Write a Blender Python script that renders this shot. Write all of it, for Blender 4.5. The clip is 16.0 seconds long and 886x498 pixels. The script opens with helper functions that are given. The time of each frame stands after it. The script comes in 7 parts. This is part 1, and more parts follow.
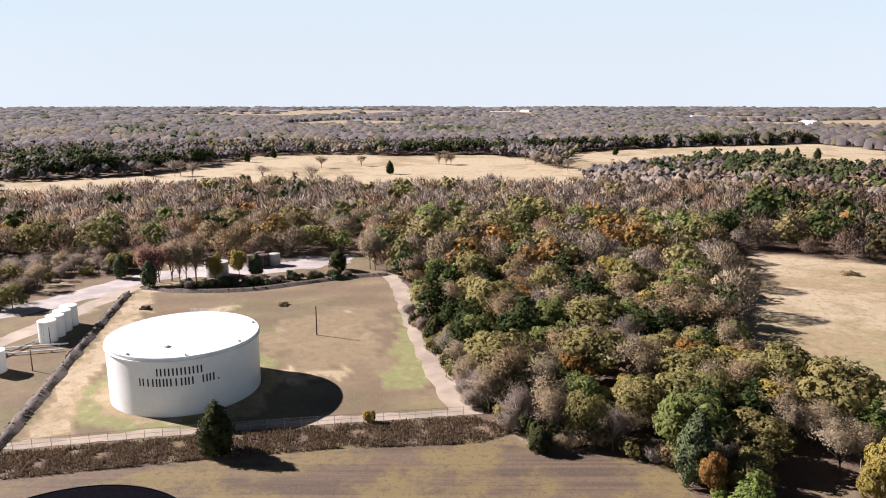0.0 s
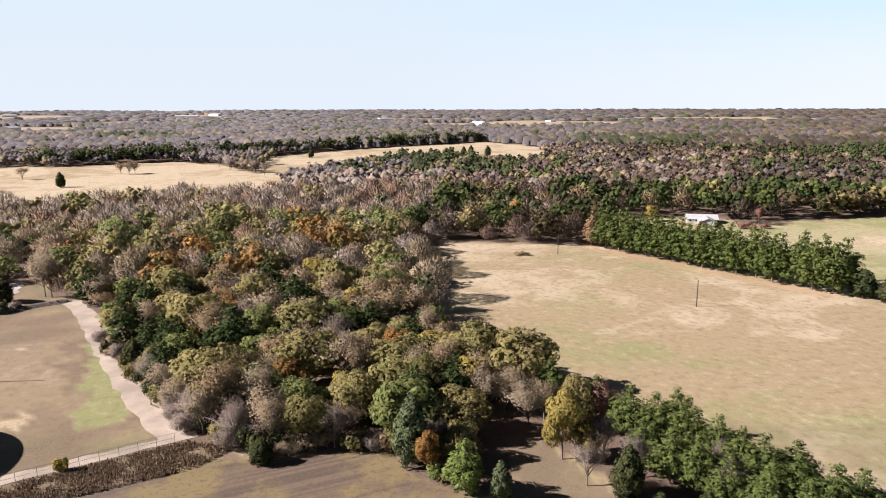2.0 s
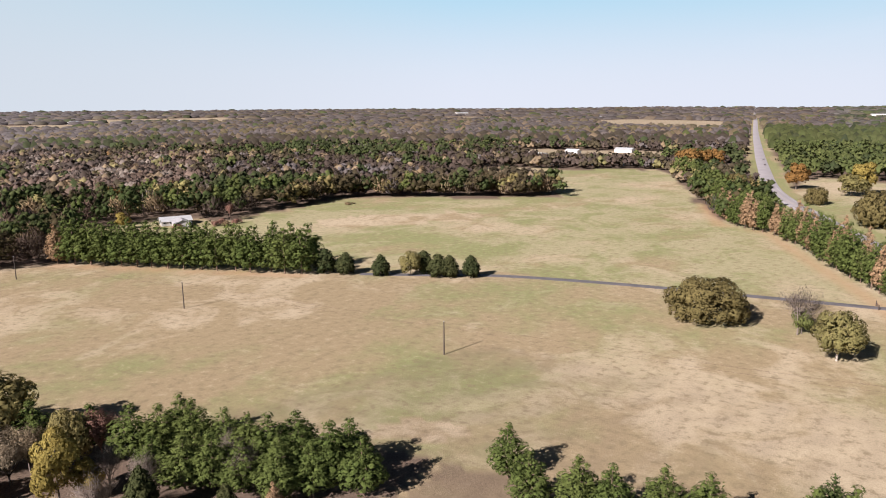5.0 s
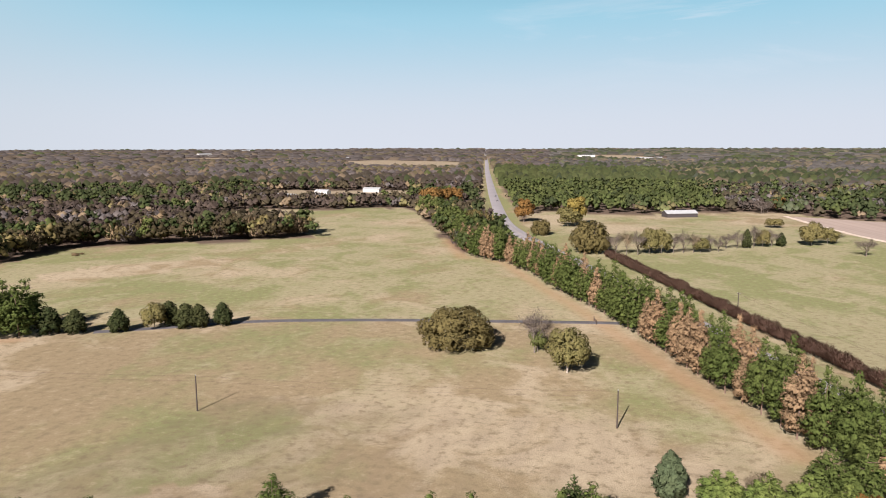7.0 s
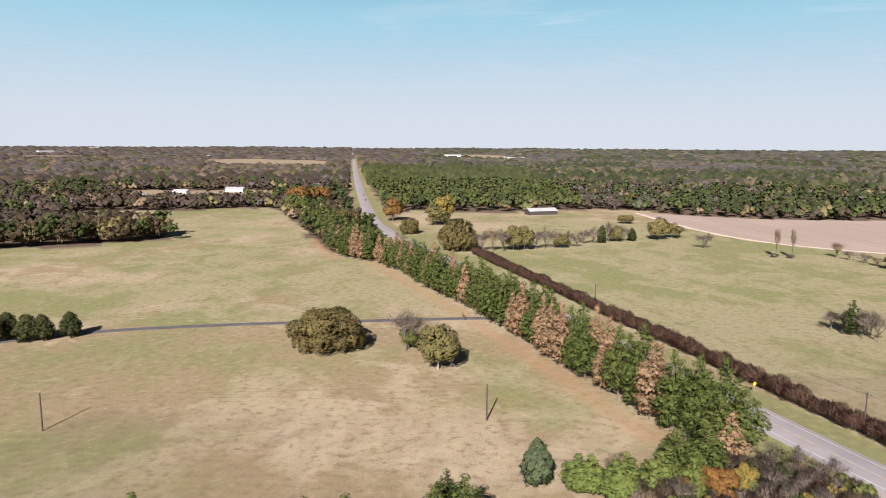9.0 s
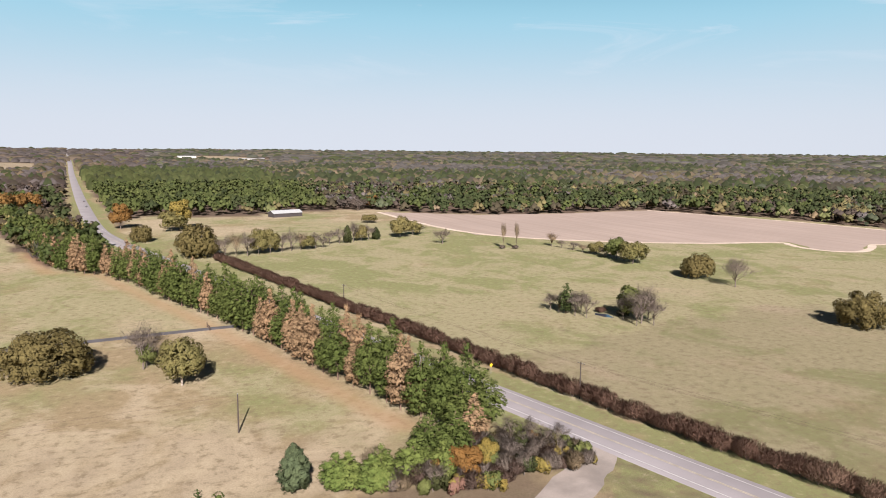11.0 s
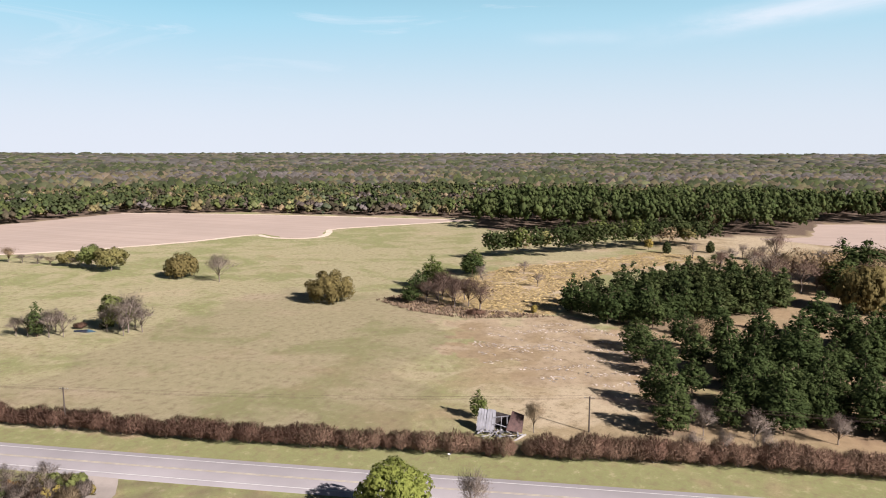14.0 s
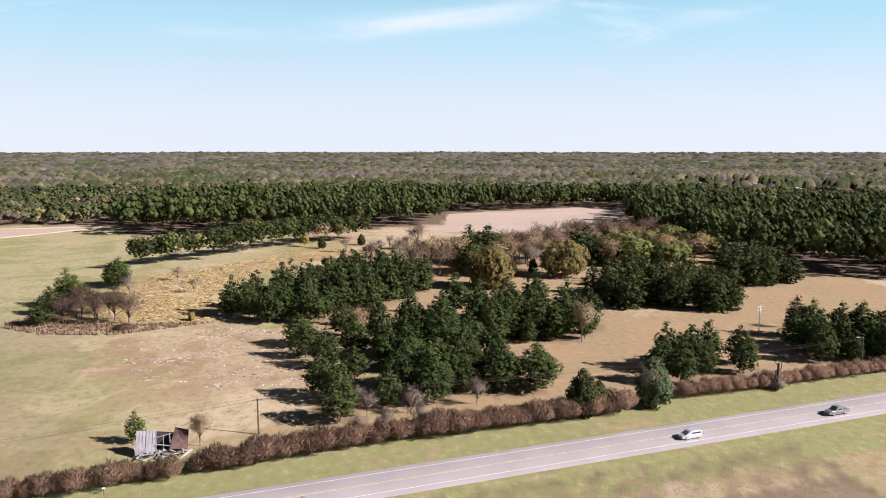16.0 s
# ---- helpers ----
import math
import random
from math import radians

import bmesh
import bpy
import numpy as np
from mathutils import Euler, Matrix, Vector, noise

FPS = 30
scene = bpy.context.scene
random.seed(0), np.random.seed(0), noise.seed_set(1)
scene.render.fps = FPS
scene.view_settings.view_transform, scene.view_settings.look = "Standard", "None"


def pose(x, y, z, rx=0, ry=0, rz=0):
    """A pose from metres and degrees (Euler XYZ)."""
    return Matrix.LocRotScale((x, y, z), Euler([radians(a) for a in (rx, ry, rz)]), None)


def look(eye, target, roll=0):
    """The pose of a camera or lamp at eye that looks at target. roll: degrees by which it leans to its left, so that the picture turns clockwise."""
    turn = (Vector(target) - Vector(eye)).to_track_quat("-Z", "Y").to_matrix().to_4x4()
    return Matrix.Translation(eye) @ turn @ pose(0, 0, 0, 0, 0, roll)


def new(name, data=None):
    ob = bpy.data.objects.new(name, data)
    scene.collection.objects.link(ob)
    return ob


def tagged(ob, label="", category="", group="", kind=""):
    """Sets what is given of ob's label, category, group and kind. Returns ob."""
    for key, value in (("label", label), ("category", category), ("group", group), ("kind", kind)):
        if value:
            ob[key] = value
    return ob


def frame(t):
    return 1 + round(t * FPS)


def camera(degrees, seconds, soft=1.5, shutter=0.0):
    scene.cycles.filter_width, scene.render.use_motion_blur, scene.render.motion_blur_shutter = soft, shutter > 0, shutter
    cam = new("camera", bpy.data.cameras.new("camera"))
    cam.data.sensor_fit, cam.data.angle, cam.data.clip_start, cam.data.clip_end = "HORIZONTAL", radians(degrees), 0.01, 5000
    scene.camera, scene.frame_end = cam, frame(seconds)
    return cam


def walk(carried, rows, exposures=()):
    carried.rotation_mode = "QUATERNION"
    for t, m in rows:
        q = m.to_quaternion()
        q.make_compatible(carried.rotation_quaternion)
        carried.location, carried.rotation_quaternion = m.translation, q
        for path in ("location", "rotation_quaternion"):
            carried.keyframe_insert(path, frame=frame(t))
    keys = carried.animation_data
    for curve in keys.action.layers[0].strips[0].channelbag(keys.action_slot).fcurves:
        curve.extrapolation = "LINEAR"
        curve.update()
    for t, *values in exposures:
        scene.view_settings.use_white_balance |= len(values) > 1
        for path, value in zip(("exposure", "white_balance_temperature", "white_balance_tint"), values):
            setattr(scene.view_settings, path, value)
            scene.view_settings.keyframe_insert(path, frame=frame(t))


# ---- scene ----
cam = camera(64.76, 16.0, 1.0)
PATH = [
    (0.0, pose(0, 0, 60, 78.23, -0.00, -0.00)),
    (0.5, pose(0, 0, 60, 78.29, 0.01, -3.64)),
    (1.0, pose(0, 0, 60, 78.35, 0.07, -10.56)),
    (1.5, pose(0, 0, 60, 78.43, 0.08, -17.46)),
    (2.0, pose(0, 0, 60, 78.46, 0.16, -24.41)),
    (2.5, pose(0, 0, 60, 78.47, 0.14, -31.26)),
    (3.0, pose(0, 0, 60, 78.49, 0.17, -38.32)),
    (3.5, pose(0, 0, 60, 78.47, 0.17, -45.18)),
    (4.0, pose(0, 0, 60, 78.46, 0.31, -52.10)),
    (4.5, pose(0, 0, 60, 78.42, 0.33, -59.01)),
    (5.0, pose(0, 0, 60, 78.38, 0.37, -66.15)),
    (5.2, pose(0, 0, 60, 78.37, 0.30, -68.74)),
    (7.3, pose(0, 0, 60, 81.82, 0.15, -88.18)),
    (7.5, pose(0, 0, 60, 81.82, 0.14, -89.21)),
    (8.0, pose(0, 0, 60, 81.79, 0.09, -91.65)),
    (8.2, pose(0, 0, 60, 81.78, 0.06, -92.66)),
    (10.3, pose(0, 0, 60, 81.60, -0.56, -108.27)),
    (10.5, pose(0, 0, 60, 81.74, -0.40, -110.76)),
    (11.0, pose(0, 0, 60, 81.79, -0.53, -117.83)),
    (11.5, pose(0, 0, 60, 81.84, -0.48, -124.64)),
    (12.0, pose(0, 0, 60, 81.95, -0.44, -131.38)),
    (12.5, pose(0, 0, 60, 82.01, -0.29, -138.07)),
    (13.0, pose(0, 0, 60, 82.03, -0.09, -145.14)),
    (13.5, pose(0, 0, 60, 82.01, -0.13, -152.07)),
    (14.0, pose(0, 0, 60, 81.95, -0.10, -158.99)),
    (14.5, pose(0, 0, 60, 81.96, -0.14, -165.92)),
    (15.0, pose(0, 0, 60, 81.95, -0.09, -173.09)),
    (15.5, pose(0, 0, 60, 81.93, -0.03, -179.97)),
    (16.0, pose(0, 0, 60, 81.86, -0.01, -186.85)),
]
walk(cam, PATH, [(0.0, 1.46, 6250, 17), (1.0, 1.50, 6250, 17), (2.5, 1.49, 6250, 17), (3.5, 1.40, 6250, 17), (5.0, 1.20, 6250, 16), (7.5, 1.06, 6300, 14), (11.0, 1.1, 6300, 14), (13.5, 1.2, 6300, 14), (16.0, 1.33, 6300, 16)])

# ---- world, sun ----
SUN_ELEV, SUN_AZ = radians(31), radians(-69)      # azimuth from +y towards +x
world = bpy.data.worlds.new("sky")
scene.world = world
world.use_nodes = True
wn = world.node_tree
sky = wn.nodes.new("ShaderNodeTexSky")
sky.sky_type, sky.sun_disc = "NISHITA", False
sky.sun_elevation, sky.sun_rotation = SUN_ELEV, SUN_AZ
sky.altitude, sky.air_density, sky.dust_density, sky.ozone_density = 60, 1.0, 0.0, 1.6
wn.nodes["Background"].inputs["Strength"].default_value = 0.05
def add_world(kind, **sets):
    n = wn.nodes.new("ShaderNode" + kind)
    for k, v in sets.items():
        n.inputs[k.replace("_", " ")].default_value = v
    return n


# pale haze low over the horizon, thinning upwards, with a few thin high clouds in the south
co = wn.nodes.new("ShaderNodeTexCoord")
sep_dir = wn.nodes.new("ShaderNodeSeparateXYZ")
wn.links.new(co.outputs["Generated"], sep_dir.inputs[0])
low = wn.nodes.new("ShaderNodeMapRange")
low.interpolation_type = "SMOOTHERSTEP"
for name, v in (("From Min", -0.02), ("From Max", 0.25), ("To Min", 0.95), ("To Max", 0.0)):
    low.inputs[name].default_value = v
wn.links.new(sep_dir.outputs["Z"], low.inputs[0])
haze = wn.nodes.new("ShaderNodeMix")
haze.data_type = "RGBA"
haze.inputs[7].default_value = (6.85, 7.15, 7.6, 1)
wn.links.new(low.outputs[0], haze.inputs[0])
tone = wn.nodes.new("ShaderNodeMix")
tone.data_type, tone.blend_type = "RGBA", "MULTIPLY"
tone.inputs[0].default_value, tone.inputs[7].default_value = 1.0, (0.032, 0.06, 0.13, 1)
wn.links.new(sky.outputs[0], tone.inputs[6])
# clear pale blue between the haze and the deep blue overhead
mid_sky = add_world("MapRange", From_Min=0.16, From_Max=0.36, To_Min=1.0, To_Max=0.0)
mid_sky.interpolation_type = "SMOOTHSTEP"
wn.links.new(sep_dir.outputs["Z"], mid_sky.inputs[0])
pale_blue = wn.nodes.new("ShaderNodeMix")
pale_blue.data_type = "RGBA"
pale_blue.inputs[7].default_value = (3.0, 6.0, 7.25, 1)
wn.links.new(mid_sky.outputs[0], pale_blue.inputs[0])
wn.links.new(tone.outputs[2], pale_blue.inputs[6])
wn.links.new(pale_blue.outputs[2], haze.inputs[6])
# thin high veil towards the north, wisps of cirrus elsewhere
veil = add_world("MapRange", From_Min=0.38, From_Max=0.95, To_Min=0.0, To_Max=0.85)
south_veil = wn.nodes.new("ShaderNodeMath")
south_veil.operation = "MULTIPLY"
south_veil.inputs[1].default_value = -0.5
side = wn.nodes.new("ShaderNodeMath")
side.operation = "MAXIMUM"
wn.links.new(sep_dir.outputs["Y"], south_veil.inputs[0])
wn.links.new(sep_dir.outputs["Y"], side.inputs[0])
wn.links.new(south_veil.outputs[0], side.inputs[1])
wn.links.new(side.outputs[0], veil.inputs[0])
thin = add_world("MapRange", From_Min=0.22, From_Max=0.45, To_Min=1.0, To_Max=0.05)
wn.links.new(sep_dir.outputs["Z"], thin.inputs[0])
low_veil = wn.nodes.new("ShaderNodeMath")
low_veil.operation = "MULTIPLY"
wn.links.new(veil.outputs[0], low_veil.inputs[0])
wn.links.new(thin.outputs[0], low_veil.inputs[1])
flat = wn.nodes.new("ShaderNodeMapping")
flat.inputs["Scale"].default_value, flat.inputs["Rotation"].default_value = (3.0, 3.0, 16.0), (0, 0.12, 0.3)
wn.links.new(co.outputs["Generated"], flat.inputs[0])
fluff = add_world("TexNoise", Scale=1.1, Detail=7.0, Roughness=0.62, Distortion=0.8)
wn.links.new(flat.outputs[0], fluff.inputs["Vector"])
wisp = add_world("MapRange", From_Min=0.57, From_Max=0.78, To_Min=0.0, To_Max=0.7)
wn.links.new(fluff.outputs["Fac"], wisp.inputs[0])
wisp_out = wisp.outputs[0]
cloud = wn.nodes.new("ShaderNodeMix")
cloud.data_type = "RGBA"
cloud.inputs[7].default_value = (5.45, 6.1, 6.3, 1)
wn.links.new(low_veil.outputs[0], cloud.inputs[0])
wn.links.new(haze.outputs[2], cloud.inputs[6])
cirrus = wn.nodes.new("ShaderNodeMix")
cirrus.data_type = "RGBA"
cirrus.inputs[7].default_value = (8.0, 8.1, 8.45, 1)
for out, lo, hi in ((sep_dir.outputs["Y"], 0.25, -0.45), (sep_dir.outputs["Z"], 0.06, 0.16)):
    part_sky = add_world("MapRange", From_Min=lo, From_Max=hi, To_Min=0.0, To_Max=1.0)
    wn.links.new(out, part_sky.inputs[0])
    times_sky = wn.nodes.new("ShaderNodeMath")
    times_sky.operation = "MULTIPLY"
    wn.links.new(wisp_out, times_sky.inputs[0])
    wn.links.new(part_sky.outputs[0], times_sky.inputs[1])
    wisp_out = times_sky.outputs[0]
def world_math(op, a, b=0.0, c=None):
    n = wn.nodes.new("ShaderNodeMath")
    n.operation = op
    for sock, v in zip(n.inputs, (a, b) if c is None else (a, b, c)):
        if hasattr(v, "is_linked"):
            wn.links.new(v, sock)
        else:
            sock.default_value = v
    return n.outputs[0]


south = world_math("MAXIMUM", world_math("MULTIPLY", sep_dir.outputs["Y"], -1.0), 0.05)
across = world_math("DIVIDE", sep_dir.outputs["X"], south)
for mid_x, half, height, slope, thick, amount in ((-0.10, 0.26, 0.172, -0.10, 0.026, 0.62), (-0.55, 0.16, 0.172, -0.06, 0.02, 0.4), (0.18, 0.12, 0.15, 0.0, 0.014, 0.22)):
    u = world_math("SUBTRACT", across, mid_x)
    off_mid = world_math("ABSOLUTE", world_math("SUBTRACT", sep_dir.outputs["Z"], world_math("MULTIPLY_ADD", u, slope, height)))
    tall_fade = add_world("MapRange", From_Min=0.0, From_Max=thick, To_Min=1.0, To_Max=0.0)
    wide_fade = add_world("MapRange", From_Min=half * 0.2, From_Max=half, To_Min=1.0, To_Max=0.0)
    for fade, out in ((tall_fade, off_mid), (wide_fade, world_math("ABSOLUTE", u))):
        fade.interpolation_type = "SMOOTHSTEP"
        wn.links.new(out, fade.inputs[0])
    soft_noise = add_world("MapRange", From_Min=0.36, From_Max=0.62, To_Min=0.0, To_Max=amount)
    wn.links.new(fluff.outputs["Fac"], soft_noise.inputs[0])
    streak_out = world_math("MULTIPLY", world_math("MULTIPLY", tall_fade.outputs[0], wide_fade.outputs[0]), soft_noise.outputs[0])
    wisp_out = world_math("MAXIMUM", wisp_out, world_math("MULTIPLY", streak_out, world_math("LESS_THAN", sep_dir.outputs["Y"], 0.0)))
wn.links.new(wisp_out, cirrus.inputs[0])
wn.links.new(cloud.outputs[2], cirrus.inputs[6])
wn.links.new(cirrus.outputs[2], wn.nodes["Background"].inputs["Color"])

sun_data = bpy.data.lights.new("sun", "SUN")
sun_data.energy, sun_data.angle, sun_data.color = 5.0, radians(0.53), (1.0, 0.93, 0.865)
sun_from = Vector((math.sin(SUN_AZ) * math.cos(SUN_ELEV), math.cos(SUN_AZ) * math.cos(SUN_ELEV), math.sin(SUN_ELEV)))
new("sun", sun_data).matrix_world = look(sun_from * 300, (0, 0, 0))

# ---- small tools ----
RNG = np.random.default_rng(7)


def mesh_of(name, verts, faces, mats=(), colours=None, smooth=False, normals=None):
    """A mesh from an array of points and arrays of triangles and quads."""
    me = bpy.data.meshes.new(name)
    verts = np.asarray(verts, np.float32)
    faces = [np.asarray(f, np.int32) for f in faces if len(f)]
    me.vertices.add(len(verts))
    me.vertices.foreach_set("co", verts.ravel())
    sizes = np.concatenate([np.full(len(f), f.shape[1], np.int32) for f in faces])
    me.loops.add(int(sizes.sum()))
    me.loops.foreach_set("vertex_index", np.concatenate([f.ravel() for f in faces]))
    me.polygons.add(len(sizes))
    me.polygons.foreach_set("loop_start", np.concatenate([[0], np.cumsum(sizes)[:-1]]).astype(np.int32))
    if smooth:
        me.polygons.foreach_set("use_smooth", np.ones(len(sizes), bool))
    if colours is not None:
        layer = me.color_attributes.new("tint", "FLOAT_COLOR", "POINT")
        layer.data.foreach_set("color", np.asarray(colours, np.float32).ravel())
    if normals is not None:
        me.attributes.new("custom_normal", "FLOAT_VECTOR", "POINT").data.foreach_set("vector", np.asarray(normals, np.float32).ravel())
    me.update(calc_edges=True)
    for m in mats:
        me.materials.append(m)
    return me


def inside(poly, x, y):
    """Which of the points lie in the outline."""
    hit = np.zeros(np.shape(x), bool)
    for (x0, y0), (x1, y1) in zip(poly, poly[1:] + poly[:1]):
        if y0 != y1:
            hit ^= ((y0 > y) != (y1 > y)) & (x < (x1 - x0) * (y - y0) / (y1 - y0) + x0)
    return hit


def waves(x, y, size, seed=0):
    """Smooth noise of about -1 to 1 from a few sine waves."""
    g = np.random.default_rng(seed)
    total = 0
    for k in range(7):
        a, f, p = g.uniform(0, 6.28), g.uniform(0.6, 1.7) / size * 6.28, g.uniform(0, 6.28)
        total = total + np.sin((x * np.cos(a) + y * np.sin(a)) * f + p)
    return total / 3.2


def ground_z(x, y):
    """Level near the camera; the land rises a little towards the horizon."""
    x, y = np.asarray(x, float), np.asarray(y, float)
    d = np.hypot(x, y)
    s = np.clip((d - 800) / 4100, 0, 1)
    return 31 * s ** 1.3 + np.clip((d - 700) / 1500, 0, 1) * 3.0 * (waves(x, y, 1100, 3) * 0.7 + 0.3 * waves(x, y, 500, 4))


def part(name, bm, material, parent=None, label="", smooth=False):
    me = bpy.data.meshes.new(name)
    bm.to_mesh(me)
    bm.free()
    if smooth:
        for p in me.polygons:
            p.use_smooth = True
    me.materials.append(material)
    ob = new(name, me)
    ob.parent = parent
    return tagged(ob, label)


def thing(name, label, category, x=0, y=0, rz=0, z=None, group="", scale=1.0):
    ob = new(name)
    ob.empty_display_size = 0.3
    z = float(ground_z(x, y)) if z is None else z
    ob.matrix_world = pose(x, y, z, 0, 0, rz) @ Matrix.Scale(scale, 4)
    return tagged(ob, label, category, group)


def add_box(bm, sx, sy, sz, x=0, y=0, z=0, rz=0.0, bevel=0.0, m=None):
    """A box on z, bevelled when asked, joined into bm."""
    made = bmesh.ops.create_cube(bm, size=1)
    vs = made["verts"]
    t = Matrix.Translation((x, y, z + sz / 2)) @ Matrix.Rotation(radians(rz), 4, "Z") @ Matrix.Diagonal((sx, sy, sz, 1))
    bmesh.ops.transform(bm, matrix=(m @ t) if m else t, verts=vs)
    if bevel:
        es = list({e for v in vs for e in v.link_edges})
        bmesh.ops.bevel(bm, geom=es, offset=bevel, segments=2, affect="EDGES", profile=0.5)
    return bm


def add_tube(bm, a, b, r0, r1=None, n=8, caps=True):
    """A tapered round bar from a to b."""
    a, b = Vector(a), Vector(b)
    q = (b - a).to_track_quat("Z", "Y").to_matrix().to_4x4()
    m = Matrix.Translation((a + b) / 2) @ q
    bmesh.ops.create_cone(bm, cap_ends=caps, segments=n, radius1=r0, radius2=r0 if r1 is None else r1, depth=(b - a).length, matrix=m)
    return bm


# ---- materials ----
def material(name, rough=0.8, metal=0.0):
    m = bpy.data.materials.new(name)
    m.use_nodes = True
    b = m.node_tree.nodes["Principled BSDF"]
    b.inputs["Roughness"].default_value, b.inputs["Metallic"].default_value = rough, metal
    return m, m.node_tree, b


def add_node(nt, kind, **sets):
    n = nt.nodes.new("ShaderNode" + kind)
    for k, v in sets.items():
        n.inputs[k.replace("_", " ")].default_value = v
    return n


def mix(nt, fac, a, b, mode="MIX"):
    n = nt.nodes.new("ShaderNodeMix")
    n.data_type, n.blend_type = "RGBA", mode
    for sock, v in ((n.inputs[0], fac), (n.inputs[6], a), (n.inputs[7], b)):
        if hasattr(v, "is_linked"):
            nt.links.new(v, sock)
        elif isinstance(v, (int, float)):
            sock.default_value = v
        else:
            sock.default_value = (*v, 1)
    return n.outputs[2]


def math_node(nt, op, a, b=0.5):
    n = nt.nodes.new("ShaderNodeMath")
    n.operation = op
    for sock, v in ((n.inputs[0], a), (n.inputs[1], b)):
        if hasattr(v, "is_linked"):
            nt.links.new(v, sock)
        else:
            sock.default_value = v
    return n.outputs[0]


def noise_at(nt, scale, detail=4, rough=0.55, stretch=None, turn=0.0, distortion=0.0, obj=False):
    """Noise over the place in metres, or over the object."""
    co = nt.nodes.new("ShaderNodeTexCoord") if obj else nt.nodes.new("ShaderNodeNewGeometry")
    out = co.outputs["Object"] if obj else co.outputs["Position"]
    if stretch:
        mp = nt.nodes.new("ShaderNodeMapping")
        mp.inputs["Scale"].default_value = stretch
        mp.inputs["Rotation"].default_value = (0, 0, radians(turn))
        nt.links.new(out, mp.inputs[0])
        out = mp.outputs[0]
    n = add_node(nt, "TexNoise", Scale=scale, Detail=detail, Roughness=rough, Distortion=distortion)
    nt.links.new(out, n.inputs["Vector"])
    return n.outputs["Fac"]


def ramp(nt, fac, lo, hi):
    """0 below lo, 1 above hi."""
    n = add_node(nt, "MapRange", From_Min=lo, From_Max=hi)
    n.interpolation_type = "SMOOTHSTEP"
    nt.links.new(fac, n.inputs[0])
    return n.outputs[0]


def bump(nt, bsdf, height, strength=0.4, distance=0.1):
    n = add_node(nt, "Bump", Strength=strength, Distance=distance)
    nt.links.new(height, n.inputs["Height"])
    nt.links.new(n.outputs[0], bsdf.inputs["Normal"])


def plain(name, colour, rough=0.7, metal=0.0, vary=0.25, scale=1.5, relief=0.0, fine=18.0):
    """A surface with stains and grain at two scales."""
    m, nt, b = material(name, rough, metal)
    dark = tuple(c * (1 - vary) for c in colour)
    light = tuple(min(1, c * (1 + vary * 0.6)) for c in colour)
    c1 = mix(nt, ramp(nt, noise_at(nt, scale, 5), 0.3, 0.7), dark, light)
    c2 = mix(nt, ramp(nt, noise_at(nt, fine, 3), 0.35, 0.75), c1, tuple(c * 0.85 for c in colour))
    mx = mix(nt, 0.5, c1, c2)
    nt.links.new(mx, b.inputs["Base Color"])
    if relief:
        bump(nt, b, noise_at(nt, fine, 4), relief, 0.03)
    return m


def leaf_material(name, colour, second, spread=0.35, use_tint=False, through_light=0.22):
    """Leaves or needles: two hues mixed tree by tree and clump by clump, with some light let through."""
    m, nt, b = material(name, 0.9)
    b.inputs["Specular IOR Level"].default_value = 0.05
    if use_tint:
        at = nt.nodes.new("ShaderNodeAttribute")
        at.attribute_name = "tint"
        base = at.outputs["Color"]
        col = mix(nt, ramp(nt, noise_at(nt, 0.35, 3), 0.3, 0.7), base, mix(nt, 0.2, base, second), "MIX")
    else:
        info = nt.nodes.new("ShaderNodeObjectInfo")
        col = mix(nt, math_node(nt, "MULTIPLY", info.outputs["Random"], 0.8), colour, second)
        col = mix(nt, math_node(nt, "MULTIPLY", ramp(nt, noise_at(nt, 0.5, 3), 0.3, 0.7), 0.5), col, second)
    geo = nt.nodes.new("ShaderNodeNewGeometry")
    hsv = nt.nodes.new("ShaderNodeHueSaturation")
    val = add_node(nt, "MapRange", To_Min=1 - spread, To_Max=1 + spread)
    nt.links.new(geo.outputs["Random Per Island"], val.inputs[0])
    nt.links.new(val.outputs[0], hsv.inputs["Value"])
    nt.links.new(col, hsv.inputs["Color"])
    grain = add_node(nt, "MapRange", From_Min=0.3, From_Max=0.7, To_Min=0.82, To_Max=1.16)
    nt.links.new(noise_at(nt, 1.9, 4, 0.7), grain.inputs[0])
    nt.links.new(math_node(nt, "MULTIPLY", val.outputs[0], grain.outputs[0]), hsv.inputs["Value"])
    nt.links.new(hsv.outputs[0], b.inputs["Base Color"])
    tr = nt.nodes.new("ShaderNodeBsdfTranslucent")
    nt.links.new(hsv.outputs[0], tr.inputs["Color"])
    mx = nt.nodes.new("ShaderNodeMixShader")
    mx.inputs[0].default_value = through_light
    nt.links.new(b.outputs[0], mx.inputs[1])
    nt.links.new(tr.outputs[0], mx.inputs[2])
    nt.links.new(mx.outputs[0], nt.nodes["Material Output"].inputs["Surface"])
    return m


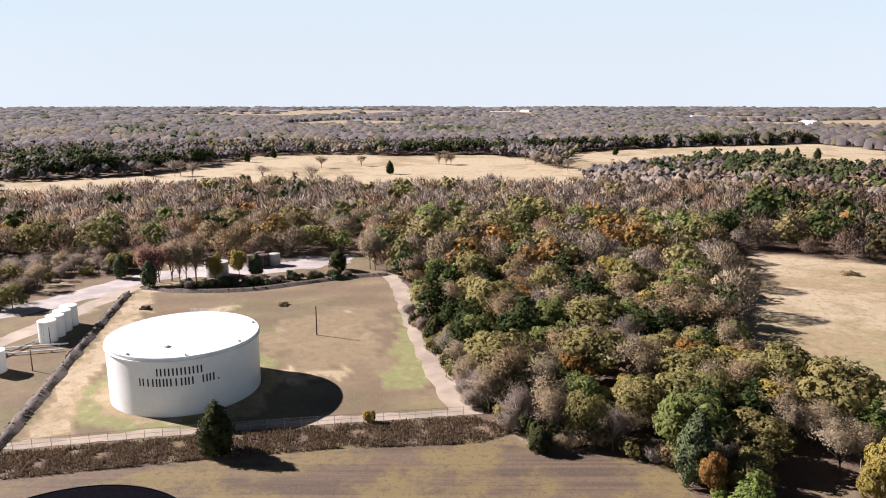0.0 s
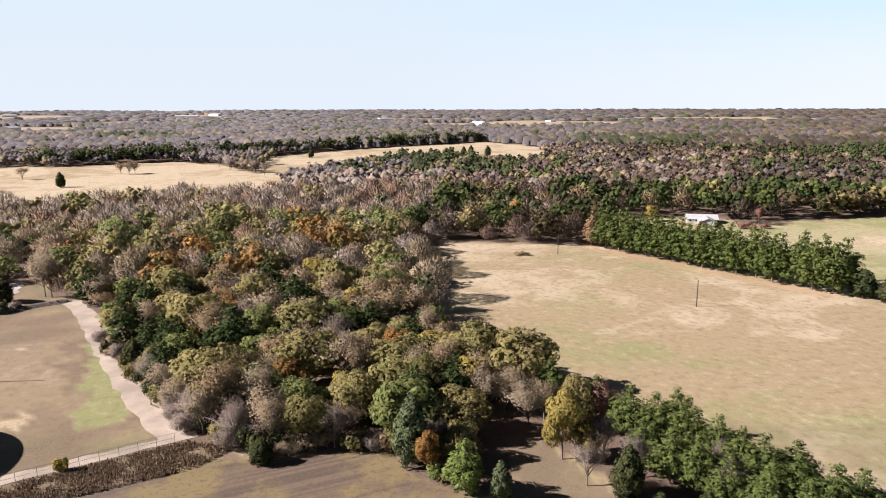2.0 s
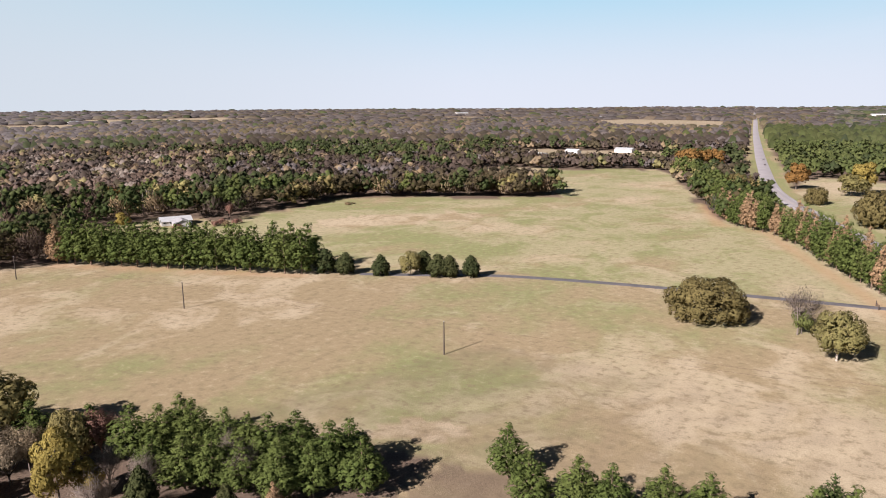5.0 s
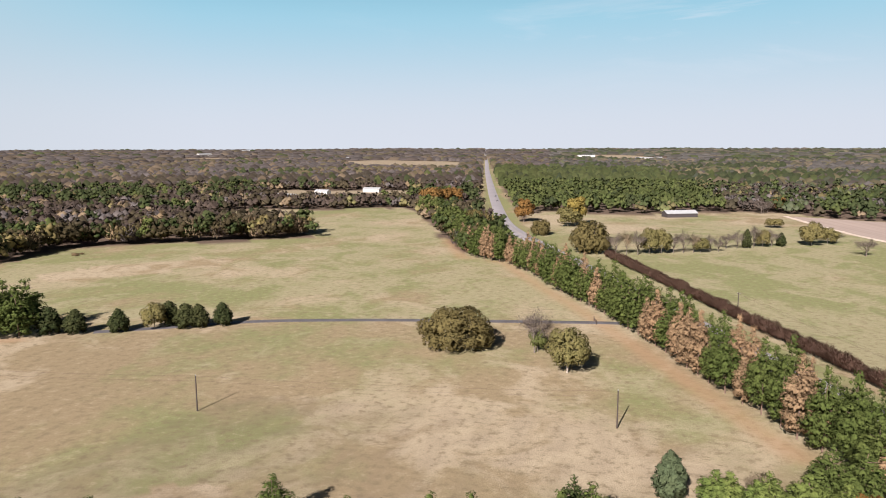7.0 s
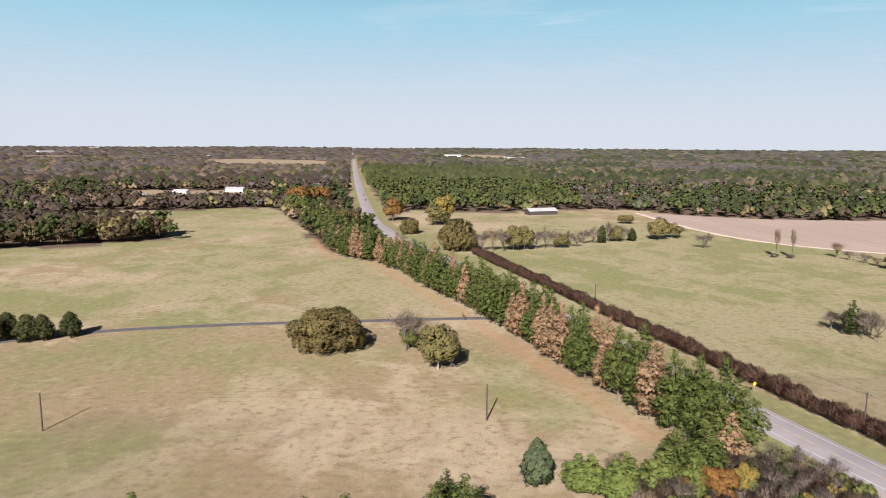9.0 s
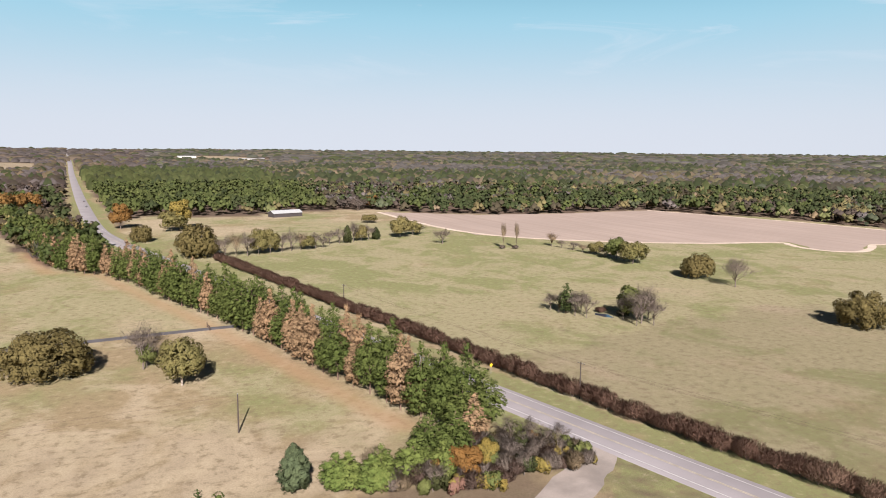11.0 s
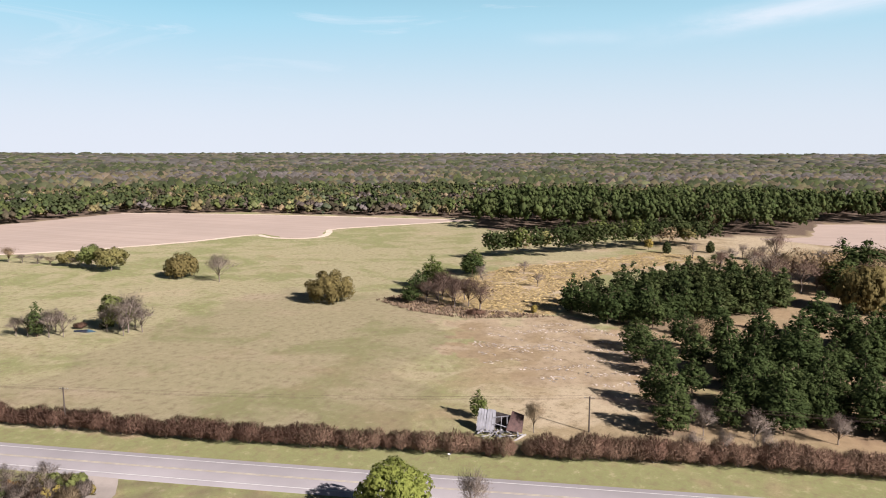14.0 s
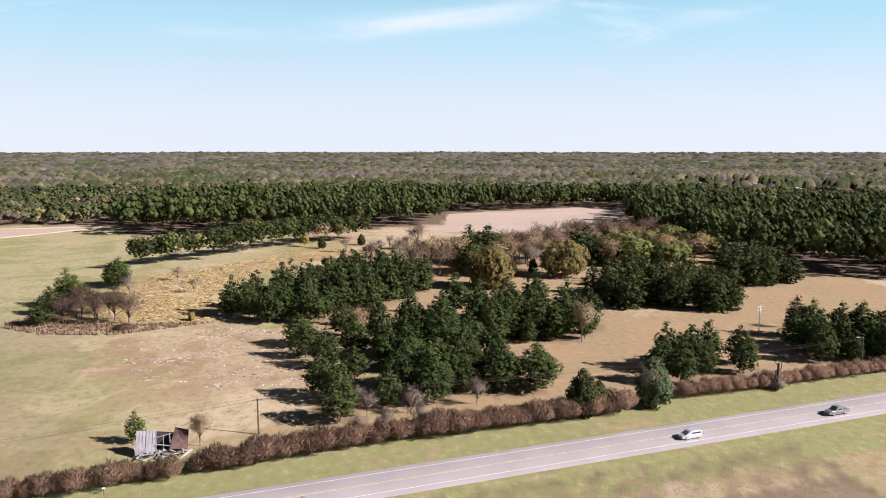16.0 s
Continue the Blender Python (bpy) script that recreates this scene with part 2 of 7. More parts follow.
def field_material(name, tan, pale, green, turn=8.0, streak=0.12):
    """Mown winter pasture: patches of tan, pale and green, mowing streaks, tufts. The tint says how green, pale, leafy and rusty it is."""
    m, nt, b = material(name, 0.95)
    b.inputs["Specular IOR Level"].default_value = 0.1
    at = nt.nodes.new("ShaderNodeAttribute")
    at.attribute_name = "tint"
    sep = nt.nodes.new("ShaderNodeSeparateColor")
    nt.links.new(at.outputs["Color"], sep.inputs[0])
    big = noise_at(nt, 0.018, 5, 0.6, (1, 1.2, 1), turn)
    mid = noise_at(nt, 0.045, 6, 0.6, (1, 1.15, 1), turn + 70, 0.9)
    lines = noise_at(nt, 0.35, 4, 0.65, (1.6, 0.2, 1), turn)
    fine = noise_at(nt, 2.2, 5, 0.7)
    tuft = noise_at(nt, 7.0, 3, 0.7)
    g = math_node(nt, "ADD", sep.outputs[0], math_node(nt, "MULTIPLY", math_node(nt, "SUBTRACT", big, 0.5), 2.3))
    g = math_node(nt, "ADD", g, math_node(nt, "MULTIPLY", math_node(nt, "SUBTRACT", mid, 0.5), 0.85))
    col = mix(nt, ramp(nt, g, 0.25, 0.85), tan, green)
    p = math_node(nt, "ADD", sep.outputs[1], math_node(nt, "MULTIPLY", math_node(nt, "SUBTRACT", mid, 0.5), 1.25))
    p = math_node(nt, "ADD", p, math_node(nt, "MULTIPLY", math_node(nt, "SUBTRACT", lines, 0.5), streak))
    p = math_node(nt, "ADD", p, math_node(nt, "MULTIPLY", math_node(nt, "SUBTRACT", noise_at(nt, 0.011, 4, 0.6, None, 0, 0.6), 0.5), 1.3))
    dry = math_node(nt, "SUBTRACT", 1.0, math_node(nt, "MULTIPLY", ramp(nt, g, 0.25, 0.85), 0.5))
    col = mix(nt, math_node(nt, "MULTIPLY", math_node(nt, "MULTIPLY", ramp(nt, p, 0.42, 0.68), 0.9), dry), col, pale)
    spot = ramp(nt, noise_at(nt, 1.1, 4, 0.75), 0.60, 0.68)
    col = mix(nt, math_node(nt, "MULTIPLY", math_node(nt, "MULTIPLY", spot, ramp(nt, noise_at(nt, 0.03, 4, 0.6), 0.52, 0.64)), 0.7), col, tuple(min(1, c * 1.3) for c in pale))
    clods = noise_at(nt, 0.42, 6, 0.68, (1.1, 0.9, 1), turn)
    col = mix(nt, math_node(nt, "MULTIPLY", ramp(nt, clods, 0.48, 0.68), 0.72), col, tuple(c * 0.62 for c in tan))
    col = mix(nt, math_node(nt, "MULTIPLY", ramp(nt, clods, 0.46, 0.32), 0.34), col, tuple(min(1, c * 1.1) for c in pale))
    col = mix(nt, math_node(nt, "MULTIPLY", ramp(nt, fine, 0.4, 0.72), 0.4), col, tuple(c * 0.55 for c in tan))
    col = mix(nt, math_node(nt, "MULTIPLY", ramp(nt, tuft, 0.45, 0.7), 0.4), col, tuple(c * 0.5 for c in green))
    col = mix(nt, sep.outputs[2], col, mix(nt, ramp(nt, fine, 0.35, 0.65), (0.098, 0.069, 0.052), (0.158, 0.114, 0.084)))
    at2 = nt.nodes.new("ShaderNodeMath")
    at2.operation = "MULTIPLY"
    at2.inputs[1].default_value = 1.0
    nt.links.new(at.outputs["Alpha"], at2.inputs[0])
    col = mix(nt, at2.outputs[0], col, mix(nt, ramp(nt, fine, 0.35, 0.7), (0.34, 0.195, 0.105), (0.40, 0.255, 0.15)))
    nt.links.new(col, b.inputs["Base Color"])
    bump(nt, b, math_node(nt, "ADD", tuft, fine), 0.6, 0.12)
    return m


M_GROUND = field_material("dry_pasture", (0.315, 0.24, 0.145), (0.47, 0.38, 0.265), (0.228, 0.236, 0.102))
M_ASPHALT = plain("worn_asphalt", (0.30, 0.272, 0.278), 0.9, vary=0.12, scale=0.08, relief=0.2, fine=9)
M_DRIVE = plain("dark_asphalt", (0.105, 0.095, 0.10), 0.9, vary=0.25, scale=0.2, fine=6)
M_LINE = plain("white_road_paint", (0.60, 0.58, 0.56), 0.7, vary=0.12, scale=0.6)
M_YELLOW = plain("yellow_road_paint", (0.44, 0.38, 0.27), 0.7, vary=0.3, scale=0.6)
M_GRAVEL = plain("pale_gravel", (0.36, 0.315, 0.30), 0.95, vary=0.3, scale=0.12, relief=0.5, fine=4)
M_APRON = plain("worn_grey_gravel", (0.30, 0.255, 0.225), 0.95, vary=0.3, scale=0.15, relief=0.5, fine=4)
M_TRACK = plain("sandy_track", (0.325, 0.262, 0.205), 0.95, vary=0.3, scale=0.15, relief=0.5, fine=3)
M_WHITE = plain("white_tank_paint", (0.80, 0.80, 0.79), 0.45, vary=0.05, scale=0.25, fine=3)
M_BLACK = plain("black_tar", (0.006, 0.006, 0.008), 1.0, vary=0.3)
M_BLACK.node_tree.nodes["Principled BSDF"].inputs["Specular IOR Level"].default_value = 0.0
M_MARK = plain("black_lettering_paint", (0.02, 0.02, 0.025), 0.6, vary=0.2)
M_STEEL = plain("galvanised_steel", (0.42, 0.42, 0.42), 0.5, 0.6, vary=0.2)
M_WOOD = plain("weathered_pole_wood", (0.06, 0.045, 0.037), 0.9, vary=0.3, scale=3)
M_BARK = plain("grey_bark", (0.15, 0.12, 0.10), 0.95, vary=0.35, scale=2, relief=0.5)
M_PALEBARK = plain("pale_bark", (0.34, 0.29, 0.24), 0.95, vary=0.3, scale=2, relief=0.5)
M_PINEBARK = plain("pine_bark", (0.17, 0.11, 0.08), 0.95, vary=0.35, scale=2, relief=0.5)

# species: first hue, second hue
HUES = {
    "olive": ((0.195, 0.182, 0.07), (0.265, 0.218, 0.092)),
    "oak": ((0.165, 0.134, 0.055), (0.2, 0.16, 0.066)),
    "brown": ((0.27, 0.19, 0.105), (0.29, 0.215, 0.135)),
    "green": ((0.145, 0.168, 0.056), (0.185, 0.2, 0.07)),
    "tan": ((0.32, 0.24, 0.148), (0.29, 0.235, 0.165)),
    "orange": ((0.3, 0.155, 0.05), (0.24, 0.142, 0.05)),
    "yellow": ((0.34, 0.255, 0.07), (0.275, 0.225, 0.07)),
    "red": ((0.31, 0.175, 0.135), (0.27, 0.155, 0.115)),
    "pine": ((0.06, 0.083, 0.022), (0.097, 0.115, 0.033)),
    "darkpine": ((0.032, 0.048, 0.0165), (0.056, 0.072, 0.0245)),
    "limepine": ((0.1, 0.138, 0.036), (0.14, 0.165, 0.046)),
    "rustpine": ((0.3, 0.19, 0.108), (0.25, 0.17, 0.098)),
    "cedar": ((0.032, 0.045, 0.018), (0.06, 0.06, 0.024)),
    "bluecedar": ((0.075, 0.10, 0.055), (0.09, 0.105, 0.05)),
    "bare": ((0.27, 0.222, 0.19), (0.31, 0.25, 0.205)),
    "palebare": ((0.29, 0.235, 0.195), (0.33, 0.265, 0.21)),
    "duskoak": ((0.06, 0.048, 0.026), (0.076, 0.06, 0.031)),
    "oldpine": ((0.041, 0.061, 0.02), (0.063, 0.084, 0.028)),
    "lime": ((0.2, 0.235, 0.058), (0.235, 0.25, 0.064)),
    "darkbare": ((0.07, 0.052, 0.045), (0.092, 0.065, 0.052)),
    # bare twig grey, pushed towards the colour of distance haze
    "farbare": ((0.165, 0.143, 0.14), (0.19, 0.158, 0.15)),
    "myrtle": ((0.19, 0.112, 0.083), (0.225, 0.138, 0.1)),
    "palemyrtle": ((0.3, 0.195, 0.14), (0.265, 0.172, 0.122)),
    "redbare": ((0.165, 0.115, 0.092), (0.19, 0.128, 0.098)),
}
LEAF = {k: leaf_material(k + "_foliage", a, b, 0.14, through_light=0.12 if "pine" in k or "cedar" in k else 0.42) for k, (a, b) in HUES.items()}
M_WOODS = leaf_material("mixed_woodland", (0, 0, 0), (0.11, 0.085, 0.05), 0.18, use_tint=True)

# ---- the land ----
ROAD = [(-420, -212), (-96, -140.4), (4, -118.4), (104, -96.0), (300, -57.2), (440, -29.5), (500, -18.5), (560, -12.5), (700, -9.5), (916, -5.5), (1600, 1.5), (2000, 2.6), (4900, 20)]
FARM = [(-420, 190), (-150, 190), (-128, 193), (-132, 217), (-130, 238), (-111, 248), (-100, 262), (-67, 265), (-62, 274), (-33, 280), (-26, 262), (-17, 242), (-10, 193), (-3, 169), (2, 143), (6, 128), (16, 115), (22, 113), (39, 110), (39, 101), (44, 93), (52, 92), (60, 104), (65, 100), (66, 85), (68, 74), (76, 56), (86, 47), (100, 44), (110, -90), (-100, -130), (-420, -200)]
MEADOW = [(66, 150), (78, 169), (84, 191), (99, 233), (112, 278), (136, 277), (163, 263), (178, 248), (205, 255), (235, 300), (290, 300), (290, 262), (342, 249), (397, 252), (424, 181), (438, 146), (454, 116), (475, 125), (528, 150), (533, 165), (560, 250), (651, 242), (653, 163), (670, 113), (668, 70), (613, 60), (445, 26), (378, 14), (500, -30), (380, -66), (100, -112), (90, 30), (100, 44), (97, 62), (92, 78), (88, 95), (80, 106), (73, 138)]
SOUTH = [(-420, -205), (-100, -145), (100, -100), (380, -60), (500, -25), (620, -35), (640, -52), (620, -88), (620, -155), (640, -200), (633, -250), (620, -270), (579, -280), (540, -345), (528, -400), (524, -509), (467, -532), (408, -563), (323, -569), (199, -597), (166, -511), (94, -504), (36, -509), (-26, -536), (-64, -547), (-83, -648), (-245, -712), (-262, -655), (-227, -571), (-206, -528), (-188, -391), (-200, -338), (-221, -318), (-243, -293), (-420, -230)]
PASTURE_N = [(-346, 546), (-307, 554), (-258, 598), (-232, 713), (-223, 805), (-151, 841), (-56, 822), (51, 841), (91, 772), (110, 640), (120, 560), (90, 450), (46, 480), (6, 460), (-32, 454), (-89, 480), (-139, 488), (-177, 470), (-206, 425), (-240, 400), (-330, 450)]
PASTURE_NE = [(98, 560), (131, 585), (200, 655), (270, 715), (327, 740), (338, 680), (350, 606), (420, 640), (567, 901), (561, 1067), (464, 1024), (372, 997), (237, 935), (150, 850), (120, 700)]
FAR_FIELDS = [
    [(928, 287), (934, 152), (928, 95), (740, 80), (735, 222), (800, 270)],
    [(2250, 520), (2450, 372), (2150, 80), (1620, 60), (1700, 300)],
    [(760, 2250), (1150, 2150), (1330, 2620), (960, 2720)],
    [(1650, 2050), (2050, 1700), (2350, 2050), (1950, 2400)],
    [(3000, -250), (2300, -420), (2400, -700), (3300, -600)],
    [(-480, -1130), (-640, -1080), (-600, -960), (-500, -990)],
    [(-500, -945), (-520, -830), (-700, -820), (-680, -960)],
    [(680, 60), (720, 20), (730, -2), (640, -2), (640, 20)],
]
g_f = np.random.default_rng(88)
for k in range(22):
    a, d, wx, wy = g_f.uniform(-0.5, 1.35), g_f.uniform(1800, 4400), g_f.uniform(120, 420), g_f.uniform(200, 380)
    cx, cy = d * math.sin(a), d * math.cos(a)
    FAR_FIELDS.append([(cx + wx * math.cos(b + a) * math.cos(a) * 1.0 + wy * math.sin(b) * math.sin(a), cy - wx * math.cos(b) * math.sin(a) + wy * math.sin(b) * math.cos(a)) for b in (0.2, 1.2, 2.0, 3.1, 4.0, 5.2)])
GROVES = [
    [(50, -257), (33, -243), (22, -234), (4, -252), (-9, -265), (-24, -285), (-34, -298), (-17, -328), (10, -318), (26, -292), (42, -272)],
    [(20, -236), (23, -205), (16, -185), (12, -167), (9, -149), (1, -150), (-2, -170), (4, -190), (8, -212)],
    [(-4, -163), (-12, -160), (-30, -163), (-32, -190), (-26, -206), (-12, -214), (-3, -196)],
    [(-31, -159), (-46, -162), (-49, -177), (-34, -177)],
    [(-38, -224), (-46, -208), (-66, -205), (-80, -219), (-87, -240), (-66, -236), (-50, -243), (-40, -242)],
    [(-96, -279), (-98, -248), (-116, -250), (-137, -233), (-148, -260), (-139, -288), (-124, -304)],
    [(-71, -165), (-77, -160), (-92, -166), (-109, -171), (-108, -180), (-91, -186), (-77, -176)],
    [(-128, -192), (-128, -177), (-134, -171), (-160, -172), (-162, -196), (-150, -203), (-142, -208)],
    [(-160, -285), (-178, -280), (-196, -290), (-196, -330), (-176, -330)],
]
CLEARINGS = [FARM, MEADOW, SOUTH, PASTURE_N, PASTURE_NE] + FAR_FIELDS


def road_y(x):
    return np.interp(x, [p[0] for p in ROAD], [p[1] for p in ROAD])


def is_clear(x, y):
    x2, y2 = x + 2.5 * waves(x, y, 30, 11), y + 2.5 * waves(x, y, 30, 12)
    hit = (np.abs(y - road_y(x)) < 17) & (x > -420)
    for poly in CLEARINGS:
        hit |= inside(poly, x2, y2)
    return hit


# ---- ground: one sheet to the horizon ----
rings = np.concatenate([[0, 15, 30, 40], np.arange(46, 262, 2.6), 262 * 1.03 ** np.arange(0, 100)])
rings = np.append(rings[rings < 4900], 4930)
turns = np.linspace(0, 2 * np.pi, 720, endpoint=False)
gx, gy = (rings[:, None] * np.cos(turns)).ravel(), (rings[:, None] * np.sin(turns)).ravel()
NEEDLE_ROWS = [[(181, 247), (188, 218), (196, 178), (204, 147)], [(132, -60.5), (165, -53.5), (249, -35.5), (292, -24), (361, -8), (374, 14), (445, 26)]]


def off_line(line, x, y):
    """How far the points lie from a line of several stretches."""
    best = np.full(np.shape(x), 1e9)
    for (x0, y0), (x1, y1) in zip(line, line[1:]):
        s = np.clip(((x - x0) * (x1 - x0) + (y - y0) * (y1 - y0)) / ((x1 - x0) ** 2 + (y1 - y0) ** 2), 0, 1)
        best = np.minimum(best, np.hypot(x - x0 - s * (x1 - x0), y - y0 - s * (y1 - y0)))
    return best


GOLD = [(120, -246), (103, -320), (98, -345), (60, -385), (30, -432), (2, -420), (9, -400), (47, -345), (58, -300), (52, -250), (77, -237)]
floor_and_shade = (~is_clear(gx, gy)).astype(float)
green = np.full(len(gx), 0.30)
green[inside(MEADOW, gx, gy) & (gx > 236)] = 0.76
south_in = inside(SOUTH, gx, gy)
green[south_in] = 0.32 + 0.76 * np.clip((np.hypot(gx[south_in] - 260, gy[south_in] + 330) - 340) / -150, 0, 1)
green[south_in] += 0.26 * np.clip((gx[south_in] - 210) / 80, 0, 1) * np.clip((gy[south_in] + 250) / 80, 0, 1)
pale_south = 0.10 * np.clip((230 - gx) / 60, 0, 1) * south_in
green[south_in] -= 0.14 * np.clip((210 - gx[south_in]) / 60, 0, 1)
green[south_in] -= 0.14 * np.clip((60 - gx[south_in] + 12 * waves(gx, gy, 30, 108)[south_in]) / 50, 0, 1)

pale = np.full(len(gx), 0.42)
pale[south_in] = 0.42 + 0.13 * np.clip((gx[south_in] - 40 + 12 * waves(gx, gy, 30, 107)[south_in]) / 70, 0, 1)
pale[inside(MEADOW, gx, gy) & (gx > 236)] = 0.56
pale = pale + pale_south
pale[inside(PASTURE_N, gx, gy) | inside(PASTURE_NE, gx, gy)] = 0.62
green[inside(PASTURE_N, gx, gy) | inside(PASTURE_NE, gx, gy)] = 0.02
for poly in FAR_FIELDS:
    pale[inside(poly, gx, gy)] = 0.8
    # floor brown mutes the far fields, standing in for distance haze
    floor_and_shade[inside(poly, gx, gy)] = 0.3
green[inside(MEADOW, gx, gy) & (gx < 236)] = 0.30
pale[inside(MEADOW, gx, gy) & (gx < 236) & (gy > 90)] = 0.45
brown_bit = inside([(12, -160), (70, -190), (80, -225), (52, -246), (15, -230)], gx + 7 * waves(gx, gy, 22, 104) + 3 * waves(gx, gy, 8, 105), gy + 7 * waves(gx, gy, 22, 106))
near_part = inside(MEADOW, gx, gy) & (gx < 236) & (gy < 100)
green[near_part], pale[near_part] = 0.38 + 0.14 * np.clip((gy[near_part] - 10) / 40, 0, 1), 0.47
verge = np.abs(gy - road_y(gx)) < 12.5
green[verge], pale[verge] = 0.80, 0.2
verge = (np.abs(gy - road_y(gx)) < 19) & (gx < 110)
green[verge], pale[verge] = 0.85 + 0.2 * waves(gx, gy, 9, 102)[verge], 0.1
near_field = inside(FARM, gx, gy) & (gy < 122) & (gx > -90)
bank = near_field & (gy < -60)
near_field &= ~(np.abs(gy - road_y(gx)) < 26)
green[near_field], pale[near_field] = 0.42, 0.1
yard = inside(FARM, gx, gy) & (gy >= 122) & (gx > -140)
green[yard], pale[yard] = 0.42 + 0.35 * waves(gx, gy, 34, 97)[yard], 0.22 + 0.3 * waves(gx, gy, 26, 98)[yard]
BARE = [[(312, 216), (340, 190), (366, 157), (356, 128), (320, 160), (300, 200)], [(-40, 150), (-30, 155), (-22, 152), (-24, 146), (-34, 143)], [(-74, 124), (-72, 148), (-60, 162), (-48, 162), (-37, 150), (-35, 136), (-46, 123), (-60, 119)],
        [(-40, -104), (-52, -113), (-80, -112), (-92, -108), (-90, -96), (-50, -94)], [(108, 64), (116, 56), (112, 46), (104, 50)]]
for poly in BARE:
    k = inside(poly, gx + 3 * waves(gx, gy, 16, 71), gy + 3 * waves(gx, gy, 16, 72))
    pale[k], green[k], floor_and_shade[k] = 0.55, 0.05, 0.0
rust = np.clip(1.25 - np.minimum(off_line(NEEDLE_ROWS[0], gx, gy), off_line(NEEDLE_ROWS[1], gx, gy)) / 4.0, 0, 1) * 0.5
gold_in = inside(GOLD, gx, gy)
rust = np.where(gold_in, 0.12 + 0.1 * waves(gx, gy, 25, 5), rust)
rust = np.maximum(rust, brown_bit * 0.10)
pale[brown_bit], green[brown_bit] = 0.55, 0.0
near_meadow = inside([(96, 95), (160, 60), (150, -30), (128, -58), (98, -80)], gx, gy)
dull = near_meadow * (0.09 + 0.13 * np.clip(gy / 40, 0, 1) + 0.10 * waves(gx, gy, 12, 96)) + inside(MEADOW, gx, gy) * (gx < 225) * 0.07 * np.clip((gy - 40) / 60, 0, 1) + south_in * 0.08 * np.clip((270 - gx) / 80, 0, 1) + 0.22 * inside([(60, -125), (170, -108), (175, -255), (90, -262)], gx + 8 * waves(gx, gy, 40, 94), gy) + brown_bit * (0.22 + 0.12 * waves(gx, gy, 9, 93)) + (pale < 0.5) * yard * (0.68 + 0.22 * waves(gx, gy, 22, 91)) + near_field * (0.72 + 0.2 * waves(gx, gy, 14, 92)) + bank * (0.3 + 0.35 * waves(gx, gy, 8, 103))
WEED_BELT = [(-95, 103), (-78, 112), (-40, 120), (6, 127), (14, 121), (6, 116), (-20, 114), (-42, 110), (-75, 103)]
dull = dull + 0.5 * inside(WEED_BELT, gx, gy)
floor_and_shade = np.maximum(floor_and_shade, np.clip(dull, 0, 0.75))
pale[gold_in], green[gold_in] = 0.60, 0.12
savanna = inside([(10, -150), (30, -235), (0, -420), (-190, -400), (-230, -300), (-230, -190), (-100, -160)], gx, gy)
pale[savanna & ~brown_bit] = 0.25
floor_and_shade[savanna] = np.maximum(floor_and_shade[savanna], 0.18)
rust = np.maximum(rust, savanna * (0.16 + 0.1 * waves(gx, gy, 30, 8)))
# needle litter under the groves, darkened to paint in the pines' shade
for poly in GROVES:
    floor_and_shade = np.maximum(floor_and_shade, 0.6 * inside(poly, gx, gy))
# ground round the tank: trodden ring, weedy ring, wheel tracks, mown strip
ring = np.hypot(gx + 55.2, gy - 142)
stir = waves(gx, gy, 11, 101)
k = (ring < 18 + stir)
pale[k], green[k], floor_and_shade[k] = 0.5, 0.1, 0.12
k = (ring >= 18 + stir) & (ring < 22.5 + stir) & (gx < -40)
green[k], pale[k], floor_and_shade[k] = 0.85, 0.0, 0.15
k = off_line([(-74, 119), (-79, 138), (-85, 165), (-91, 195), (-99, 230)], gx, gy) < 3.6 + stir
pale[k], green[k], floor_and_shade[k] = 0.6, 0.1, 0.08
k = inside([(-15, 225), (-8, 222), (-2, 172), (0, 148), (-7, 140), (-13, 140), (-11, 172)], gx + 2 * stir, gy)
green[k], pale[k], floor_and_shade[k] = 0.95, 0.1, 0.05
k = inside([(-48, 190), (-20, 200), (-16, 160), (-30, 150), (-44, 165)], gx + 4 * stir, gy + 3 * stir)
green[k], pale[k], floor_and_shade[k] = 0.05, 0.25, 0.38
ground_faces = []
n_t = len(turns)
i0 = np.arange(n_t)
for k in range(len(rings) - 1):
    ground_faces.append(np.stack([k * n_t + i0, (k + 1) * n_t + i0, (k + 1) * n_t + (i0 + 1) % n_t, k * n_t + (i0 + 1) % n_t], 1))
ground_me = mesh_of("ground", np.stack([gx, gy, ground_z(gx, gy)], 1), [np.concatenate(ground_faces)], [M_GROUND],
                    np.clip(np.stack([green, pale, floor_and_shade, rust], 1), 0, 1), True)
tagged(new("ground", ground_me), "rolling dry tan and green winter pasture with woodland floor", "ground", kind="structure")


# ---- strips that follow a line: roads, tracks, banks ----
def smooth_line(pts, step=4.0):
    p = np.array(pts, float)
    for _ in range(3):
        q = np.empty((2 * len(p), 2))
        q[0::2], q[1::2] = p, p
        mid = np.concatenate([[p[0]], 0.75 * p[:-1] + 0.25 * p[1:], 0.25 * p[:-1] + 0.75 * p[1:], [p[-1]]])
        order = np.concatenate([[0], np.stack([np.arange(1, len(p)), np.arange(len(p), 2 * len(p) - 1)], 1).ravel(), [2 * len(p) - 1]])
        p = mid[order]
    d = np.concatenate([[0], np.cumsum(np.hypot(*np.diff(p, axis=0).T))])
    s = np.linspace(0, d[-1], max(2, int(d[-1] / step)))
    return np.stack([np.interp(s, d, p[:, 0]), np.interp(s, d, p[:, 1])], 1)


